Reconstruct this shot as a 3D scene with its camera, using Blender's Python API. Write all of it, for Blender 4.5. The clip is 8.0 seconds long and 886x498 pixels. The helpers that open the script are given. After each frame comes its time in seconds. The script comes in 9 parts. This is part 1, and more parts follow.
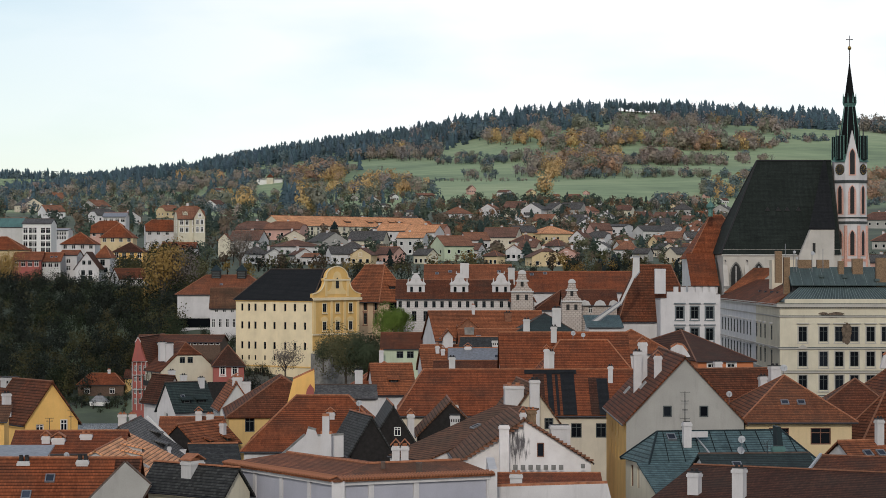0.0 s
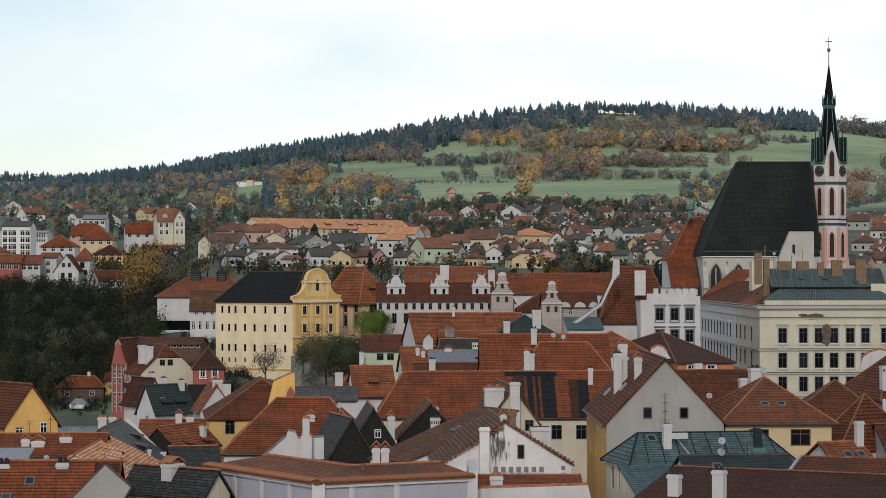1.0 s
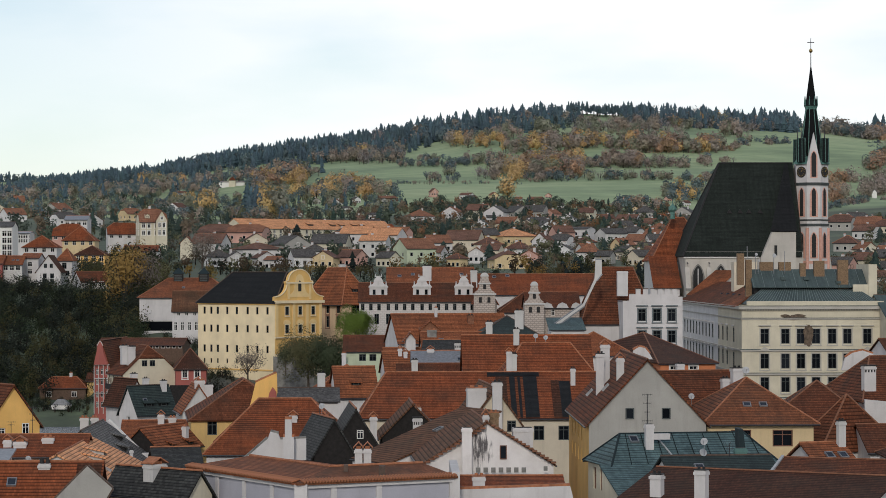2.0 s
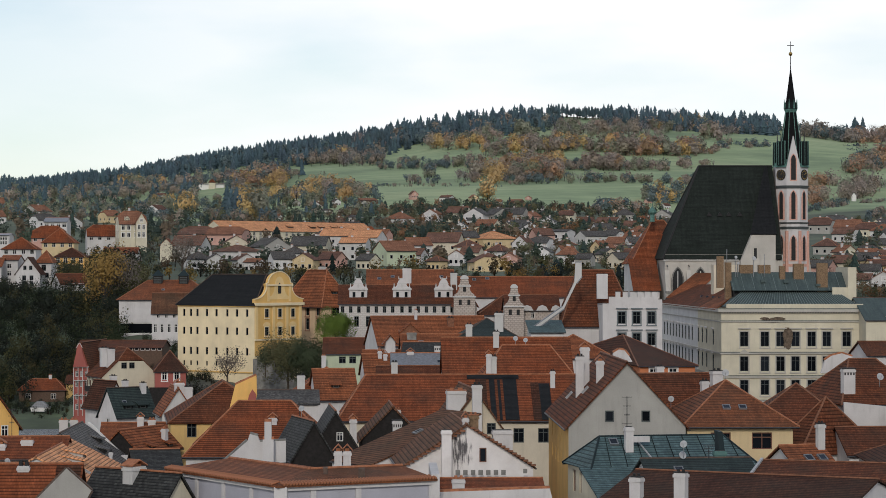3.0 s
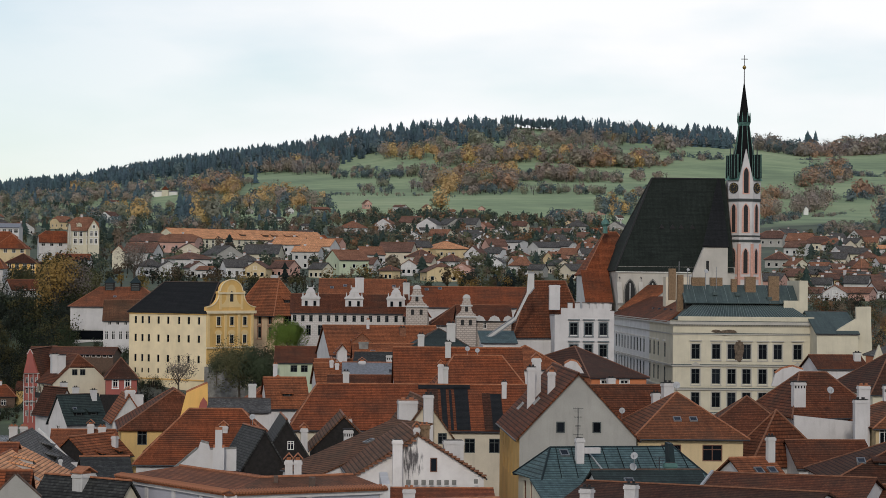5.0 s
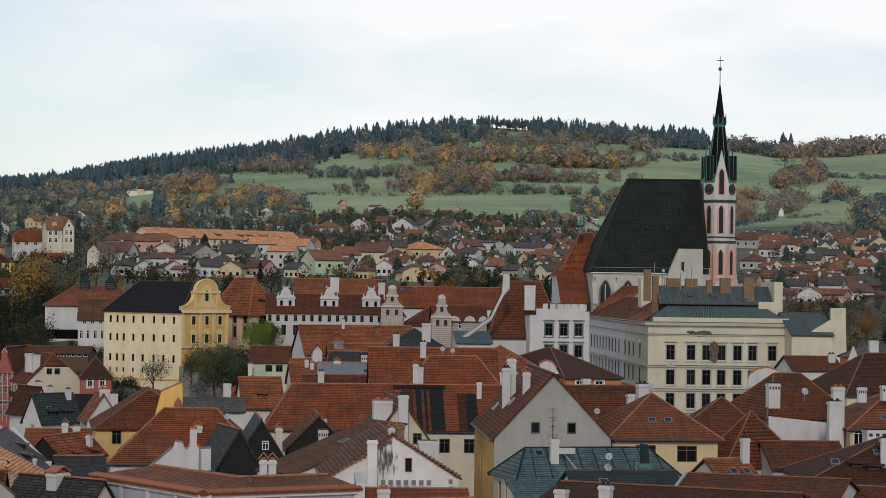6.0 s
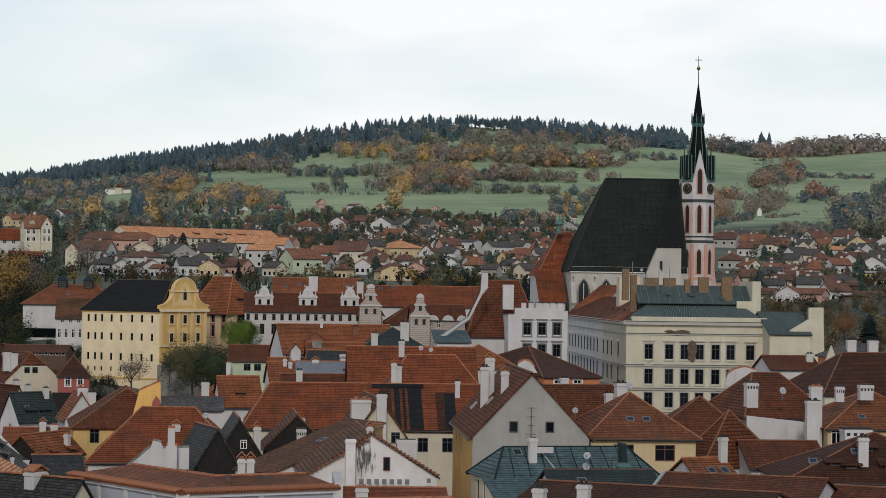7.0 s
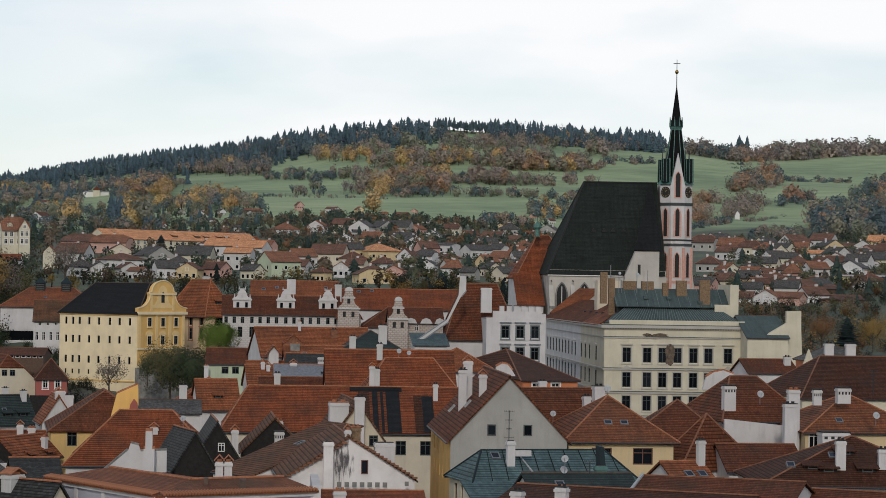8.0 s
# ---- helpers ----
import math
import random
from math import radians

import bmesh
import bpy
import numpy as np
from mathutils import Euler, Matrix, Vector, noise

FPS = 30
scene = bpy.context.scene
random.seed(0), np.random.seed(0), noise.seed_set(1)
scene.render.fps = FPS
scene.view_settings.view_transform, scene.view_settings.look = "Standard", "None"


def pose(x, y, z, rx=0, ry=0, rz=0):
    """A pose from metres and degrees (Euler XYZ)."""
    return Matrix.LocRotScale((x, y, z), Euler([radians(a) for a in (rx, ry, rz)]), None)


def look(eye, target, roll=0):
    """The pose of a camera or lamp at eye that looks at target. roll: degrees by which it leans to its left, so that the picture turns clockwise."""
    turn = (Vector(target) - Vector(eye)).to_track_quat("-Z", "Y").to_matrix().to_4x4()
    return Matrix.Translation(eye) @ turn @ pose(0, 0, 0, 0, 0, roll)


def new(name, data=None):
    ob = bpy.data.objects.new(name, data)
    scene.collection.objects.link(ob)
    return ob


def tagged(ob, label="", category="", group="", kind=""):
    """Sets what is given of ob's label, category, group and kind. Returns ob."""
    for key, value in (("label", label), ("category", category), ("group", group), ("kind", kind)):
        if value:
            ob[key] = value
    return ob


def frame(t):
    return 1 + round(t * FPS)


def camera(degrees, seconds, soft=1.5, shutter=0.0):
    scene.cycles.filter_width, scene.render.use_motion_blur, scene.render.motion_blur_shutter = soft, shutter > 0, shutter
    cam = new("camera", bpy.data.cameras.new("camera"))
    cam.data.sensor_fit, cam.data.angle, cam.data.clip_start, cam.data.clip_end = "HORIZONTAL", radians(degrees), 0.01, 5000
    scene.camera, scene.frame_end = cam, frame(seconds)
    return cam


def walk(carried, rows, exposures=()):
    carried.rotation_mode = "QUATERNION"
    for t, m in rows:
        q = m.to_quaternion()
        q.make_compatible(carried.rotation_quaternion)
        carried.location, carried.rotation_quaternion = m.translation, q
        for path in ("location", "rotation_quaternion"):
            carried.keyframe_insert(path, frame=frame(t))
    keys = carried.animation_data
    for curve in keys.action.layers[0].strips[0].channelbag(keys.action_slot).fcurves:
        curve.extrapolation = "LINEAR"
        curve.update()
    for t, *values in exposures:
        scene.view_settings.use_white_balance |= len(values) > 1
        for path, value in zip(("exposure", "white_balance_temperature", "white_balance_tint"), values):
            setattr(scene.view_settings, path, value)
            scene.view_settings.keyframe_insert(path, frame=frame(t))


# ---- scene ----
# The camera stands on the castle terrace and pans slowly to the right.
EYE = 30.0
cam = camera(20.0, 8.0, soft=0.65)
PATH = [
    (0.0, 90.4381, -0.0000, 0.0000),
    (0.5, 90.4785, 0.0136, -0.2212),
    (1.0, 90.4841, 0.0787, -0.4536),
    (1.5, 90.4872, 0.0779, -0.6490),
    (3.0, 90.5555, 0.0090, -1.3128),
    (3.5, 90.6032, -0.1038, -1.5585),
    (4.0, 90.6843, -0.2137, -1.8405),
    (4.5, 90.7675, -0.3890, -2.1082),
    (6.0, 90.7940, -0.7291, -2.9557),
    (6.5, 90.7611, -0.7702, -3.1927),
    (7.0, 90.7800, -0.7907, -3.4469),
    (7.5, 90.8252, -0.8460, -3.6837),
    (8.0, 90.8580, -0.8644, -3.9446),
]
walk(cam, [(t, pose(0, 0, EYE, rx, ry, rz)) for t, rx, ry, rz in PATH],
     exposures=[(0.0, -0.19), (3.0, -0.25), (4.5, -0.29), (6.0, -0.37), (8.0, -0.36)])

# ---- light: thin bright cloud with a weak, low autumn sun from behind ----
SUN_AZ, SUN_EL = 186.0, 27.0      # degrees from +y towards +x, and above the horizon
sun_data = bpy.data.lights.new("sun", "SUN")
sun_data.energy, sun_data.angle, sun_data.color = 1.5, radians(6), (1.0, 0.91, 0.80)
sun = new("sun", sun_data)
sun_way = Vector((math.sin(radians(SUN_AZ)) * math.cos(radians(SUN_EL)),
                  math.cos(radians(SUN_AZ)) * math.cos(radians(SUN_EL)), math.sin(radians(SUN_EL))))
sun.matrix_world = look(sun_way * 900, (0, 0, 0))

world = bpy.data.worlds.new("sky")
scene.world = world
world.use_nodes = True
wn, wl = world.node_tree.nodes, world.node_tree.links
wn.clear()
sky = wn.new("ShaderNodeTexSky")
sky.sky_type, sky.sun_disc = "NISHITA", False
sky.dust_density, sky.ozone_density = 0.3, 2.5
sky.sun_elevation, sky.sun_rotation = radians(SUN_EL), radians(SUN_AZ)
dim = wn.new("ShaderNodeVectorMath")
dim.operation = "SCALE"
dim.inputs["Scale"].default_value = 0.115
coord = wn.new("ShaderNodeTexCoord")
stretch = wn.new("ShaderNodeMapping")
stretch.inputs["Scale"].default_value = (3.0, 3.0, 11.0)
cloud = wn.new("ShaderNodeTexNoise")
cloud.inputs["Scale"].default_value, cloud.inputs["Detail"].default_value = 1.6, 6.0
ramp = wn.new("ShaderNodeValToRGB")
ramp.color_ramp.elements[0].position, ramp.color_ramp.elements[0].color = 0.34, (0.42, 0.42, 0.42, 1)
ramp.color_ramp.elements[1].position, ramp.color_ramp.elements[1].color = 0.56, (1, 1, 1, 1)
cover = wn.new("ShaderNodeMix")
cover.data_type = "RGBA"
cover.inputs["B"].default_value = (1.24, 1.25, 1.27, 1)
shine = wn.new("ShaderNodeBackground")
shine.inputs["Strength"].default_value = 1.0
w_out = wn.new("ShaderNodeOutputWorld")
wl.new(sky.outputs[0], dim.inputs[0])
wl.new(coord.outputs["Generated"], stretch.inputs[0])
wl.new(stretch.outputs[0], cloud.inputs["Vector"])
wl.new(cloud.outputs[0], ramp.inputs[0])
# cloud thinned overhead, out of view, to dim light on the land
split = wn.new("ShaderNodeSeparateXYZ")
thin = wn.new("ShaderNodeMapRange")
thin.interpolation_type = "SMOOTHSTEP"
thin.inputs["From Min"].default_value, thin.inputs["From Max"].default_value = 0.12, 0.75
thin.inputs["To Min"].default_value, thin.inputs["To Max"].default_value = 1.0, 0.22
veil = wn.new("ShaderNodeMath")
veil.operation = "MULTIPLY"
wl.new(coord.outputs["Generated"], split.inputs[0])
wl.new(split.outputs[2], thin.inputs["Value"])
wl.new(ramp.outputs[0], veil.inputs[0])
wl.new(thin.outputs[0], veil.inputs[1])
# and opens on pale blue low over the far ridge
gap = wn.new("ShaderNodeVectorMath")
gap.operation = "DISTANCE"
gap.inputs[1].default_value = (-0.24, 0.965, 0.055)
clear = wn.new("ShaderNodeMapRange")
clear.interpolation_type = "SMOOTHSTEP"
clear.inputs["From Min"].default_value, clear.inputs["From Max"].default_value = 0.03, 0.30
clear.inputs["To Min"].default_value, clear.inputs["To Max"].default_value = 0.42, 1.0
open_ = wn.new("ShaderNodeMath")
open_.operation = "MULTIPLY"
wl.new(coord.outputs["Generated"], gap.inputs[0])
wl.new(gap.outputs["Value"], clear.inputs["Value"])
wl.new(veil.outputs[0], open_.inputs[0])
wl.new(clear.outputs[0], open_.inputs[1])
wl.new(open_.outputs[0], cover.inputs["Factor"])
wl.new(dim.outputs[0], cover.inputs["A"])
wl.new(cover.outputs["Result"], shine.inputs["Color"])
wl.new(shine.outputs[0], w_out.inputs[0])

# ---- materials ----
def nodes_of(name, rough, metal=0.0):
    m = bpy.data.materials.new(name)
    m.use_nodes = True
    n = m.node_tree.nodes
    p = n["Principled BSDF"]
    p.inputs["Roughness"].default_value, p.inputs["Metallic"].default_value = rough, metal
    return m, n, m.node_tree.links, p


def noise_node(n, l, vec, scale, detail=3.0, rough=0.55):
    t = n.new("ShaderNodeTexNoise")
    t.inputs["Scale"].default_value, t.inputs["Detail"].default_value = scale, detail
    t.inputs["Roughness"].default_value = rough
    if vec:
        l.new(vec, t.inputs["Vector"])
    return t.outputs[0]


def mapped(n, l, vec, scale):
    t = n.new("ShaderNodeMapping")
    t.inputs["Scale"].default_value = scale
    l.new(vec, t.inputs[0])
    return t.outputs[0]


def ramped(n, l, fac, stops):
    t = n.new("ShaderNodeValToRGB")
    e = t.color_ramp.elements
    while len(e) < len(stops):
        e.new(0.5)
    for s, (at, c) in zip(e, stops):
        s.position, s.color = at, (*c, 1) if len(c) == 3 else c
    l.new(fac, t.inputs[0])
    return t.outputs[0]


def blended(n, l, a, b, fac, kind="MIX"):
    t = n.new("ShaderNodeMix")
    t.data_type, t.blend_type = "RGBA", kind
    for key, v in (("A", a), ("B", b), ("Factor", fac)):
        if isinstance(v, (int, float)):
            t.inputs[key].default_value = v
        elif isinstance(v, tuple):
            t.inputs[key].default_value = (*v, 1)
        else:
            l.new(v, t.inputs[key])
    return t.outputs["Result"]


def bumped(n, l, p, height, strength, distance):
    t = n.new("ShaderNodeBump")
    t.inputs["Strength"].default_value, t.inputs["Distance"].default_value = strength, distance
    l.new(height, t.inputs["Height"])
    l.new(t.outputs[0], p.inputs["Normal"])


def shade(c, k):
    return tuple(min(1, v * k) for v in c)


def plaster(name, c, stain=0.25, dark=(0.12, 0.11, 0.10), rough=0.9):
    """Lime plaster: fine grain, broad patches, soot running down."""
    m, n, l, p = nodes_of(name, rough)
    at = n.new("ShaderNodeTexCoord").outputs["Object"]
    patch = ramped(n, l, noise_node(n, l, at, 0.35, 4), [(0.3, shade(c, 0.86)), (0.7, shade(c, 1.06))])
    runs = ramped(n, l, noise_node(n, l, mapped(n, l, at, (1.1, 1.1, 0.16)), 1.3, 5, 0.65), [(0.52, (0, 0, 0)), (0.80, (stain, stain, stain))])
    col = blended(n, l, patch, dark, runs)
    grain = noise_node(n, l, at, 9.0, 4)
    col = blended(n, l, col, ramped(n, l, grain, [(0.25, (0.86, 0.86, 0.86)), (0.75, (1, 1, 1))]), 0.6, "MULTIPLY")
    l.new(col, p.inputs["Base Color"])
    bumped(n, l, p, grain, 0.35, 0.03)
    return m


def tiles(name, c, moss=0.35, mosscol=(0.05, 0.04, 0.03), row=0.35, wide=0.2, rough=0.85, spread=0.16, metal=0.0, relief=0.05):
    """Roof tiles in courses, on a uv in metres: each tile its own tone, courses in relief, patches of lichen and soot."""
    m, n, l, p = nodes_of(name, max(rough, 0.7), metal)
    p.inputs["Specular IOR Level"].default_value = 0.12
    uv = n.new("ShaderNodeUVMap").outputs[0]
    at = n.new("ShaderNodeTexCoord").outputs["Object"]
    b = n.new("ShaderNodeTexBrick")
    b.offset = 0.5
    b.inputs["Scale"].default_value = 1.0
    b.inputs["Brick Width"].default_value, b.inputs["Row Height"].default_value = wide, row
    b.inputs["Mortar Size"].default_value, b.inputs["Mortar Smooth"].default_value = row * 0.10, 0.4
    b.inputs["Color1"].default_value = (*shade(c, 1 + spread * 0.6), 1)
    b.inputs["Color2"].default_value = (*shade(c, 1 - spread), 1)
    b.inputs["Mortar"].default_value = (*shade(c, 0.80), 1)
    l.new(uv, b.inputs["Vector"])
    streak = ramped(n, l, noise_node(n, l, mapped(n, l, uv, (0.22, 1.0 / row * 0.55, 1)), 1.0, 3), [(0.3, (0.62, 0.60, 0.60)), (0.68, (1.12, 1.1, 1.08))])
    col = blended(n, l, b.outputs["Color"], streak, 0.85, "MULTIPLY")
    # rain streaks down the slope
    run = ramped(n, l, noise_node(n, l, mapped(n, l, uv, (2.4, 0.16, 1)), 1.0, 4, 0.65), [(0.36, (0.60, 0.59, 0.60)), (0.60, (1.06, 1.05, 1.03))])
    col = blended(n, l, col, run, 0.55, "MULTIPLY")
    lich = ramped(n, l, noise_node(n, l, at, 0.22, 6, 0.62), [(0.42, (0, 0, 0)), (0.66, (moss, moss, moss))])
    col = blended(n, l, col, mosscol, lich)
    fine = ramped(n, l, noise_node(n, l, at, 2.3, 4, 0.7), [(0.35, (0.72, 0.72, 0.74)), (0.65, (1.08, 1.05, 1.0))])
    col = blended(n, l, col, fine, 0.7, "MULTIPLY")
    l.new(col, p.inputs["Base Color"])
    # each course is a ramp that rises towards its lower edge
    sep = n.new("ShaderNodeSeparateXYZ")
    l.new(uv, sep.inputs[0])
    div = n.new("ShaderNodeMath")
    div.operation, div.inputs[1].default_value = "DIVIDE", row
    l.new(sep.outputs[1], div.inputs[0])
    fr = n.new("ShaderNodeMath")
    fr.operation = "FRACT"
    l.new(div.outputs[0], fr.inputs[0])
    inv = n.new("ShaderNodeMath")
    inv.operation, inv.inputs[0].default_value = "SUBTRACT", 1.0
    l.new(fr.outputs[0], inv.inputs[1])
    bumped(n, l, p, inv.outputs[0], 0.8, relief)
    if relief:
        # shade along each course's lower edge is painted into the tile colour
        course_shade = ramped(n, l, fr.outputs[0], [(0.0, (0.2, 0.2, 0.22)), (0.18, (0.38, 0.38, 0.4)), (0.34, (1, 1, 1)), (1.0, (1.2, 1.16, 1.1))])
        l.new(blended(n, l, col, course_shade, 0.9, "MULTIPLY"), p.inputs["Base Color"])
    return m


def plain(name, c, rough=0.6, metal=0.0, var=0.25, scale=3.0):
    m, n, l, p = nodes_of(name, rough, metal)
    at = n.new("ShaderNodeTexCoord").outputs["Object"]
    t = noise_node(n, l, at, scale, 4)
    l.new(ramped(n, l, t, [(0.3, shade(c, 1 - var)), (0.7, shade(c, 1 + var))]), p.inputs["Base Color"])
    bumped(n, l, p, t, 0.2, 0.02)
    return m


def foliage(name, rough=0.8):
    """Leaves: each tree's own tone from its mesh, each clump lighter or darker."""
    m, n, l, p = nodes_of(name, rough)
    a = n.new("ShaderNodeAttribute")
    a.attribute_name = "tone"
    g = n.new("ShaderNodeNewGeometry")
    v = ramped(n, l, g.outputs["Random Per Island"], [(0.0, (0.84, 0.84, 0.84)), (1.0, (1.18, 1.17, 1.14))])
    col = blended(n, l, a.outputs["Color"], v, 1.0, "MULTIPLY")
    l.new(col, p.inputs["Base Color"])
    p.inputs["Specular IOR Level"].default_value = 0.15
    thin = n.new("ShaderNodeBsdfTranslucent")
    l.new(col, thin.inputs["Color"])
    both = n.new("ShaderNodeMixShader")
    both.inputs[0].default_value = 0.4
    l.new(p.outputs[0], both.inputs[1]), l.new(thin.outputs[0], both.inputs[2])
    l.new(both.outputs[0], n["Material Output"].inputs["Surface"])
    return m


# opaque panes: the dark of the rooms behind is put into their colour
def glass_dark(name, c=(0.009, 0.011, 0.014)):
    m, n, l, p = nodes_of(name, 0.12)
    r = n.new("ShaderNodeObjectInfo").outputs["Random"]
    l.new(ramped(n, l, r, [(0.0, shade(c, 0.5)), (0.7, c), (1.0, shade(c, 1.8))]), p.inputs["Base Color"])
    p.inputs["Specular IOR Level"].default_value = 0.04
    return m


def ground_material():
    """Meadow on the hills, worn paving and earth in the town."""
    m, n, l, p = nodes_of("ground", 0.95)
    at = n.new("ShaderNodeTexCoord").outputs["Object"]
    # meadow tones are lifted: haze over the hill is put into them
    big = ramped(n, l, noise_node(n, l, at, 0.006, 5, 0.6), [(0.34, (0.20, 0.275, 0.155)), (0.5, (0.285, 0.37, 0.205)), (0.66, (0.355, 0.425, 0.24))])
    fine = ramped(n, l, noise_node(n, l, mapped(n, l, at, (0.35, 1.4, 1.0)), 0.06, 6, 0.72), [(0.3, (0.66, 0.70, 0.66)), (0.7, (1.16, 1.12, 1.08))])
    grass = blended(n, l, big, fine, 1.0, "MULTIPLY")
    town = ramped(n, l, noise_node(n, l, at, 0.35, 5), [(0.3, (0.05, 0.05, 0.048)), (0.7, (0.13, 0.12, 0.11))])
    sep = n.new("ShaderNodeSeparateXYZ")
    l.new(at, sep.inputs[0])
    rng = n.new("ShaderNodeMapRange")
    rng.inputs["From Min"].default_value, rng.inputs["From Max"].default_value = 470.0, 500.0
    l.new(sep.outputs[1], rng.inputs["Value"])
    # garden soil and rough grass round the hillside houses
    plots = ramped(n, l, noise_node(n, l, at, 0.03, 5, 0.7), [(0.36, (0.055, 0.07, 0.05)), (0.55, (0.082, 0.105, 0.065)), (0.72, (0.13, 0.175, 0.09))])
    uphill = n.new("ShaderNodeMapRange")
    wob = n.new("ShaderNodeMath")
    wob.operation = "MULTIPLY_ADD"
    l.new(noise_node(n, l, at, 0.008, 4), wob.inputs[0])
    wob.inputs[1].default_value = 320.0
    l.new(sep.outputs[1], wob.inputs[2])
    l.new(wob.outputs[0], uphill.inputs["Value"])
    uphill.inputs["From Min"].default_value, uphill.inputs["From Max"].default_value = 1760.0, 1830.0
    land_mix = blended(n, l, plots, grass, uphill.outputs[0])
    l.new(blended(n, l, town, land_mix, rng.outputs[0]), p.inputs["Base Color"])
    bumped(n, l, p, noise_node(n, l, at, 0.8, 5), 0.5, 0.2)
    return m


def water_material():
    m, n, l, p = nodes_of("river water", 0.25)
    at = n.new("ShaderNodeTexCoord").outputs["Object"]
    w = noise_node(n, l, mapped(n, l, at, (0.7, 1.6, 1)), 0.9, 5, 0.7)
    l.new(ramped(n, l, w, [(0.35, (0.06, 0.066, 0.07)), (0.65, (0.20, 0.215, 0.235))]), p.inputs["Base Color"])
    bumped(n, l, p, w, 0.8, 0.3)
    return m


def stained_white():
    """Old limewash with black water stains hanging in streaks."""
    m, n, l, p = nodes_of("stained limewash", 0.92)
    at = n.new("ShaderNodeTexCoord").outputs["Object"]
    base = ramped(n, l, noise_node(n, l, at, 0.5, 5, 0.65), [(0.3, (0.60, 0.565, 0.545)), (0.6, (0.73, 0.70, 0.68))])
    a = noise_node(n, l, mapped(n, l, at, (2.2, 2.2, 0.30)), 1.0, 6, 0.75)
    b = noise_node(n, l, at, 0.28, 2)
    both = n.new("ShaderNodeMath")
    both.operation = "MULTIPLY"
    l.new(a, both.inputs[0]), l.new(b, both.inputs[1])
    spot_ = n.new("ShaderNodeVectorMath")
    spot_.operation = "DISTANCE"
    l.new(mapped(n, l, at, (0.30, 0.30, 0.22)), spot_.inputs[0])
    spot_.inputs[1].default_value = (4.9 * 0.30, 0, 16.2 * 0.22)
    near = ramped(n, l, spot_.outputs["Value"], [(0.06, (1.6, 1.6, 1.6)), (0.62, (0.86, 0.86, 0.86))])
    more = n.new("ShaderNodeMath")
    more.operation = "MULTIPLY"
    l.new(both.outputs[0], more.inputs[0]), l.new(near, more.inputs[1])
    mask = ramped(n, l, more.outputs[0], [(0.32, (0, 0, 0)), (0.40, (0.95, 0.95, 0.95))])
    l.new(blended(n, l, base, (0.07, 0.065, 0.07), mask), p.inputs["Base Color"])
    bumped(n, l, p, a, 0.4, 0.05)
    return m


def sgraffito(light=(0.46, 0.37, 0.31), dark=(0.34, 0.265, 0.22), joint=(0.17, 0.14, 0.125)):
    """Scratched plaster: grey and white blocks in courses."""
    m, n, l, p = nodes_of("sgraffito plaster", 0.9)
    at = n.new("ShaderNodeTexCoord").outputs["Object"]
    sep = n.new("ShaderNodeSeparateXYZ")
    l.new(at, sep.inputs[0])
    add = n.new("ShaderNodeMath")
    add.operation = "ADD"
    l.new(sep.outputs[0], add.inputs[0]), l.new(sep.outputs[1], add.inputs[1])
    cmb = n.new("ShaderNodeCombineXYZ")
    l.new(add.outputs[0], cmb.inputs[0]), l.new(sep.outputs[2], cmb.inputs[1])
    b = n.new("ShaderNodeTexBrick")
    b.inputs["Scale"].default_value = 1.0
    b.inputs["Brick Width"].default_value, b.inputs["Row Height"].default_value = 0.62, 0.32
    b.inputs["Mortar Size"].default_value = 0.06
    b.inputs["Color1"].default_value, b.inputs["Color2"].default_value = (*light, 1), (*dark, 1)
    b.inputs["Mortar"].default_value = (*joint, 1)
    l.new(cmb.outputs[0], b.inputs["Vector"])
    l.new(b.outputs["Color"], p.inputs["Base Color"])
    return m


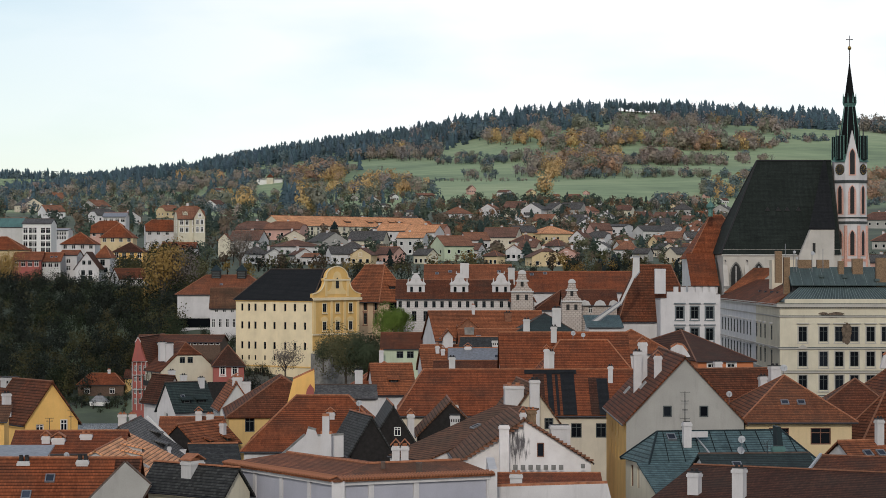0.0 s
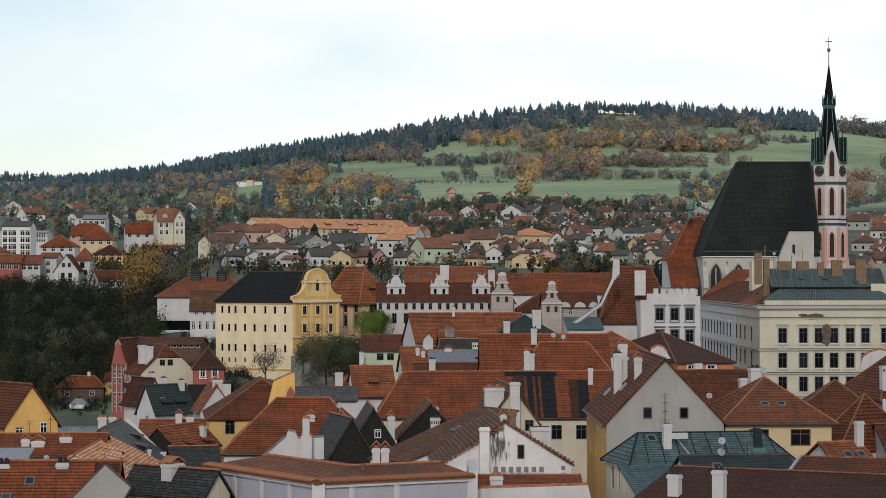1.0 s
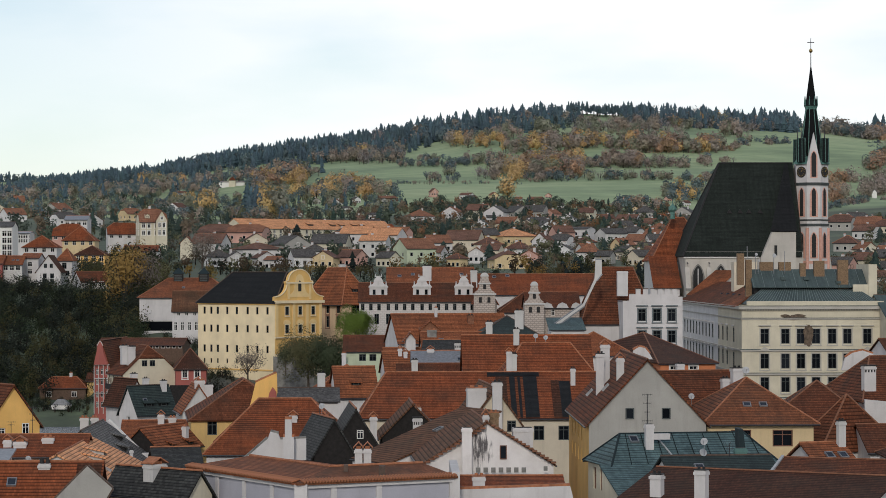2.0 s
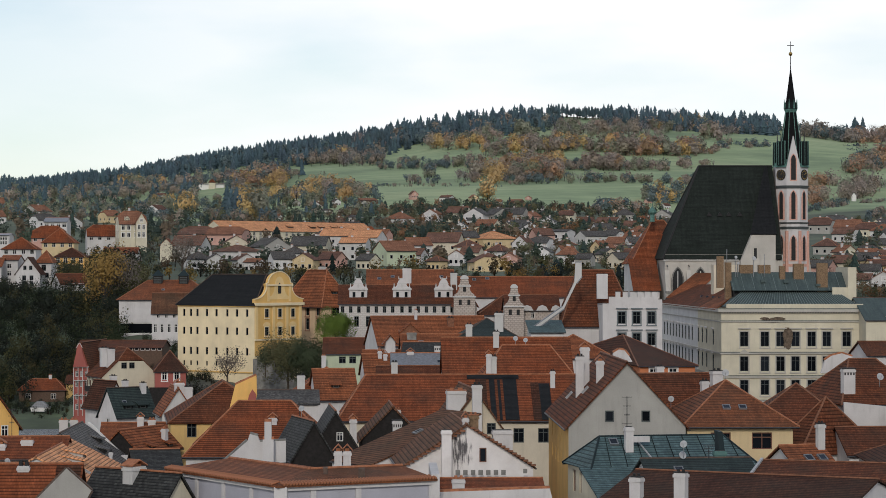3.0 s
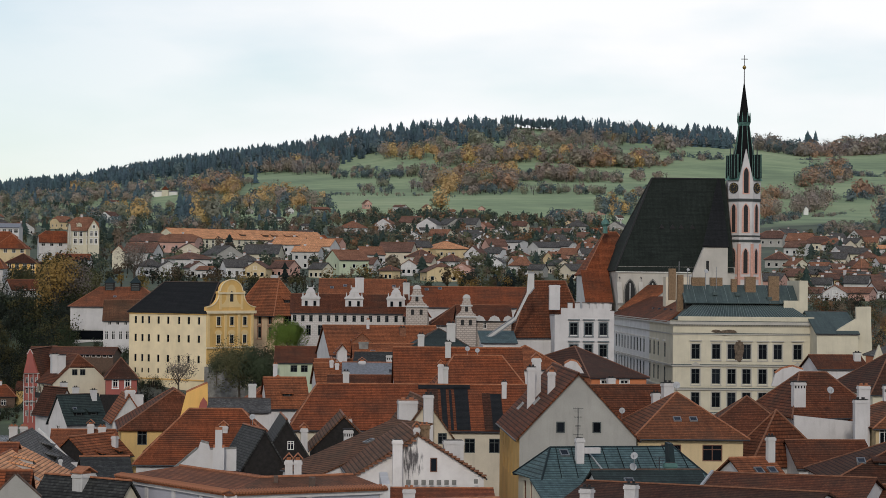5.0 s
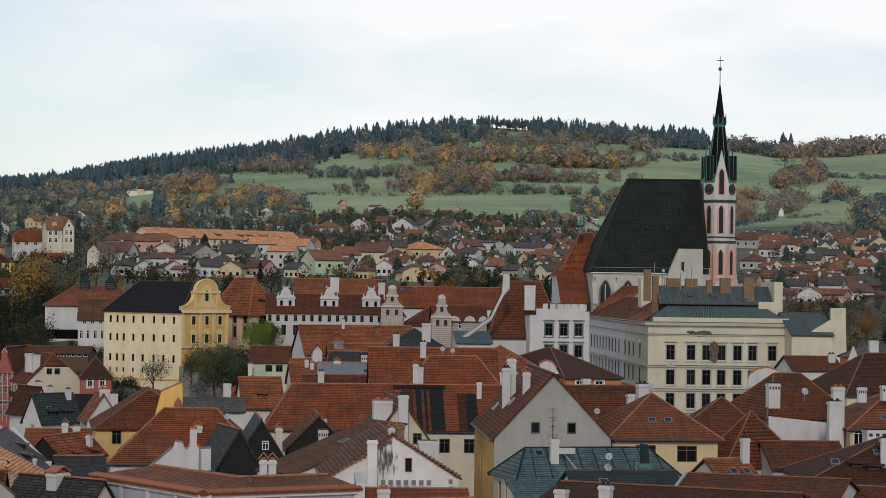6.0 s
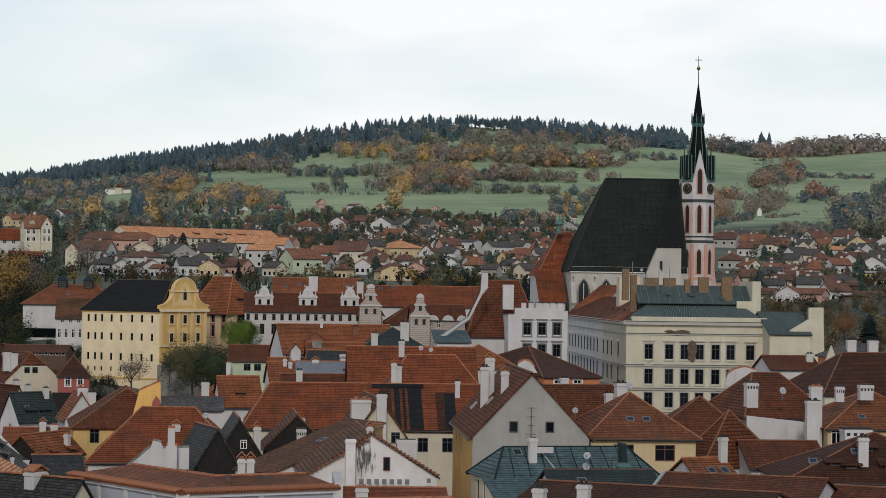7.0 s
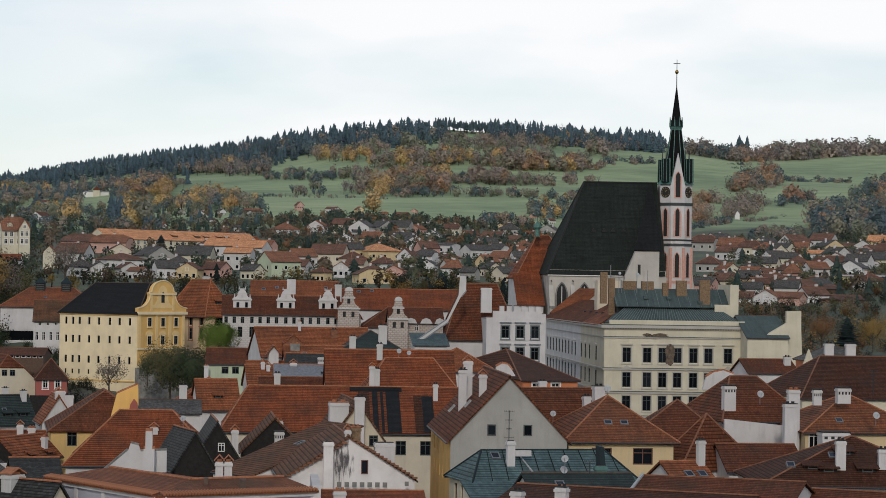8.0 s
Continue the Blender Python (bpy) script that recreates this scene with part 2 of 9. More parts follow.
MAT = {
    "sgraffito": sgraffito((0.50, 0.44, 0.385), (0.42, 0.355, 0.31), (0.29, 0.25, 0.22)),
    "scratched": sgraffito((0.57, 0.54, 0.515), (0.52, 0.485, 0.46), (0.45, 0.42, 0.395)),
    "white": plaster("white limewash", (0.61, 0.59, 0.58)),
    "side": plaster("grey white plaster", (0.68, 0.67, 0.66)),
    "aged": plaster("aged church plaster", (0.50, 0.47, 0.42), 0.3),
    "pale": plaster("pale grey plaster", (0.56, 0.55, 0.53)),
    "grey": plaster("grey plaster", (0.37, 0.36, 0.33), 0.3),
    "trim_grey": plaster("greyed trim plaster", (0.45, 0.43, 0.385)),
    "cream": plaster("cream plaster", (0.63, 0.58, 0.445), 0.2),
    "cream2": plaster("warm cream plaster", (0.64, 0.565, 0.44), 0.2),
    "museum": plaster("pale yellow plaster", (0.85, 0.71, 0.46), 0.10),
    "museum2": plaster("deep yellow plaster", (0.76, 0.48, 0.16), 0.15),
    "museum3": plaster("mid yellow plaster", (0.82, 0.60, 0.285), 0.12),
    "yellow": plaster("yellow plaster", (0.82, 0.49, 0.15), 0.15),
    "ochre": plaster("ochre plaster", (0.64, 0.43, 0.17), 0.25),
    "beige": plaster("beige plaster", (0.62, 0.48, 0.28), 0.2),
    "lilac": plaster("blue grey plaster", (0.43, 0.43, 0.48), 0.15),
    "red": plaster("brick red plaster", (0.36, 0.105, 0.085), 0.3),
    "rose": plaster("rose plaster", (0.55, 0.33, 0.27), 0.2),
    "flats": plaster("yellow green plaster", (0.50, 0.44, 0.17), 0.15),
    "tan": plaster("tan plaster", (0.66, 0.48, 0.31), 0.2),
    "quoin": plaster("red brown stone trim", (0.30, 0.155, 0.10), 0.2),
    "orange": plaster("orange plaster", (0.55, 0.19, 0.08), 0.2),
    "green": plaster("pale green plaster", (0.50, 0.56, 0.40), 0.2),
    "wood": plain("black weathered boards", (0.014, 0.012, 0.011), 0.9, 0, 0.5),
    "brown": plain("brown boards", (0.10, 0.06, 0.04), 0.8),
    "stained": stained_white(),
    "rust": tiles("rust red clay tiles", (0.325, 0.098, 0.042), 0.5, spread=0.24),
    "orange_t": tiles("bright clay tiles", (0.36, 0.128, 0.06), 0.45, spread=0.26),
    # fresh tiles, with the brightness of sunlit roofs put into the colour
    "sunny_t": tiles("sunlit fresh orange clay tiles", (0.92, 0.47, 0.25), 0.08),
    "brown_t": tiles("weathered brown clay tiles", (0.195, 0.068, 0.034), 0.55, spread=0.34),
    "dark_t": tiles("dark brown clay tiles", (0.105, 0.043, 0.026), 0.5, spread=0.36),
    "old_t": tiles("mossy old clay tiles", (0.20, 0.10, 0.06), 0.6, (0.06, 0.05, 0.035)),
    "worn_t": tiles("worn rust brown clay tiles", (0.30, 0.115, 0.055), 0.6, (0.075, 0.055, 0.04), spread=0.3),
    "far_o": tiles("muted orange hillside tiles", (0.37, 0.185, 0.12), 0.3),
    "far_b": tiles("muted brown hillside tiles", (0.215, 0.125, 0.10), 0.4),
    # greyed for distance: haze is put into this tile colour
    "far_t": tiles("haze-dulled hillside clay tiles", (0.26, 0.15, 0.115), 0.4),
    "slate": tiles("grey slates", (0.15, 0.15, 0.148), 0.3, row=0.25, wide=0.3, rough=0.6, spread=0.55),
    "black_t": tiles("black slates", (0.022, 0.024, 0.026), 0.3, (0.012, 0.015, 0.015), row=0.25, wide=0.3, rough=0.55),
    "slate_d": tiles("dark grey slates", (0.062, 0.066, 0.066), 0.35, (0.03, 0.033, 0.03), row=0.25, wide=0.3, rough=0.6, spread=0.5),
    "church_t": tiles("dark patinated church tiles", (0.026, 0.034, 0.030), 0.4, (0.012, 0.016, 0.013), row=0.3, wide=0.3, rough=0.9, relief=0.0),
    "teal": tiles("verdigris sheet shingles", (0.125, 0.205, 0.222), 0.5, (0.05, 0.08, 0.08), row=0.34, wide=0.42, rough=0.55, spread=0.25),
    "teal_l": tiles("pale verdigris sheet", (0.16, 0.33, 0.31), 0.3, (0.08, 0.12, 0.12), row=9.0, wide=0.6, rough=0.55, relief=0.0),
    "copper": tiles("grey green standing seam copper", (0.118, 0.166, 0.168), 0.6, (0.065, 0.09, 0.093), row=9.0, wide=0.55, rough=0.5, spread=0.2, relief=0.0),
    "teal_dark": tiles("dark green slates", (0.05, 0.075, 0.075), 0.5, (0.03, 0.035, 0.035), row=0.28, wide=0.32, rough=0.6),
    "sheet": plain("grey sheet metal", (0.22, 0.23, 0.25), 0.45, 0.3),
    "ridge": plain("clay ridge caps", (0.33, 0.13, 0.062), 0.85, 0, 0.35),
    "ridge_m": plain("brown ridge caps", (0.20, 0.085, 0.045), 0.85, 0, 0.35),
    "slate_blue": plain("blue grey painted surrounds", (0.13, 0.155, 0.165), 0.7),
    "dull_steel": plain("dull grey enamel", (0.36, 0.37, 0.38), 0.6, 0, 0.2),
    "ridge_d": plain("dark ridge caps", (0.09, 0.06, 0.045), 0.8, 0, 0.35),
    "glass": glass_dark("window glass"),
    "skyglass": glass_dark("roof window glass", (0.045, 0.055, 0.075)),
    "frame_w": plain("white painted wood", (0.70, 0.69, 0.66), 0.5, 0, 0.08),
    "frame_b": plain("brown painted wood", (0.14, 0.06, 0.035), 0.6),
    "frame_d": plain("dark painted wood", (0.05, 0.06, 0.06), 0.6),
    # soot; also the plain black painted in for the dark inside openings
    "soot": plain("soot", (0.02, 0.02, 0.02), 0.9),
    "damp": plain("damp bare rubble", (0.115, 0.085, 0.06), 0.95, 0, 0.5, 2.5),
    "brick": plain("old brick", (0.20, 0.13, 0.075), 0.9, 0, 0.4, 6.0),
    "metal": plain("galvanised steel", (0.30, 0.31, 0.32), 0.45, 0.7),
    "iron": plain("dark iron", (0.04, 0.04, 0.045), 0.5, 0.5),
    "gold": plain("gilt metal", (0.45, 0.30, 0.10), 0.35, 0.9),
    "verdigris": plain("verdigris copper", (0.09, 0.20, 0.17), 0.6, 0.2, 0.4),
    "seam": plain("grey green sheet seams", (0.15, 0.19, 0.185), 0.6, 0.1, 0.3),
    "rosestone": plain("rose stone trim", (0.60, 0.34, 0.27), 0.85, 0, 0.12),
    "stone": plain("weathered rubble stone", (0.20, 0.195, 0.18), 0.9, 0, 0.45, 1.2),
    "leaf": foliage("leaves"),
    "bark": plain("bark", (0.07, 0.055, 0.042), 0.9, 0, 0.4, 4.0),
    "ground": ground_material(),
    "water": water_material(),
    "asphalt": plain("asphalt", (0.055, 0.055, 0.057), 0.9),
}

# ---- building kit ----
def mesh_from(name, bm, mats):
    me = bpy.data.meshes.new(name)
    bm.to_mesh(me)
    bm.free()
    for m in mats if isinstance(mats, (list, tuple)) else [mats]:
        me.materials.append(MAT[m])
    return me


def part(name, data, material, parent=None, label="", at=None):
    """Links a bmesh or mesh as one object under a thing or a part."""
    me = data if isinstance(data, bpy.types.Mesh) else mesh_from(name, data, material)
    ob = new(name, me)
    if parent:
        ob.parent = parent
    if at is not None:
        ob.matrix_basis = at
    return tagged(ob, label)


def thing(name, label, category, at, group="", kind=""):
    ob = new(name)
    ob.empty_display_size = 0.5
    ob.matrix_basis = at
    return tagged(ob, label, category, group, kind)


def box_in(bm, x0, y0, z0, x1, y1, z1):
    v = [bm.verts.new(p) for p in ((x0, y0, z0), (x1, y0, z0), (x1, y1, z0), (x0, y1, z0), (x0, y0, z1), (x1, y0, z1), (x1, y1, z1), (x0, y1, z1))]
    for f in ((3, 2, 1, 0), (4, 5, 6, 7), (0, 1, 5, 4), (1, 2, 6, 5), (2, 3, 7, 6), (3, 0, 4, 7)):
        bm.faces.new([v[i] for i in f])


def box(*a):
    bm = bmesh.new()
    box_in(bm, *a)
    return bm


def tube_in(bm, a, b, ra, rb=None, n=6):
    a, b = Vector(a), Vector(b)
    rb = ra if rb is None else rb
    d = (b - a).normalized()
    s = d.orthogonal().normalized()
    t = d.cross(s)
    rings = []
    for c, r in ((a, ra), (b, rb)):
        rings.append([bm.verts.new(c + r * (math.cos(i * math.tau / n) * s + math.sin(i * math.tau / n) * t)) for i in range(n)])
    for i in range(n):
        j = (i + 1) % n
        bm.faces.new((rings[0][i], rings[0][j], rings[1][j], rings[1][i]))
    bm.faces.new(rings[0][::-1])
    bm.faces.new(rings[1])


def tube(a, b, ra, rb=None, n=6):
    bm = bmesh.new()
    tube_in(bm, a, b, ra, rb, n)
    return bm


def lathe_in(bm, prof, n=12, cx=0, cy=0):
    rings = [[bm.verts.new((cx + r * math.cos(i * math.tau / n), cy + r * math.sin(i * math.tau / n), z)) for i in range(n)] for r, z in prof]
    for a, b in zip(rings, rings[1:]):
        for i in range(n):
            j = (i + 1) % n
            bm.faces.new((a[i], a[j], b[j], b[i]))
    bm.faces.new(rings[0][::-1])
    bm.faces.new(rings[-1])


def slab_in(bm, uvl, poly, thick, scale=1.0):
    """A roof plane: poly (counter-clockwise seen from above) with uv in metres, thick metres deep."""
    p = [Vector(c) for c in poly]
    nrm = (p[1] - p[0]).cross(p[2] - p[0]).normalized()
    side = Vector((0, 0, 1)).cross(nrm)
    side = side.normalized() if side.length > 1e-4 else Vector((1, 0, 0))
    up = nrm.cross(side)
    top = [bm.verts.new(c) for c in p]
    bot = [bm.verts.new(c - nrm * thick) for c in p]
    f = bm.faces.new(top)
    for lp, c in zip(f.loops, p):
        lp[uvl].uv = (c.dot(side) * scale, c.dot(up) * scale)
    g = bm.faces.new(bot[::-1])
    for i in range(len(p)):
        j = (i + 1) % len(p)
        q = bm.faces.new((top[j], top[i], bot[i], bot[j]))
        for lp in q.loops:
            lp[uvl].uv = (lp.vert.co.dot(side), lp.vert.co.dot(up))


def roof_planes(kind, w, l, e, r, o, hip=None):
    """Planes and ridge lines of a roof over w x l, eaves at e, ridge at r, overhang o. u/v: ridge along x/y; h: hipped; q: half hipped; s: lean-to."""
    swap = kind.endswith("v")
    if swap:
        w, l = l, w
    k = (r - e) / (l / 2)
    ez = e - o * k
    a = (-o, -o, ez), (w + o, -o, ez), (w + o, l + o, ez), (-o, l + o, ez)
    m = l / 2
    if kind[0] == "s":
        k = (r - e) / l
        planes, lines = [[(-o, -o, e - o * k), (w + o, -o, e - o * k), (w + o, l + o, r + o * k), (-o, l + o, r + o * k)]], []
    elif kind[0] == "h":
        h = min(hip if hip is not None else m, w / 2 - 0.01)
        A, B = (h, m, r), (w - h, m, r)
        planes = [[a[0], a[1], B, A], [a[2], a[3], A, B], [a[1], a[2], B], [a[3], a[0], A]]
        lines = [(A, B), (a[0], A), (a[3], A), (a[1], B), (a[2], B)]
    elif kind[0] == "q":
        h, q = 0.22 * l, 0.55
        A, B = (h, m, r), (w - h, m, r)
        zq, yq = e + (r - e) * q, m * q
        L0, L1, R0, R1 = (-o * 0.4, yq, zq), (-o * 0.4, l - yq, zq), (w + o * 0.4, yq, zq), (w + o * 0.4, l - yq, zq)
        a = (-o * 0.4, -o, ez), (w + o * 0.4, -o, ez), (w + o * 0.4, l + o, ez), (-o * 0.4, l + o, ez)
        planes = [[a[0], a[1], R0, B, A, L0], [a[2], a[3], L1, A, B, R1], [R0, R1, B], [L1, L0, A]]
        lines = [(A, B), (L0, A), (L1, A), (R0, B), (R1, B)]
    else:
        g = min(o, 0.25)
        A, B = (-g, m, r), (w + g, m, r)
        planes = [[(-g, -o, ez), (w + g, -o, ez), B, A], [(w + g, l + o, ez), (-g, l + o, ez), A, B]]
        lines = [(A, B)]
    if swap:
        turn = lambda c: (l - c[1], c[0], c[2])
        planes, lines = [[turn(c) for c in q] for q in planes], [tuple(turn(c) for c in q) for q in lines]
    return planes, lines


CACHE = {}


def window_meshes(w, h, frame_mat, style):
    key = (round(w, 2), round(h, 2), frame_mat, style)
    if key not in CACHE:
        t = min(0.09, w * 0.12)
        y0, y1 = -0.02, 0.07
        S = [-w / 2, -w / 2 + t, w / 2 - t, w / 2] if style in ("slit", "far") else [-w / 2, -w / 2 + t, -t * 0.4, t * 0.4, w / 2 - t, w / 2]
        Z = [-h / 2, -h / 2 + t, h / 2 - t, h / 2] if style in ("slit", "far") else [-h / 2, -h / 2 + t, h * 0.18, h * 0.18 + t * 0.8, h / 2 - t, h / 2]
        bm = bmesh.new()
        solid = lambda i, j: not (0 <= i < len(S) - 1 and 0 <= j < len(Z) - 1) or i % 2 == 0 or j % 2 == 0
        face = lambda *c: bm.faces.new([bm.verts.new(q) for q in c])
        for i in range(len(S) - 1):
            for j in range(len(Z) - 1):
                x0, x1, z0, z1 = S[i], S[i + 1], Z[j], Z[j + 1]
                if solid(i, j):
                    face((x0, y0, z0), (x1, y0, z0), (x1, y0, z1), (x0, y0, z1))
                else:
                    face((x0, y0, z0), (x0, y0, z1), (x0, y1, z1), (x0, y1, z0))
                    face((x1, y0, z1), (x1, y0, z0), (x1, y1, z0), (x1, y1, z1))
                    face((x1, y0, z0), (x0, y0, z0), (x0, y1, z0), (x1, y1, z0))
                    face((x0, y0, z1), (x1, y0, z1), (x1, y1, z1), (x0, y1, z1))
        X0, X1, Z0, Z1 = S[0], S[-1], Z[0], Z[-1]
        face((X0, y0, Z1), (X0, y0, Z0), (X0, y1, Z0), (X0, y1, Z1))
        face((X1, y0, Z0), (X1, y0, Z1), (X1, y1, Z1), (X1, y1, Z0))
        face((X0, y0, Z0), (X1, y0, Z0), (X1, y1, Z0), (X0, y1, Z0))
        face((X1, y0, Z1), (X0, y0, Z1), (X0, y1, Z1), (X1, y1, Z1))
        bmesh.ops.remove_doubles(bm, verts=bm.verts, dist=0.001)
        if style == "far":
            face((X0 + t, 0.05, Z0 + t), (X1 - t, 0.05, Z0 + t), (X1 - t, 0.05, Z1 - t), (X0 + t, 0.05, Z1 - t)).material_index = 1
            CACHE[key] = mesh_from("window", bm, [frame_mat, "glass"]), None
            return CACHE[key]
        pane = box(-w / 2 + t * 0.5, 0.03, -h / 2 + t * 0.5, w / 2 - t * 0.5, 0.05, h / 2 - t * 0.5)
        CACHE[key] = mesh_from("window", bm, frame_mat), mesh_from("pane", pane, "glass")
    return CACHE[key]


def trim_mesh(w, h, mat, hood):
    key = ("trim", round(w, 2), round(h, 2), mat, hood)
    if key not in CACHE:
        bm = bmesh.new()
        t = 0.18
        box_in(bm, -w / 2 - t, -0.06, -h / 2 - t, -w / 2, 0.0, h / 2 + t)
        box_in(bm, w / 2, -0.06, -h / 2 - t, w / 2 + t, 0.0, h / 2 + t)
        box_in(bm, -w / 2, -0.06, h / 2, w / 2, 0.0, h / 2 + t)
        box_in(bm, -w / 2 - t * 1.3, -0.14, -h / 2 - t * 1.9, w / 2 + t * 1.3, 0.0, -h / 2 - t)
        if hood == "hood":
            box_in(bm, -w / 2 - t * 1.8, -0.3, h / 2 + t * 2.4, w / 2 + t * 1.8, 0.0, h / 2 + t * 3.4)
        if hood == "pediment":
            q = w / 2 + t * 2.4
            z = h / 2 + t * 2.2
            f = [bm.verts.new(c) for c in ((-q, -0.3, z), (q, -0.3, z), (0, -0.3, z + 0.75))]
            g = [bm.verts.new((c.co.x, 0, c.co.z)) for c in f]
            bm.faces.new(f), bm.faces.new(g[::-1])
            for i in range(3):
                j = (i + 1) % 3
                bm.faces.new((f[j], f[i], g[i], g[j]))
        CACHE[key] = mesh_from("trim", bm, mat)
    return CACHE[key]


FACES = {"f": lambda w, l: ((0, 0), (1, 0), w, 0), "r": lambda w, l: ((w, 0), (0, 1), l, 90),
         "b": lambda w, l: ((w, l), (-1, 0), w, 180), "l": lambda w, l: ((0, l), (0, -1), l, 270)}


def walled(bm, w, l, z0, e, holes, side=()):
    """Four walls from z0 to e, with a reveal round every hole: holes[face] = [(s, z, ww, wh)]."""
    Z = [z0]
    for z in sorted(round(h[1] + k * h[3] / 2, 3) for hs in holes.values() for h in hs for k in (-1, 1) if h[1] + h[3] / 2 < e - 0.05) + [e]:
        if z > Z[-1] + 0.004:
            Z.append(z)
    for f in "frbl":
        before = len(bm.faces)
        o, d, length, _ = FACES[f](w, l)
        inward = Vector((-d[1], d[0], 0)) * 0.22
        P = lambda s, z: Vector((o[0] + d[0] * s, o[1] + d[1] * s, z))
        hs = [h for h in holes.get(f, ()) if h[1] + h[3] / 2 < e - 0.05 and h[0] - h[2] / 2 > 0.05 and h[0] + h[2] / 2 < length - 0.05]
        S = sorted({0, length, *(round(h[0] + k * h[2] / 2, 3) for h in hs for k in (-1, 1))})
        cut = lambda s, z: any(abs(s - h[0]) < h[2] / 2 and abs(z - h[1]) < h[3] / 2 for h in hs)
        for z, zz in zip(Z, Z[1:]):
            for s, ss in zip(S, S[1:]):
                if not cut((s + ss) / 2, (z + zz) / 2):
                    bm.faces.new([bm.verts.new(P(*q)) for q in ((s, z), (ss, z), (ss, zz), (s, zz))])
        for s, z, ww, wh in hs:
            c = [(s - ww / 2, z - wh / 2), (s + ww / 2, z - wh / 2), (s + ww / 2, z + wh / 2), (s - ww / 2, z + wh / 2)]
            for i in range(4):
                a, b = P(*c[i]), P(*c[(i + 1) % 4])
                bm.faces.new([bm.verts.new(q) for q in (b, a, a + inward, b + inward)])
        if f in side:
            bm.faces.ensure_lookup_table()
            for i in range(before, len(bm.faces)):
                bm.faces[i].material_index = 1


def chimney(parent, x, y, z0, z1, w, d, mat="white", cap="clay"):
    bm = bmesh.new()
    box_in(bm, -w / 2, -d / 2, z0, w / 2, d / 2, z1)
    box_in(bm, -w / 2 - 0.06, -d / 2 - 0.06, z1 - 0.32, w / 2 + 0.06, d / 2 + 0.06, z1 - 0.12)
    c = part("chimney", bm, mat, parent, at=pose(x, y, 0))
    top = bmesh.new()
    if cap == "pots":
        for k in (-0.25, 0.25):
            tube_in(top, (k * w, 0, z1), (k * w, 0, z1 + 0.45), 0.16, 0.13, 8)
        part("chimney_pot", top, "soot", c)
    elif cap == "gable":
        for s in (-1, 1):
            v = [top.verts.new(q) for q in ((s * (w / 2 + 0.12), -d / 2 - 0.1, z1 + 0.12), (s * (w / 2 + 0.12), d / 2 + 0.1, z1 + 0.12), (0, d / 2 + 0.1, z1 + 0.55), (0, -d / 2 - 0.1, z1 + 0.55))]
            u = [top.verts.new(q.co + Vector((0, 0, -0.09))) for q in v]
            top.faces.new(v), top.faces.new(u[::-1])
            for i in range(4):
                j = (i + 1) % 4
                top.faces.new((v[j], v[i], u[i], u[j]))
        box_in(top, -w * 0.3, -d * 0.3, z1, w * 0.3, d * 0.3, z1 + 0.2)
        part("chimney_cap", top, "ridge", c)
    elif cap == "vents":
        for k in range(4):
            s = -w / 2 + (k + 0.5) * w / 4
            box_in(top, s - w / 16, -d / 2 - 0.012, z1 - 0.62, s + w / 16, -d / 2 + 0.01, z1 - 0.36)
        box_in(top, -w / 2 - 0.08, -d / 2 - 0.08, z1, w / 2 + 0.08, d / 2 + 0.08, z1 + 0.10)
        part("chimney_cap", top, "soot", c)
    elif cap == "none":
        box_in(top, -w / 2 + 0.08, -d / 2 + 0.08, z1 - 0.1, w / 2 - 0.08, d / 2 - 0.08, z1 + 0.04)
        part("flue", top, "soot", c)
    else:
        box_in(top, -w / 2 - 0.05, -d / 2 - 0.05, z1, w / 2 + 0.05, d / 2 + 0.05, z1 + 0.06)
        for k in (-0.22, 0.22):
            tube_in(top, (k * w, 0, z1 + 0.06), (k * w, 0, z1 + 0.24), min(w, d) * 0.17, None, 7)
        part("chimney_cap", top, "ridge" if cap == "clay" else "soot", c)


def on_plane(poly, s, t):
    """A point on a roof plane: s along the eaves, t up the slope; with the plane's axes."""
    p = [Vector(c) for c in poly]
    nrm = (p[1] - p[0]).cross(p[2] - p[0]).normalized()
    side = (p[1] - p[0]).normalized()
    up = nrm.cross(side)
    top = max((c - p[0]).dot(up) for c in p)
    return p[0] + (p[1] - p[0]) * s + up * (top * t), side, up, nrm


def frame_at(o, x, y, z):
    m = Matrix((x, y, z)).transposed().to_4x4()
    m.translation = o
    return m


def roof_window(parent, poly, s, t, w=0.7, h=0.85):
    o, side, up, nrm = on_plane(poly, s, t)
    key = ("rw", w, h)
    if key not in CACHE:
        bm = bmesh.new()
        k = 0.08
        for q in ((-w / 2, -h / 2, w / 2, -h / 2 + k), (-w / 2, h / 2 - k, w / 2, h / 2), (-w / 2, -h / 2 + k, -w / 2 + k, h / 2 - k), (w / 2 - k, -h / 2 + k, w / 2, h / 2 - k)):
            box_in(bm, q[0], q[1], 0.0, q[2], q[3], 0.27)
        CACHE[key] = mesh_from("roof_window", bm, "metal"), mesh_from("pane", box(-w / 2 + k, -h / 2 + k, 0.0, w / 2 - k, h / 2 - k, 0.22), "skyglass")
    f = part("roof_window", CACHE[key][0], "", parent, at=frame_at(o, side, up, nrm))
    part("pane", CACHE[key][1], "", f)


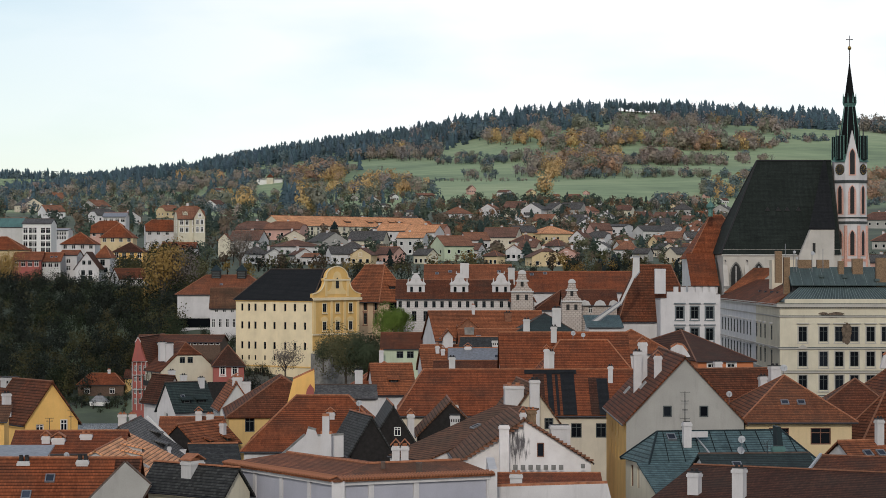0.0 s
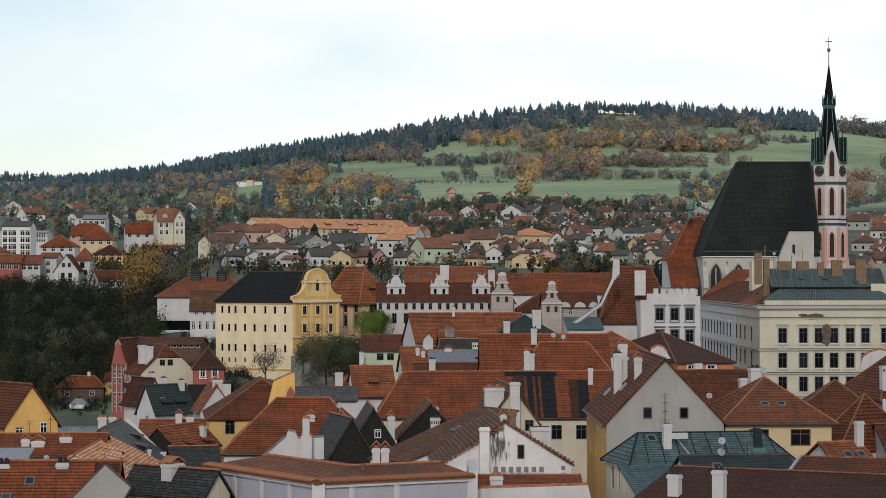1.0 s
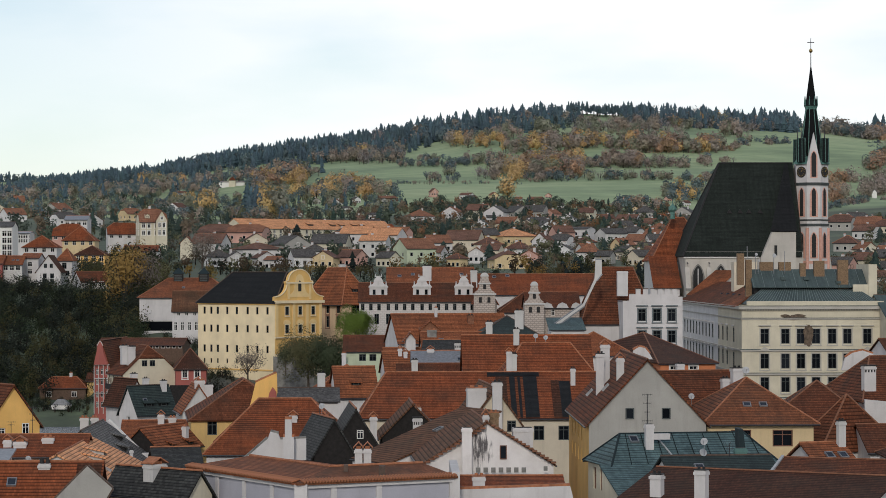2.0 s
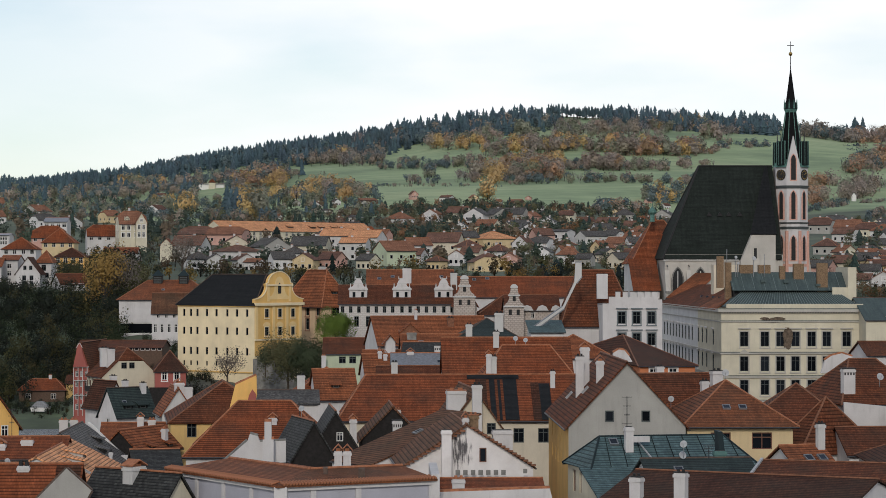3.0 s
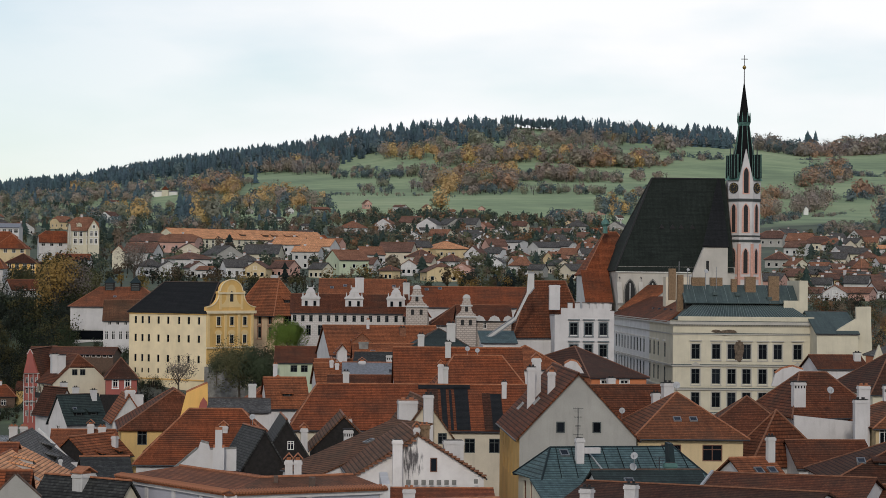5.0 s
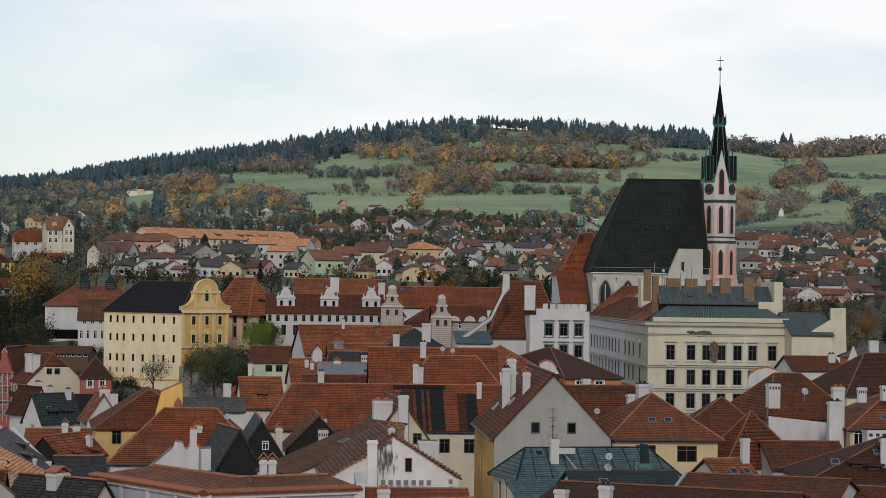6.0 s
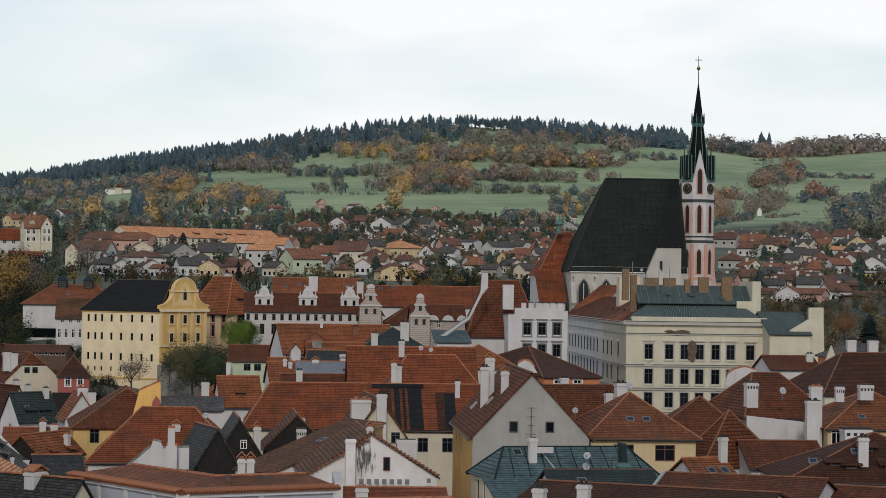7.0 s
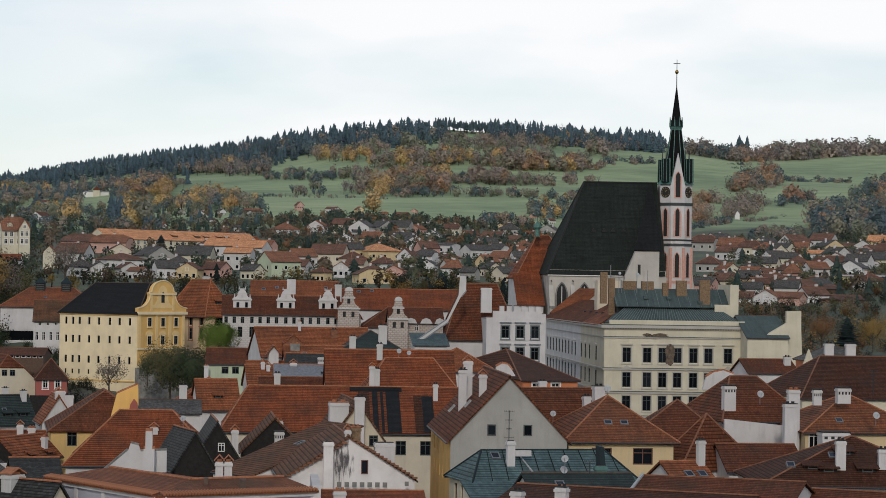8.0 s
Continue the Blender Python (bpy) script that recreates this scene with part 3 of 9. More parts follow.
def dormer(parent, poly, s, t, w, h, kind, wall, tile):
    """A dormer on a roof plane: 's' lean-to, 'g' gabled."""
    o, side, up, nrm = on_plane(poly, s, t)
    out = Vector((up.x, up.y, 0)).normalized() * -1
    slope = up.z / max(0.05, math.hypot(up.x, up.y))
    run = h / slope
    back = h / (0.6 * slope) + 0.25
    m = frame_at(o, side, -out, Vector((0, 0, 1)))
    bm = bmesh.new()
    v = [bm.verts.new(q) for q in ((-w / 2, 0, -0.3), (w / 2, 0, -0.3), (w / 2, 0, h), (-w / 2, 0, h), (-w / 2, back, h * 0.9 + back * slope * 0.4), (w / 2, back, h * 0.9 + back * slope * 0.4))]
    for q in ((0, 1, 2, 3), (3, 2, 5, 4), (1, 5, 2), (0, 3, 4), (0, 4, 5, 1)):
        bm.faces.new([v[i] for i in q])
    if kind == "g":
        gh = w * 0.42
        v = [bm.verts.new(q) for q in ((-w / 2, 0, h), (w / 2, 0, h), (0, 0, h + gh))]
        bm.faces.new(v)
    d = part("dormer", bm, wall, parent, at=m)
    rb = bmesh.new()
    uvl = rb.loops.layers.uv.new("UVMap")
    if kind == "s":
        slab_in(rb, uvl, [(-w / 2 - 0.2, -0.35, h - 0.05), (w / 2 + 0.2, -0.35, h - 0.05), (w / 2 + 0.2, back, h + 0.05 + back * slope * 0.4), (-w / 2 - 0.2, back, h + 0.05 + back * slope * 0.4)], 0.1)
    else:
        for q in ([(-w / 2 - 0.15, -0.2, h - 0.1), (0, -0.2, h + gh + 0.06), (0, run + gh / slope, h + gh + 0.06), (-w / 2 - 0.15, run + 0.2, h - 0.1)],
                  [(0, -0.2, h + gh + 0.06), (w / 2 + 0.15, -0.2, h - 0.1), (w / 2 + 0.15, run + 0.2, h - 0.1), (0, run + gh / slope, h + gh + 0.06)]):
            slab_in(rb, uvl, q, 0.1)
    part("dormer_roof", rb, tile, d)
    fr, pa = window_meshes(w * 0.6, h * 0.6, "frame_d", "slit")
    part("dormer_window", fr, "", d, at=pose(0, -0.05, h * 0.52))


def house(label, x, y, z, turn, w, l, eave, ridge, roof, wall, tile, wins=(), chims=(), lights=(), dormers=(), over=0.35,
          frame_mat="frame_w", trim=None, trim_mat="frame_w", hip=None, name="house", category="house", group="", cap=None, low=4.0, side="", side_mat="ochre", patches=()):
    """A house on its nearest corner: w along its front, l back along its side. wins: (face, [s], [z], width, height, style)."""
    top = thing(name, label, category, pose(x, y, z, 0, 0, turn), group)
    bm = bmesh.new()
    holes = {}
    spots = []
    for f, ss, zs, ww, wh, style in wins:
        length = FACES[f](w, l)[2]
        for s in ss:
            for q in zs:
                holes.setdefault(f, []).append((s * length, q, ww, wh))
                spots.append((f, s * length, q, ww, wh, style))
    walled(bm, w, l, -low, eave, holes, side)
    m2 = w / 2 if roof.endswith("v") else l / 2
    if roof[0] in "uv":
        for f in ("f", "b") if roof == "v" else ("l", "r"):
            o, d, length, _ = FACES[f](w, l)
            v = [bm.verts.new((o[0] + d[0] * s, o[1] + d[1] * s, zz)) for s, zz in ((0, eave), (length, eave), (length / 2, ridge - 0.04))]
            bm.faces.new(v)
    elif roof[0] == "q":
        for f in ("f", "b") if roof.endswith("v") else ("l", "r"):
            o, d, length, _ = FACES[f](w, l)
            qz = eave + (ridge - eave) * 0.55 - 0.04
            v = [bm.verts.new((o[0] + d[0] * s, o[1] + d[1] * s, zz)) for s, zz in ((0, eave), (length, eave), (length * 0.725, qz), (length * 0.275, qz))]
            bm.faces.new(v)
    elif roof[0] == "s":
        for f, ends in (("l", (1, 0)), ("r", (0, 1)), ("b", (1, 1))):
            o, d, length, _ = FACES[f](w, l)
            pts = [(0, eave), (length, eave)] + [(s, ridge - 0.04) for s, k in ((length, ends[1]), (0, ends[0])) if k]
            bm.faces.new([bm.verts.new((o[0] + d[0] * s, o[1] + d[1] * s, zz)) for s, zz in pts])
    bmesh.ops.remove_doubles(bm, verts=bm.verts, dist=0.002)
    part("wall", bm, [wall, side_mat] if side else wall, top)
    planes, lines = roof_planes(roof, w, l, eave, ridge, over, hip)
    rb = bmesh.new()
    uvl = rb.loops.layers.uv.new("UVMap")
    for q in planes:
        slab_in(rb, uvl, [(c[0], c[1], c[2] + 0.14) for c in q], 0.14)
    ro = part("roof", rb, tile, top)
    dark = tile in ("slate", "black_t", "teal", "copper", "teal_dark", "dark_t", "church_t")
    if lines:
        cb = bmesh.new()
        for a, b in lines:
            tube_in(cb, (a[0], a[1], a[2] + 0.13), (b[0], b[1], b[2] + 0.13), 0.095, None, 6)
        part("ridge_cap", cb, cap or ("ridge_m" if tile in ("dark_t", "brown_t", "old_t", "far_t") else "ridge_d" if dark else "ridge"), ro)
    for q in planes[:2]:
        a, b = Vector(q[0]), Vector(q[1])
        part("gutter", tube(a + Vector((0, 0, 0.02)), b + Vector((0, 0, 0.02)), 0.08, None, 5), "iron", ro)
    for f, s, q, ww, wh, style in spots:
        o, d, length, ang = FACES[f](w, l)
        back = 0.12 if q + wh / 2 < eave - 0.05 else -0.04
        at = pose(o[0] + d[0] * s, o[1] + d[1] * s, q, 0, 0, ang)
        fr, pa = window_meshes(ww, wh, frame_mat, style)
        wo = part("window", fr, "", top, at=at @ pose(0, back, 0))
        if pa:
            part("pane", pa, "", wo)
        if trim:
            part("trim", trim_mesh(ww, wh, trim_mat, trim), "", wo, at=pose(0, -back - 0.005, 0))
    for c in chims:
        chimney(top, *c)
    for k, s0, t0, s1, t1, mat in patches:
        pb = bmesh.new()
        ul = pb.loops.layers.uv.new("UVMap")
        slab_in(pb, ul, [on_plane(planes[k], s, t)[0] + on_plane(planes[k], s, t)[3] * 0.17 for s, t in ((s0, t0), (s1, t0), (s1, t1), (s0, t1))], 0.1)
        part("tile_patch", pb, mat, ro, "darker patch of tiles")
    for k, s, t in lights:
        roof_window(top, planes[k], s, t)
    for k, s, t, ww, hh, kind, wa in dormers:
        dormer(top, planes[k], s, t, ww, hh, kind, wa, tile)
    return top

# ---- the lie of the land, by bearing b (metres aside per 1000 ahead) and distance ----
def table(x, xs, ys):
    return float(np.interp(x, xs, ys))


def smooth(x, a, b):
    t = min(1, max(0, (x - a) / (b - a)))
    return t * t * (3 - 2 * t)


def land(b, r):
    """Height of the ground at bearing b and distance r."""
    crest = table(b, (-250, -176, -150, -131, -86, -41, -19, 4, 26, 49, 71, 94, 116, 139, 161, 184, 217, 251, 340),
                  (26, 28, 31.5, 36, 41.6, 48.8, 51.7, 55.6, 59.2, 61.9, 63, 61.9, 60, 58.7, 57, 54.7, 53.8, 53.8, 51))
    left = 1 - smooth(b, -128, -102)
    near = table(r, (0, 430, 480, 540, 620, 700), (0, 0, 8.5, 16, 23, 28))
    bank = table(r, (0, 456, 466, 502, 512, 532, 560, 640, 700), (0, 0, -2.6, -2.6, 1.2, 2.6, 7, 25.5, 28))
    town = near + (bank - near) * left
    town += 9 * smooth(b, 60, 100) * smooth(r, 330, 390) * (1 - smooth(r, 430, 480))
    rise = table(r, (700, 800, 1000, 1300, 1500), (1.0, 2.9, 11.2, 16.9, 20.2))
    steep = table(r, (1500, 1600, 1900, 2300, 2700, 3000), (0, 0.06, 0.22, 0.50, 0.82, 1.0))
    if r <= 700:
        z = town
    elif r < 800:
        z = 28 + (r - 700) / 100 * 4.3
    else:
        lift = rise if r < 1500 else 20.2 + (crest - 20.2) * steep
        z = EYE + lift / 1000 * min(r, 3000)
        if r > 3000:
            far = table(b, (-250, -131, -110, -80), (35, 35.5, 32, 20))
            z = z - 0.12 * (r - 3000) * smooth(r, 3000, 3300)
            z = max(z, (EYE + far / 1000 * 4200) * smooth(r, 3500, 4200))
    if r > 700:
        x = b * r / 1000
        z += 1.6 * smooth(r, 700, 1400) * (math.sin(x * 0.021 + r * 0.004) + math.sin(x * 0.009 - r * 0.013 + 2))
    return z


def spot(b, r):
    return b / 1000 * r, r, land(b, r)


def height_at(x, y):
    return land(1000 * x / max(y, 1.0), math.hypot(x, y) if y < 1 else y)


def build_ground():
    """One sheet: fine in front, coarse behind, rising under the castle terrace."""
    radii = [0, 8, 16, 30, 50, 80, 120, 170, 230, 300, 360, 400] + list(range(420, 720, 10)) + list(range(720, 1500, 25)) + list(range(1500, 3300, 40)) + [3400, 3550, 3700, 3850, 4000, 4150, 4250, 4400, 4600, 4800]
    angles = [radians(a) for a in np.concatenate([np.arange(-18, 24.01, 0.4), np.arange(30, 336, 8)])]
    verts, faces = [], []
    for r in radii:
        for a in angles:
            x, y = r * math.sin(a), r * math.cos(a)
            b = 1000 * x / y if y > 0.35 * r and r else 330 * (1 if x > 0 else -1)
            z = land(max(-250, min(340, b)), r)
            if not -0.45 < a < 0.45 and r > 430:
                z *= 0.6 + 0.4 * max(0, math.cos(a))
            rock = 28 * (1 - smooth(r, 10, 95))
            verts.append((x, y, max(z, rock) if r < 100 else z))
    n = len(angles)
    for i in range(len(radii) - 1):
        for j in range(n):
            k = (j + 1) % n
            faces.append((i * n + j, (i + 1) * n + j, (i + 1) * n + k, i * n + k))
    me = bpy.data.meshes.new("ground")
    me.from_pydata(verts, [], faces)
    me.materials.append(MAT["ground"])
    me.shade_smooth()
    tagged(new("ground", me), "town paving giving way to green autumn meadows on hills", "ground", kind="structure")


build_ground()
river = bmesh.new()
pts = [(-330, 440), (-200, 456), (-60, 458), (-40, 450), (-30, 506), (-60, 512), (-200, 514), (-330, 514)]
river.faces.new([river.verts.new((px, py, -0.9)) for px, py in pts])
tagged(part("water", river, "water"), "dark river with pale ripples below the wooded bank", "river", kind="structure")


# ---- trees ----
AUTUMN = {"gold": (0.36, 0.24, 0.085), "rust": (0.26, 0.15, 0.08), "brown": (0.20, 0.15, 0.10), "olive": (0.15, 0.145, 0.075),
          "green": (0.075, 0.095, 0.055), "dark": (0.050, 0.064, 0.050), "bare": (0.21, 0.18, 0.155), "fir": (0.036, 0.055, 0.056), "lime": (0.16, 0.23, 0.05), "pine": (0.03, 0.04, 0.03)}
# high woods: haze is put into these paler, bluer leaf and needle tones
HILL_HAZE = {"gold": (0.53, 0.38, 0.19), "rust": (0.43, 0.29, 0.20), "brown": (0.34, 0.29, 0.245), "olive": (0.275, 0.28, 0.21),
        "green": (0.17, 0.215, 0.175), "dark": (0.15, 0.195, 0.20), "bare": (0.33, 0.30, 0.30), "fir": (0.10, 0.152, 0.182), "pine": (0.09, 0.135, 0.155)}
# gardens between the houses
GARDEN = {"gold": (0.38, 0.26, 0.10), "rust": (0.28, 0.165, 0.095), "brown": (0.21, 0.165, 0.12), "olive": (0.165, 0.165, 0.10),
          "green": (0.105, 0.135, 0.085), "dark": (0.088, 0.112, 0.085), "bare": (0.22, 0.195, 0.175), "fir": (0.058, 0.088, 0.078)}
# bank, terrace and quay trees: shade is put into these darker leaf tones
BANK_SHADE = {"gold": (0.23, 0.15, 0.05), "rust": (0.15, 0.08, 0.04), "brown": (0.10, 0.075, 0.05), "olive": (0.085, 0.08, 0.038),
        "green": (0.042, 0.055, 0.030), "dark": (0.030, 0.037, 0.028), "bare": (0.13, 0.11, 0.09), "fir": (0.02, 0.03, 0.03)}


class Stack(list):
    """A list of point arrays that knows how many points it holds."""
    total, out = 0, ()

    def append(self, a):
        self.total += len(a)
        list.append(self, a)


def face_out(V, way, n, each):
    """The outward direction of n leaves of so many corners."""
    V.out = V.out or []
    V.out.append(np.repeat(way / (np.linalg.norm(way, axis=1)[:, None] + 1e-6), each, axis=0))


def COUNT(V):
    return V.total


def quads_in(rng, c, n, size, tone, V, F, T):
    """n leaf clumps, loose four-sided flakes, at the points c."""
    out = c - c.mean(axis=0)
    out /= np.linalg.norm(out, axis=1)[:, None] + 1e-6
    soft = out + (0, 0, 0.35) + rng.normal(size=(n, 3)) * 0.22
    out = out + rng.normal(size=(n, 3)) * 0.45 + (0, 0, 0.15)
    d = np.cross(out, rng.normal(size=(n, 3)))
    d /= np.linalg.norm(d, axis=1)[:, None] + 1e-6
    e = np.cross(out / np.linalg.norm(out, axis=1)[:, None], d)
    s = size * rng.uniform(0.6, 1.3, size=(n, 1))
    t = size * rng.uniform(0.5, 1.1, size=(n, 1))
    base = COUNT(V)
    q = np.stack([c - d * s, c - e * t * 0.8, c + d * s * 0.9, c + e * t], 1).reshape(-1, 3)
    V.append(q)
    face_out(V, soft, n, 4)
    F.append(np.arange(n * 4).reshape(n, 4) + base)
    T.append(np.tile(tone, (n, 1)))


def crown_points(rng, n, h, r, lumps=6):
    """Points of a lobed crown, denser outside, with gaps between lobes."""
    k = np.clip(rng.normal(size=(lumps, 3)), -1.5, 1.5) * (0.40 * r, 0.40 * r, 0.17 * h)
    k[:, 2] += 0.52 * h
    rad = rng.uniform(0.42, 0.68, lumps) * r
    i = rng.integers(0, lumps, n)
    d = rng.normal(size=(n, 3))
    d /= np.linalg.norm(d, axis=1)[:, None]
    return k[i] + d * (rad[i] * rng.uniform(0.55, 1.0, n) ** 0.5)[:, None] * (1, 1, 1.15)


def fir_in(rng, x, y, z, h, r, tone, V, F, T, layers=7, arms=7, bare=0.08):
    """A conifer: whorls of drooping boughs round a stem."""
    tris = []
    for k in range(layers):
        t = bare + (1 - bare) * k / layers
        rr = r * (1 - t) ** 0.6 * rng.uniform(0.6, 1.3) + 0.25
        zz = z + h * t
        step = h * (1 - bare) / layers
        for a in np.linspace(0, math.tau, arms, endpoint=False) + rng.uniform(0, 3):
            q = rr * rng.uniform(0.7, 1.15)
            w = 0.62 * math.tau / arms * q
            ca, sa = math.cos(a), math.sin(a)
            tris.append(((x, y, zz + step * 1.5), (x + ca * q - sa * w, y + sa * q + ca * w, zz - step * 0.15), (x + ca * q * 1.15, y + sa * q * 1.15, zz - step * 0.4), (x + ca * q + sa * w, y + sa * q - ca * w, zz - step * 0.15)))
    base = COUNT(V)
    n = len(tris)
    q = np.array(tris)
    V.append(q[:, ::-1].reshape(-1, 3))
    way = q[:, 2] - q[:, 0]
    way[:, 2] = 0.45 * np.hypot(way[:, 0], way[:, 1])
    face_out(V, way, n, 4)
    F.append(np.arange(n * 4).reshape(n, 4) + base)
    T.append(np.tile(np.array(tone) , (n, 1)))


def stem_in(x, y, z, h, r, tone, V, F, T, lean=(0, 0)):
    base = COUNT(V)
    a = [(x + r * math.cos(k * 1.5708), y + r * math.sin(k * 1.5708), z - 0.6) for k in range(4)]
    b = [(x + lean[0] + 0.4 * r * math.cos(k * 1.5708), y + lean[1] + 0.4 * r * math.sin(k * 1.5708), z + h) for k in range(4)]
    V.append(np.array(a + b))
    face_out(V, np.array(a + b) - (x, y, z + h / 2) * np.ones((8, 1)), 8, 1)
    F.append(np.array([(k, (k + 1) % 4, 4 + (k + 1) % 4, 4 + k) for k in range(4)]) + base)
    T.append(np.tile(np.array(tone), (4, 1)))


def leafy_object(name, V, F, T):
    v, f, t = np.concatenate(V), np.concatenate(F), np.concatenate(T)
    me = bpy.data.meshes.new(name)
    me.vertices.add(len(v))
    me.vertices.foreach_set("co", v.astype(np.float32).ravel())
    me.loops.add(f.size)
    me.loops.foreach_set("vertex_index", f.astype(np.int32).ravel())
    me.polygons.add(len(f))
    me.polygons.foreach_set("loop_start", np.arange(0, f.size, 4, dtype=np.int32))
    me.update(calc_edges=True)
    at = me.attributes.new("tone", "FLOAT_COLOR", "FACE")
    at.data.foreach_set("color", np.c_[t, np.ones(len(t))].astype(np.float32).ravel())
    me.materials.append(MAT["leaf"])
    me.shade_smooth()
    me.normals_split_custom_set_from_vertices(np.concatenate(V.out).astype(np.float32))
    return me


def inside(b, r, poly):
    hit = False
    for (x0, y0), (x1, y1) in zip(poly, poly[1:] + poly[:1]):
        if (y0 > r) != (y1 > r) and b < x0 + (r - y0) / (y1 - y0) * (x1 - x0):
            hit = not hit
    return hit


HOMES = []
CLEAR = [(-147, -126, 527.5, 541), (-76, -62, 2120, 2345), (184.5, 190, 1650, 1930), (-172, -150, 1250, 1560)]


def wood(name, label, seed, stands, tones=HILL_HAZE):
    """Woods, hedges and scattered trees: stands of (count, outline in bearing and distance, height, mix of tones, fullness)."""
    rng = np.random.default_rng(seed)
    V, F, T = Stack(), [], []
    for count, poly, tall, mix, full in stands:
        bs, rs = [q[0] for q in poly], [q[1] for q in poly]
        made = tries = 0
        while made < count and tries < count * 40:
            tries += 1
            b, r = rng.uniform(min(bs), max(bs)), rng.uniform(min(rs), max(rs))
            if not inside(b, r, poly):
                continue
            made += 1
            x, y, z = spot(b, r)
            if any(c[0] < b < c[1] and c[2] < r < c[3] for c in CLEAR):
                continue
            if r > 600 and rng.uniform() < 0.9 and len(HOMES):
                q = np.array(HOMES)
                if np.any((np.abs(q[:, 0] - x) < q[:, 2] * 0.6 + tall * 0.15) & (q[:, 1] + q[:, 2] > y) & (q[:, 1] - 14 < y)):
                    continue
            # neighbours tend to be of one kind
            drift = 0.5 + 0.5 * math.sin(b * 0.42 + seed) * math.cos(r * 0.021 + seed * 2)
            kind = mix[int(drift * 0.999 * len(mix))] if rng.uniform() < 0.6 else mix[rng.integers(len(mix))]
            tone = np.array(tones[kind]) * rng.uniform(0.94, 1.28) * rng.uniform(0.96, 1.04, 3)
            h = tall * rng.uniform(0.65, 1.2)
            if kind == "fir":
                stem_in(x, y, z, h * 0.8, 0.25, (0.05, 0.04, 0.03), V, F, T)
                fir_in(rng, x, y, z, h * rng.uniform(0.9, 1.12), h * rng.uniform(0.19, 0.30), tone, V, F, T)
            elif kind == "pine":
                stem_in(x, y, z, h * 0.8, 0.22, (0.09, 0.06, 0.045), V, F, T)
                fir_in(rng, x, y, z, h, h * 0.17, tone, V, F, T, 5, 7, 0.52)
            elif kind == "bare":
                stem_in(x, y, z, h * 0.8, 0.18, (0.10, 0.085, 0.07), V, F, T)
                for k in range(5):
                    a = rng.uniform(0, math.tau)
                    stem_in(x, y, z + h * 0.3, h * 0.6, 0.09, (0.10, 0.085, 0.07), V, F, T, (math.cos(a) * h * 0.22, math.sin(a) * h * 0.22))
                n = int(60 * full)
                quads_in(rng, crown_points(rng, n, h, h * 0.36) + (x, y, z), n, h * 0.045 / full ** 0.5, tone, V, F, T)
            else:
                stem_in(x, y, z, h * 0.5, 0.2, (0.06, 0.05, 0.04), V, F, T)
                n = int((95 if r < 700 else 125 if h > 14 and r < 2300 else 78 if h > 6 else 55) * full)
                cr = h * rng.uniform(0.30, 0.42)
                quads_in(rng, crown_points(rng, n, h, cr, 7) + (x, y, z), n, h * (0.052 if r < 700 else 0.078 if h > 14 and r < 2300 else 0.10) / full ** 0.5, tone, V, F, T)
    ob = new(name, leafy_object(name, V, F, T))
    return tagged(ob, label, "woods", kind="stuff")


def tree(label, x, y, z, h, r, kind, seed, density=1.0, name="tree"):
    """A single tree: tapered trunk, limbs, twigs and a lobed crown of leaf clumps."""
    rng = np.random.default_rng(seed)
    top = thing(name, label, "tree", pose(x, y, z))
    bm = bmesh.new()
    if kind == "fir":
        tube_in(bm, (0, 0, -1), (0, 0, h * 0.95), 0.3, 0.04, 7)
        part("trunk", bm, "bark", top)
        V, F, T = Stack(), [], []
        fir_in(rng, 0, 0, 0, h, r, np.array(AUTUMN["fir"]) * 0.8, V, F, T, 14, 11, 0.06)
        fir_in(rng, 0, 0, 0.3, h, r * 0.8, np.array(AUTUMN["fir"]) * 1.1, V, F, T, 14, 9, 0.06)
        part("crown", leafy_object("crown", V, F, T), "", top)
        return top
    tube_in(bm, (0, 0, -1), (0, 0, h * 0.42), 0.028 * h, 0.017 * h, 8)
    ends = []
    for k in range(9):
        a, t = k * 2.4 + rng.uniform(-0.4, 0.4), rng.uniform(0.22, 0.42)
        s = Vector((0, 0, h * t))
        e = Vector((math.cos(a) * r * rng.uniform(0.35, 0.75), math.sin(a) * r * rng.uniform(0.35, 0.75), h * rng.uniform(0.6, 0.92)))
        mid = s.lerp(e, 0.5) + Vector((0, 0, -0.04 * h))
        tube_in(bm, s, mid, 0.012 * h, 0.008 * h, 5)
        tube_in(bm, mid, e, 0.008 * h, 0.003 * h, 5)
        for q in range(7):
            f = mid.lerp(e, rng.uniform(0.0, 1.0))
            g = f + Vector(rng.normal(size=3) * (0.13 * r, 0.13 * r, 0.08 * h) + np.array((0, 0, 0.06 * h)))
            tube_in(bm, f, g, 0.0035 * h, 0.0015 * h, 4)
            ends.append(g)
        ends.append(e)
    part("trunk", bm, "bark", top)
    V, F, T = Stack(), [], []
    n = int(6500 * density)
    c = crown_points(rng, n // 2, h, r, 11) + (0, 0, 0.08 * h)
    quads_in(rng, c, len(c), 0.018 * h, np.array(AUTUMN[kind]), V, F, T)
    near = np.array([tuple(e) for e in ends])[rng.integers(0, len(ends), n - n // 2)] + rng.normal(size=(n - n // 2, 3)) * 0.055 * h
    quads_in(rng, near, len(near), 0.016 * h, np.array(AUTUMN[kind]) * 1.15, V, F, T)
    part("crown", leafy_object("crown", V, F, T), "", top)
    return top


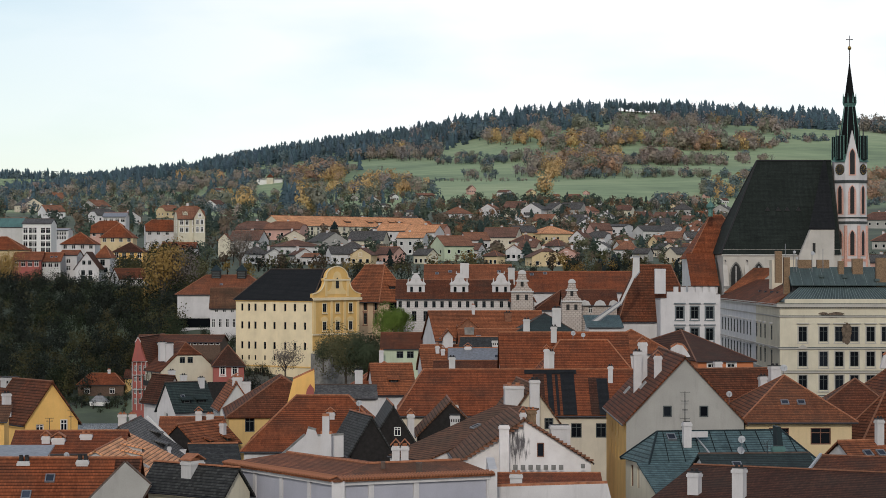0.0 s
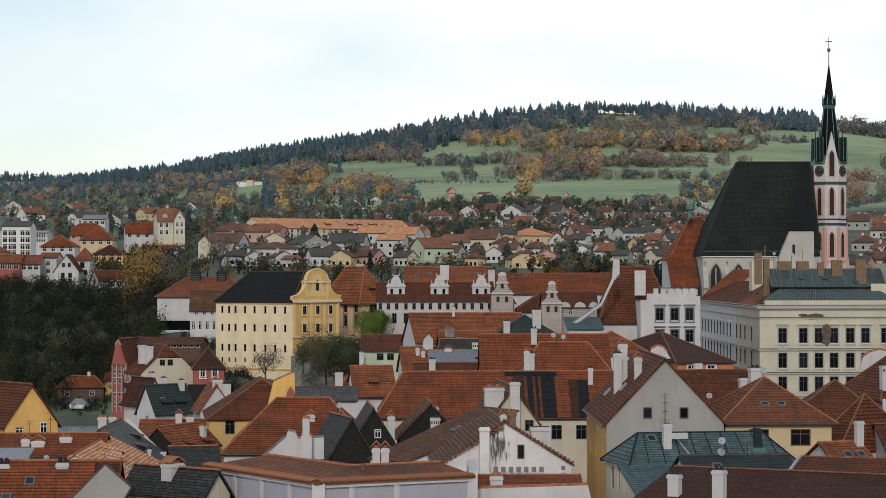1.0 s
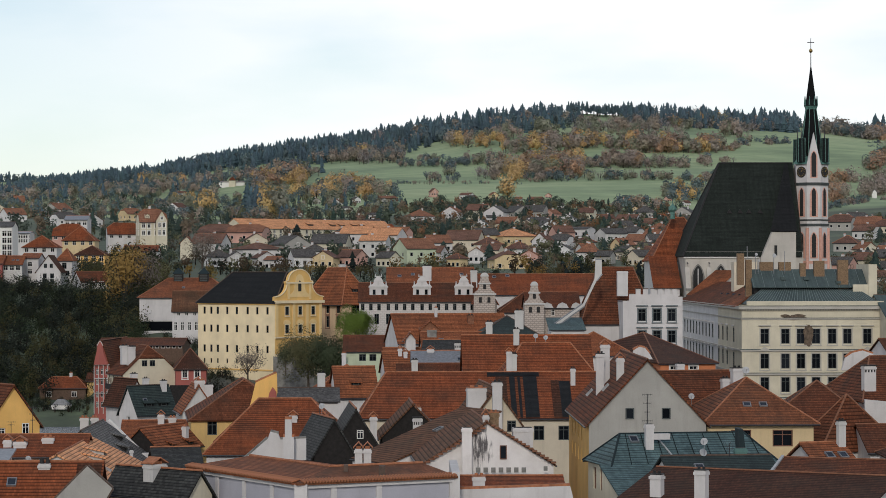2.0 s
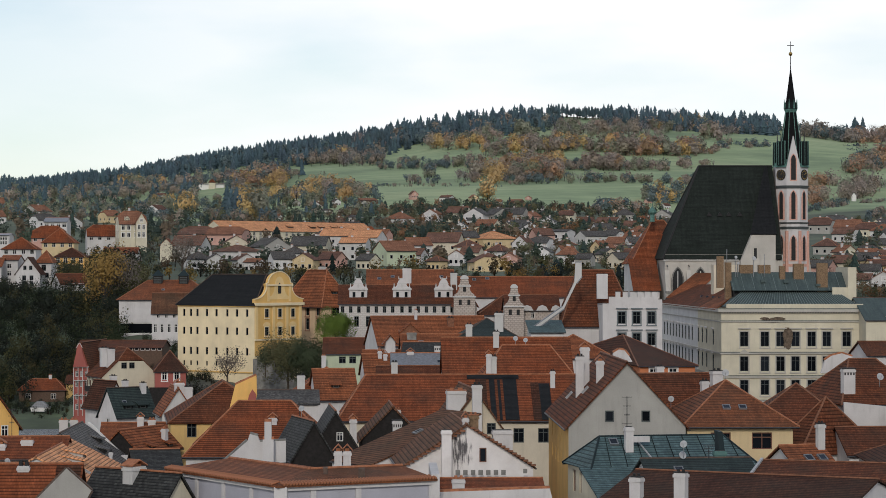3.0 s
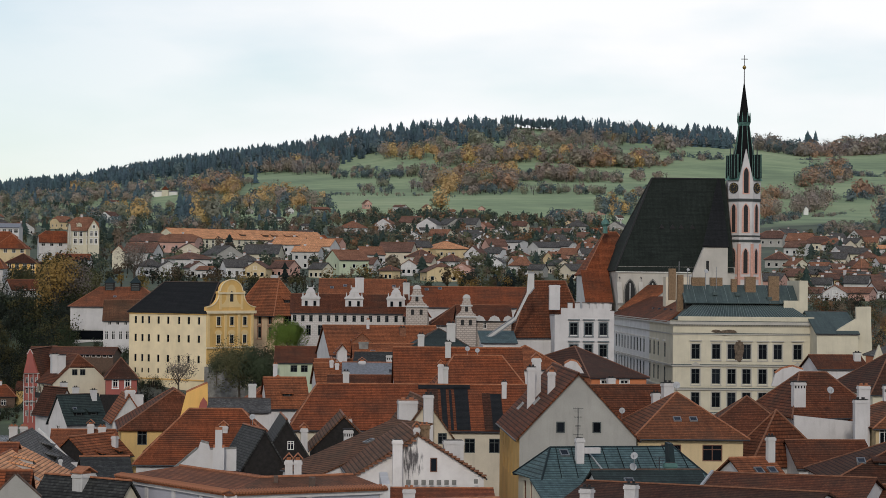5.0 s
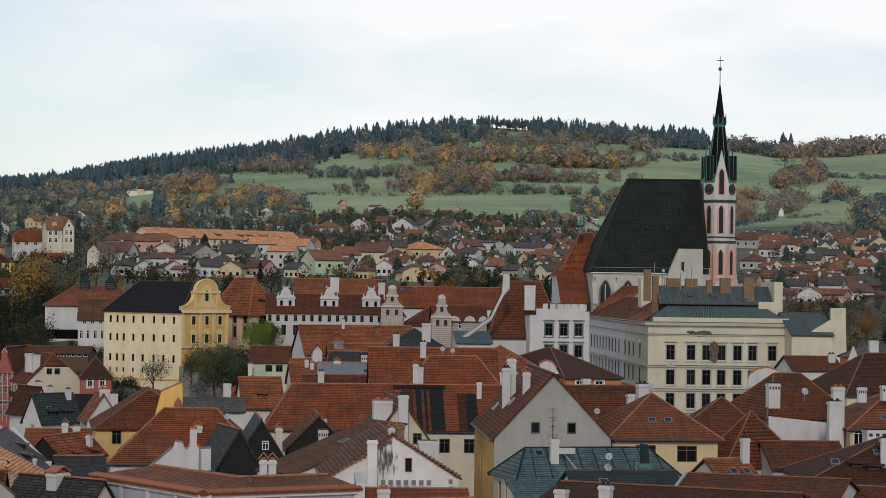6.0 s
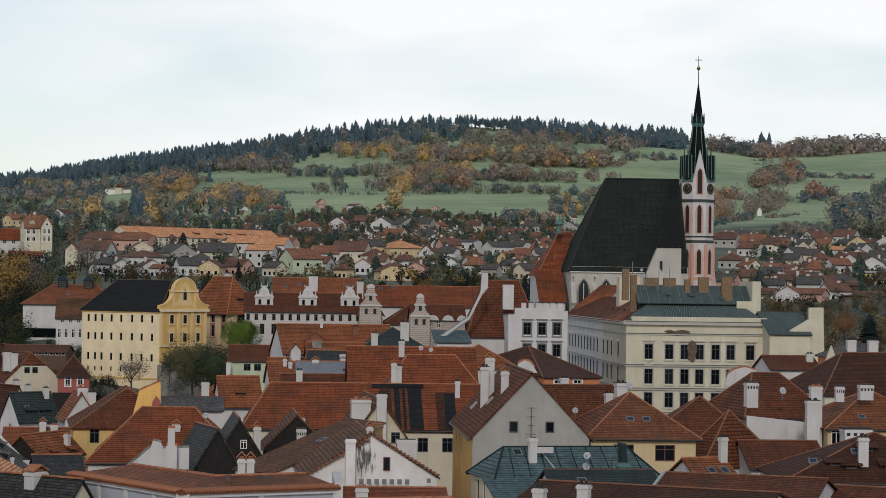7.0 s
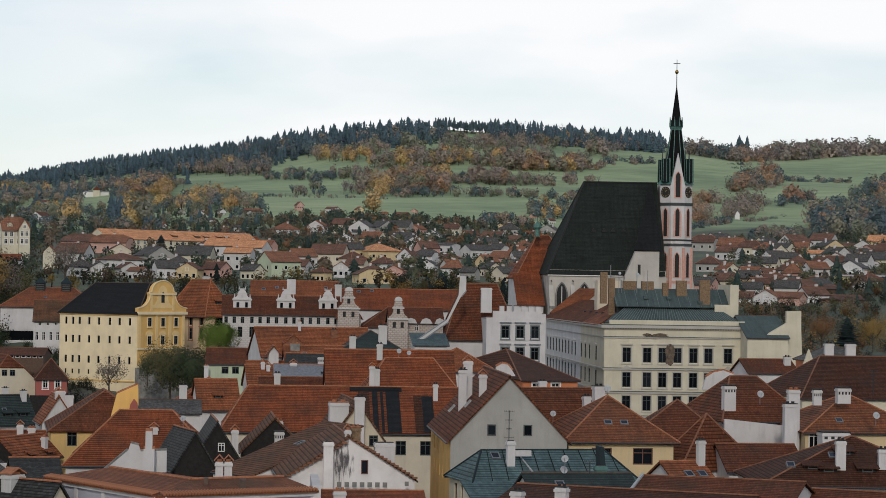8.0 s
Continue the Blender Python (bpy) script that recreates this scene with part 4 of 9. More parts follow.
def villa(b, r, w, l, eave, rise, turn, roof, wall, tile, n):
    """A house of the suburbs on the hillside: windows in rows, one chimney."""
    x, y, z = spot(b, r)
    HOMES.append((x, y, max(w, l)))
    rng = random.Random(int(b * 10 + r))
    wins = []
    rows = [eave - 1.1] + ([eave - 3.9] if eave > 4.6 else [])
    wins.append(("f", [(i + 0.5) / n for i in range(n)], rows, 1.1, 1.3, "far"))
    wins.append(("l", [0.3, 0.7], rows, 1.1, 1.3, "far"))
    if roof == "v":
        wins.append(("f", [0.5], [eave + 0.9], 1.1, 1.2, "far"))
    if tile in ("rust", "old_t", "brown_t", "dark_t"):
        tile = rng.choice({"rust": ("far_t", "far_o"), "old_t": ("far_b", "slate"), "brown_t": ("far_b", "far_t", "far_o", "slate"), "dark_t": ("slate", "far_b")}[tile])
    eave, rise = eave + 0.9, rise * 0.92
    a = radians(turn)
    x -= math.cos(a) * w / 2 - math.sin(a) * l / 2
    y -= math.sin(a) * w / 2 + math.cos(a) * l / 2 - l / 2
    walls = {"white": "white", "cream": "cream", "yellow": "yellow", "rose": "rose", "grey": "grey", "side": "dull white", "green": "green", "pale": "pale grey", "beige": "beige", "brown": "brown wooden", "cream2": "cream"}
    tops = {"far_t": "dull red", "far_o": "muted orange", "far_b": "muted brown", "rust": "rust red", "orange_t": "orange", "sunny_t": "light orange", "brown_t": "brown", "dark_t": "dark brown", "slate": "grey slate", "old_t": "mossy brown", "black_t": "black", "sheet": "grey metal"}
    shape = {"u": "gabled", "v": "gabled", "hu": "hipped", "hv": "hipped", "qu": "half-hipped", "qv": "half-hipped", "su": "lean-to"}[roof]
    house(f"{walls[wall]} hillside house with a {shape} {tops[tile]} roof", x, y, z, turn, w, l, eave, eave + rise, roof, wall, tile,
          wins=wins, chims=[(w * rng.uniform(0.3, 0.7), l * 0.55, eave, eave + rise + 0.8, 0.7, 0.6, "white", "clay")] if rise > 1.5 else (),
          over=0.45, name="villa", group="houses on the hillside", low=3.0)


# ---- great buildings, each with its own make ----
def prism(outline, y0, y1):
    """An outline in x and z, drawn out from y0 to y1."""
    bm = bmesh.new()
    f = [bm.verts.new((x, y0, z)) for x, z in outline]
    g = [bm.verts.new((x, y1, z)) for x, z in outline]
    bm.faces.new(f), bm.faces.new(g[::-1])
    for i in range(len(f)):
        j = (i + 1) % len(f)
        bm.faces.new((f[j], f[i], g[i], g[j]))
    return bm


def arc(cx, cz, rx, rz, a0, a1, n):
    return [(cx + rx * math.cos(radians(a0 + (a1 - a0) * i / n)), cz + rz * math.sin(radians(a0 + (a1 - a0) * i / n))) for i in range(n + 1)]


def lancet(w, h):
    """Half width w / 2, total height h, pointed head."""
    k = min(h * 0.4, w * 0.95)
    return [(-w / 2, 0), (w / 2, 0), (w / 2, h - k), (w * 0.38, h - k * 0.5), (w * 0.2, h - k * 0.2), (0, h), (-w * 0.2, h - k * 0.2), (-w * 0.38, h - k * 0.5), (-w / 2, h - k)]


def scroll_gable(w, h):
    """A baroque gable: sloping volutes, a waist and an arched head."""
    half = [(w / 2, 0), (w / 2, 0.12 * h)] + arc(w / 2, 0.55 * h, 0.245 * w, 0.42 * h, 265, 184, 8) + [(0.268 * w, 0.57 * h), (0.268 * w, 0.62 * h), (0.235 * w, 0.64 * h)]
    head = arc(0, 0.64 * h, 0.225 * w, 0.36 * h, 0, 180, 12)
    return half + head + [(-x, z) for x, z in half[::-1]]


def museum():
    X, Y, Z, A, W, L = -24.95, 480.0, 6.0, 50.0, 13.3, 20.5
    eave = 18.1
    s = lambda *px: [round(v, 3) for v in px]
    cols = s(0.085, 0.175, 0.26, 0.385, 0.51, 0.65, 0.775, 0.905)
    top = house("pale yellow museum with a black hipped roof and baroque gable", X, Y, Z, A, W, L, eave, eave + 5.6, "hv", "museum", "black_t",
                wins=[("l", cols, [16.4, 12.9, 9.0], 0.62, 1.4, "slit"), ("l", cols[:6], [6.6], 0.45, 0.9, "slit"), ("f", [0.24, 0.52, 0.80], [16.4, 12.9], 1.0, 1.6, "cross")],
                frame_mat="frame_d", hip=3.0, name="museum", category="museum", low=8)
    front = part("facade", box(0.0, -0.14, 8.2, W, -0.004, eave + 0.2), "museum2", top, "deep yellow baroque front")
    for z, t, d in ((eave, 0.55, 0.5), (11.3, 0.3, 0.3)):
        part("cornice", box(-0.25, -0.14 - d, z - t / 2, W + 0.25, -0.145, z + t / 2), "museum", front)
    for q in (0.0, 0.36, 0.645, 0.93):
        part("pilaster", box(W * q, -0.3, 11.5, W * q + 0.7, -0.142, eave - 0.3), "museum3", front)
    for q in (0.24, 0.52, 0.80):
        for z in (16.4, 12.9):
            fr, pa = window_meshes(1.0, 1.6, "frame_d", "cross")
            o = part("window", fr, "", front, at=pose(W * q, -0.2, z))
            part("pane", pa, "", o)
            part("trim", trim_mesh(1.0, 1.6, "museum", "flat"), "", o, at=pose(0, 0.0, 0))
        hood = arc(W * q, 13.85, 1.05, 0.85, 0, 180, 10)
        part("arch", prism(hood, -0.24, -0.142), "museum3", front)
    gab = part("gable", prism([(x + W / 2, z + eave + 0.25) for x, z in scroll_gable(W * 1.02, 5.9)], -0.3, 0.5), "museum2", top, "curved yellow baroque gable")
    rim = scroll_gable(W * 1.05, 6.05)
    bm = bmesh.new()
    for a, b in zip(rim[1:], rim[2:-1]):
        tube_in(bm, (a[0] + W / 2, -0.35, a[1] + eave + 0.2), (b[0] + W / 2, -0.35, b[1] + eave + 0.2), 0.11, None, 5)
    part("moulding", bm, "museum", gab)
    part("panel", prism([(x * 1.0 + W / 2, z + eave + 0.9) for x, z in scroll_gable(W * 0.42, 4.4)], -0.36, -0.302), "museum3", gab)
    # a flat black slab stands in for the shaded hollow
    part("niche", prism([(x + W / 2, z + eave + 2.0) for x, z in lancet(0.9, 2.1)], -0.40, -0.364), "soot", gab)
    for q in (0.24, 0.70):
        part("pilaster", box(W * q, -0.42, eave + 0.5, W * q + 0.6, -0.305, eave + 3.5), "museum3", gab)
    part("moulding", box(W * 0.22, -0.55, eave + 3.5, W * 0.78, -0.305, eave + 3.8), "museum", gab)
    part("cornice", box(-0.16, -0.12, 4.9, 0.0, L, 5.15), "museum2", top)
    part("cornice", box(-0.2, 0.0, eave - 0.55, -0.003, L, eave - 0.15), "museum2", top)


def church():
    """Gothic church: steep dark roofs, lancet windows, slender tower with a needle spire."""
    K = 1.13
    # nave
    top = thing("church", "gothic church with a steep dark roof and white walls", "church", pose(47.9 * K, 440 * K, EYE - 22 * K) @ Matrix.Scale(K, 4))
    w, l, e, r = 21.9, 21.0, 25.3, 41.3
    bm = bmesh.new()
    walled(bm, w, l, -6, e, {})
    bmesh.ops.translate(bm, verts=[v for v in bm.verts if v.co.x < 0.1], vec=(1.2, 0, 0))
    bmesh.ops.remove_doubles(bm, verts=bm.verts, dist=0.002)
    bm.faces.new([bm.verts.new(q) for q in ((w, 0, e), (w, l, e), (w, l / 2, r - 0.05))])
    part("wall", bm, "aged", top)
    m = l / 2
    A, B = (8.4, m, r), (w - 0.2, m, r)
    a = (0.7, -0.5, e - 0.8), (w - 0.2, -0.5, e - 0.8), (w - 0.2, l + 0.5, e - 0.8), (0.7, l + 0.5, e - 0.8)
    planes = [[a[0], a[1], B, A], [a[2], a[3], A, B], [a[3], a[0], A]]
    lines = [(A, B), (a[0], A), (a[3], A)]
    rb = bmesh.new()
    uvl = rb.loops.layers.uv.new("UVMap")
    for q in planes:
        slab_in(rb, uvl, q, 0.2)
    ro = part("roof", rb, "church_t", top, "steep roof of dark weathered tiles")
    cb = bmesh.new()
    for a, b in lines:
        tube_in(cb, a, b, 0.16, None, 6)
    part("ridge_cap", cb, "soot", ro)
    for s in (0.42, 0.51, 0.585, 0.68):
        o, side, up, nrm = on_plane(planes[0], s, 0.46)
        hb = bmesh.new()
        v = [hb.verts.new(q) for q in ((-0.5, 0, 0), (0.5, 0, 0), (0, 0, 0.75), (0, 1.3, 0.75))]
        for f in ((0, 1, 2), (1, 3, 2), (0, 2, 3), (0, 3, 1)):
            hb.faces.new([v[i] for i in f])
        m = Matrix.Translation(o + Vector((0, -0.25, -0.1)))
        part("roof_hatch", hb, "soot", top, at=m)
    part("cornice", box(0.85, -0.35, e - 1.05, 14.1, -0.003, e - 0.75), "frame_w", top)
    for x in (3.4, 7.4, 11.4):
        head = part("lancet_window", prism([(q[0] + x, q[1] + 13.6) for q in lancet(2.3, 9.6)], -0.10, -0.004), "stone", top)
        part("pane", prism([(q[0] + x, q[1] + 13.9) for q in lancet(1.7, 9.0)], -0.14, -0.102), "soot", head)
        part("tracery", prism([(q[0] + x, q[1] + 14.0) for q in lancet(0.16, 8.4)], -0.18, -0.141), "pale", head)
    for x in (1.5, 5.3, 9.3, 13.2):
        b2 = bmesh.new()
        v = [b2.verts.new(q) for q in ((x - 0.4, 0, 0), (x + 0.4, 0, 0), (x + 0.4, -3.2, 0), (x - 0.4, -3.2, 0), (x - 0.4, 0, 22.6), (x + 0.4, 0, 22.6), (x + 0.4, -2.4, 18.6), (x - 0.4, -2.4, 18.6))]
        for f in ((3, 2, 1, 0), (4, 7, 6, 5), (0, 4, 5, 1), (1, 5, 6, 2), (2, 6, 7, 3), (3, 7, 4, 0)):
            b2.faces.new([v[i] for i in f])
        bu = part("buttress", b2, "aged", top)
        part("coping", prism([(x - 0.5, 18.5), (x + 0.5, 18.5), (x + 0.5, 18.9), (x - 0.5, 18.9)], -2.6, -1.9), "stone", bu)
        part("spout", tube((x, -0.2, 23.4), (x, -1.3, 23.2), 0.12, 0.08, 5), "iron", bu)
    # stair block between nave and tower
    part("stair_block", prism([(14.2, 0), (20.4, 0), (20.4, 29.2), (16.4, 29.2), (14.3, 24.2)], -1.6, -0.006), "aged", top)
    part("slit_window", box(16.6, -1.64, 24.6, 17.1, -1.603, 26.4), "soot", top)
    rb = bmesh.new()
    uvl = rb.loops.layers.uv.new("UVMap")
    slab_in(rb, uvl, [(15.9, -1.9, 28.9), (20.6, -1.9, 28.9), (20.7, l / 2 - 0.2, r + 0.1), (20.3, l / 2 - 0.2, r + 0.1)], 0.2)
    part("stair_roof", rb, "black_t", top)
    part("wing", prism([(25.4, 0), (32.4, 0), (28.6, 25.6), (27.4, 28.0), (25.4, 28.0)], 12.5, 18.0), "aged", top)
    # tower
    tw = thing("church_tower", "slender white church tower with rose trim and dark needle spire", "tower", pose(72.85 * K, 450 * K, EYE - 22 * K) @ Matrix.Scale(K, 4))
    R = 3.08
    oct_ = lambda rad, z0, z1: [(rad, z0), (rad, z1)]

    def ring(rad0, z0, rad1, z1):
        b = bmesh.new()
        lathe_in(b, [(rad0, z0), (rad1, z1)], 8)
        bmesh.ops.rotate(b, verts=b.verts, cent=(0, 0, 0), matrix=Matrix.Rotation(radians(22.5), 3, "Z"))
        return b
    part("shaft", ring(R, 0, R, 37.6), "white", tw)
    for z, h, dr in ((23.2, 0.5, 0.16), (29.9, 0.45, 0.22), (30.9, 0.22, 0.3), (37.2, 0.5, 0.25)):
        part("cornice", ring(R + dr * 0.6, z, R + dr, z + h), "frame_d" if z != 23.2 else "rosestone", tw)
    for k in range(8):
        a = radians(45 * k + 22.5)
        for z0, z1 in ((14.0, 29.6),):
            part("corner_strip", tube((math.cos(a) * (R - 0.02), math.sin(a) * (R - 0.02), z0), (math.cos(a) * (R - 0.02), math.sin(a) * (R - 0.02), z1), 0.3, None, 6), "rosestone", tw)
    ap = R * math.cos(radians(22.5))
    for k in range(8):
        m = pose(0, 0, 0, 0, 0, 45 * k)
        for z0, h, ww in ((24.3, 4.4, 1.0), (31.7, 5.0, 1.0)):
            sur = part("window_surround", prism([(q[0], q[1] + z0 - 0.15) for q in lancet(ww + 0.45, h + 0.35)], -ap - 0.06, -ap + 0.1), "rosestone", tw, at=m)
            part("lancet_window", prism([(q[0], q[1] + z0) for q in lancet(ww * 0.75, h)], -ap - 0.09, -ap - 0.062), "soot", sur)
    # belfry with clocks and gables
    part("belfry", ring(R + 0.05, 37.7, R + 0.05, 41.2), "white", tw)
    for k in (0, 4):
        m = pose(0, 0, 0, 0, 0, 45 * k)
        gable = part("gable", prism([(-1.25, 37.7), (1.25, 37.7), (1.25, 41.0), (0, 46.6), (-1.25, 41.0)], -ap - 0.14, -ap + 0.6), "white", tw, at=m)
        part("window_surround", prism([(q[0], q[1] + 38.5) for q in lancet(1.3, 4.9)], -ap - 0.2, -ap - 0.143), "rosestone", gable)
        part("lancet_window", prism([(q[0], q[1] + 38.7) for q in lancet(0.85, 4.5)], -ap - 0.23, -ap - 0.203), "soot", gable)
    for k in range(1, 8, 2):
        m = pose(0, 0, 0, 0, 0, 45 * k)
        cl = bmesh.new()
        tube_in(cl, (0, -ap - 0.04, 39.6), (0, -ap - 0.16, 39.6), 0.98, 0.98, 24)
        clock = part("clock", cl, "soot", tw, "black round clock face with gilt numerals", at=m)
        for i in range(12):
            t = i * math.tau / 12
            part("hour_mark", tube((math.sin(t) * 0.62, -ap - 0.18, 39.6 + math.cos(t) * 0.62), (math.sin(t) * 0.88, -ap - 0.18, 39.6 + math.cos(t) * 0.88), 0.06, None, 4), "gold", clock)
        part("clock_hand", tube((0, -ap - 0.2, 39.6), (0.3, -ap - 0.2, 40.0), 0.05, None, 4), "gold", clock)
        sk = bmesh.new()
        v = [sk.verts.new(q) for q in ((-1.2, -ap - 0.5, 41.0), (1.2, -ap - 0.5, 41.0), (0.9, -0.9, 43.6), (-0.9, -0.9, 43.6), (-1.2, -ap + 0.5, 40.9), (1.2, -ap + 0.5, 40.9))]
        for f in ((0, 1, 2, 3), (0, 4, 5, 1), (1, 5, 2), (0, 3, 4)):
            sk.faces.new([v[i] for i in f])
        part("skirt_roof", sk, "verdigris", tw, at=m)
        x, y = 2.95 * math.sin(radians(45 * k)), -2.95 * math.cos(radians(45 * k))
        tur = part("corner_turret", ring(0.85, 41.4, 0.78, 45.6), "teal_dark", tw, "dark sheet-clad corner turret", at=pose(x, y, 0))
        part("finial", tube((0, 0, 45.5), (0, 0, 47.4), 0.13, 0.03, 6), "iron", tur)
        for i in range(8):
            t = radians(45 * i)
            part("seam", tube((math.cos(t) * 0.84, math.sin(t) * 0.84, 41.4), (math.cos(t) * 0.78, math.sin(t) * 0.78, 45.7), 0.05, None, 4), "verdigris", tur)
    sp = part("spire", ring(2.35, 41.2, 0.95, 51.2), "black_t", tw, "dark slate needle spire with copper seams")
    part("gallery", ring(1.0, 50.9, 1.25, 51.5), "verdigris", sp)
    part("gallery", ring(1.25, 51.5, 1.05, 52.7), "teal_dark", sp)
    for k in range(8):
        a = radians(45 * k + 22.5)
        part("pinnacle", tube((1.15 * math.cos(a), 1.15 * math.sin(a), 51.6), (1.18 * math.cos(a), 1.18 * math.sin(a), 53.3), 0.14, 0.03, 5), "verdigris", sp)
        part("seam", tube((2.36 * math.cos(a), 2.36 * math.sin(a), 41.3), (0.96 * math.cos(a), 0.96 * math.sin(a), 51.2), 0.07, None, 4), "verdigris", sp)
    part("needle", ring(0.90, 52.6, 0.10, 58.6), "black_t", sp)
    part("rod", tube((0, 0, 58), (0, 0, 63.7), 0.09, 0.05, 6), "iron", sp)
    ball = bmesh.new()
    lathe_in(ball, [(0.06, 61.05), (0.26, 61.2), (0.36, 61.45), (0.26, 61.7), (0.06, 61.85)], 12)
    part("ball", ball, "gold", sp)
    part("cross", box(-0.62, -0.05, 62.9, 0.62, 0.05, 63.03), "iron", sp)


def prelature():
    """Long cream palace: three storeys of tall windows, copper skirt roof, upper copper roof between firewalls."""
    X, Y, Z, W, L = 54.15, 404.0, 4.0, 23.35, 90.0
    eave = 19.9
    # height of a level above the base
    cols = [0.158, 0.301, 0.409, 0.513, 0.625, 0.73, 0.868]
    tall = [15.4, 11.4, 7.6, 3.6]
    side = [(2.6 + 4.9 * i) / 90 for i in range(11)] + [(60.2 + 5.6 * i) / 90 for i in range(3)] + [80.0 / 90]
    top = thing("palace", "cream classical palace with green copper roofs and weathered patches", "palace", pose(X, Y, Z))
    bm = bmesh.new()
    holes = {"f": [(c * W, z, 1.35, 2.4) for c in cols for z in tall], "l": [(L * c, z, 1.7, 2.4) for c in side for z in tall]}
    walled(bm, W, L, -4, eave, holes, "l")
    for f in bm.faces:
        if f.material_index and f.calc_center_median().y < 32:
            f.material_index = 0
    bmesh.ops.remove_doubles(bm, verts=bm.verts, dist=0.002)
    part("wall", bm, ["cream", "side"], top)
    for f, hs in holes.items():
        o, d, length, ang = FACES[f](W, L)
        for i, (s, z, ww, wh) in enumerate(hs):
            fr, pa = window_meshes(ww, wh, "frame_d", "cross")
            wo = part("window", fr, "", top, at=pose(o[0] + d[0] * s, o[1] + d[1] * s, z, 0, 0, ang) @ pose(0, 0.12 if f == "f" else 0.03, 0))
            part("pane", pa, "", wo)
            hood = "hood" if z > 8 and not (z == 11.4 and i // 4 in (0, 6)) else ("pediment" if z == 11.4 else "flat")
            if f == "f":
                part("trim", trim_mesh(ww, wh, "trim_grey", hood), "", wo, at=pose(0, -0.125, 0))
            elif z > 8:
                part("hood", box(-ww / 2 - 0.15, -0.32, wh / 2 + 0.25, ww / 2 + 0.15, -0.034, wh / 2 + 0.45), "white", wo)
    for z, t, d in ((eave + 0.1, 0.5, 0.55), (13.1, 0.28, 0.22), (9.3, 0.3, 0.25), (5.4, 0.25, 0.2), (18.2, 0.2, 0.15)):
        bm = bmesh.new()
        box_in(bm, -d, -d, z - t / 2, W + d, -0.003, z + t / 2)
        box_in(bm, -d, -0.003, z - t / 2, -0.003, L, z + t / 2)
        box_in(bm, W + 0.003, -0.003, z - t / 2, W + d, L, z + t / 2)
        co = part("cornice", bm, "trim_grey", top)
        part("flashing", box(-d - 0.04, -d - 0.05, z + t / 2 + 0.004, W + d + 0.04, -0.006, z + t / 2 + 0.10), "copper", co, "grey sheet metal flashing")
    db = bmesh.new()
    for i in range(int(W / 0.42)):
        box_in(db, i * 0.42, -0.36, eave - 0.36, i * 0.42 + 0.2, -0.004, eave - 0.16)
    tagged(part("dentils", db, "trim_grey", top), kind="stuff")
    part("parapet", box(0.9, 0.5, eave + 0.35, W - 0.3, 1.0, eave + 1.15), "cream", top)
    # skirt roof
    e2, r2 = eave + 0.7, eave + 3.1
    rb = bmesh.new()
    uvl = rb.loops.layers.uv.new("UVMap")
    D = 16.0
    slab_in(rb, uvl, [(0.8, 1.0, e2), (W - 0.6, 1.0, e2), (W - 3.6, 6.5, r2), (4.2, 6.5, r2)], 0.15)
    slab_in(rb, uvl, [(0.8, D, e2), (0.8, 1.0, e2), (4.2, 6.5, r2), (4.2, D, r2)], 0.15)
    slab_in(rb, uvl, [(W - 0.6, 1.0, e2), (W - 0.6, D, e2), (W - 3.6, D, r2), (W - 3.6, 6.5, r2)], 0.15)
    skirt = part("skirt_roof", rb, "copper", top, "grey green copper skirt roof with standing seams")
    for i in range(46):
        q = i / 45
        a, b = Vector((0.8 + q * (W - 1.4), 1.0, e2 + 0.02)), Vector((4.2 + q * (W - 7.8), 6.5, r2 + 0.02))
        part("seam", tube(a, b, 0.05, None, 4), "seam", skirt)
    # upper roof
    u0, u1, ez, rz = 0.6, W - 1.9, r2 + 0.25, r2 + 3.2
    part("attic_wall", box(3.0, 6.6, r2 - 1, u1, 15, ez), "soot", top)
    rb = bmesh.new()
    uvl = rb.loops.layers.uv.new("UVMap")
    slab_in(rb, uvl, [(u0 + 2, 5.6, ez), (u1, 5.6, ez), (u1, 11.0, rz), (u0 + 2, 11.0, rz)], 0.15)
    slab_in(rb, uvl, [(u1, 16.4, ez), (u0 + 2, 16.4, ez), (u0 + 2, 11.0, rz), (u1, 11.0, rz)], 0.15)
    up = part("upper_roof", rb, "copper", top, "weathered grey green copper roof")
    for i in range(11):
        x = u0 + 2.2 + i * 1.75
        part("seam", tube((x, 5.6, ez + 0.02), (x, 11.0, rz + 0.02), 0.045, None, 4), "seam", up)
    for x, t in ((0.28, 0.42), (0.48, 0.4), (0.75, 0.2)):
        o = Vector((u0 + 2 + x * (u1 - u0 - 2), 5.6 + t * 5.4, ez + t * (rz - ez)))
        part("roof_hatch", box(o.x - 0.4, o.y - 0.5, o.z, o.x + 0.4, o.y + 0.5, o.z + 0.45), "copper", up)
    # stepped firewalls with old brick heads
    part("firewall", prism([(u1, r2 - 2), (u1 + 1.4, r2 - 2), (u1 + 1.4, rz + 0.8), (u1, rz + 0.8)], 5.2, 16.4), "cream", top)
    part("firewall", box(W - 4.4, 5.4, r2 - 3, W - 0.5, 5.9, r2 + 0.7), "cream", top)
    part("firewall", box(3.5, 36, eave, 7.5, 40, eave + 7.6), "cream2", top)
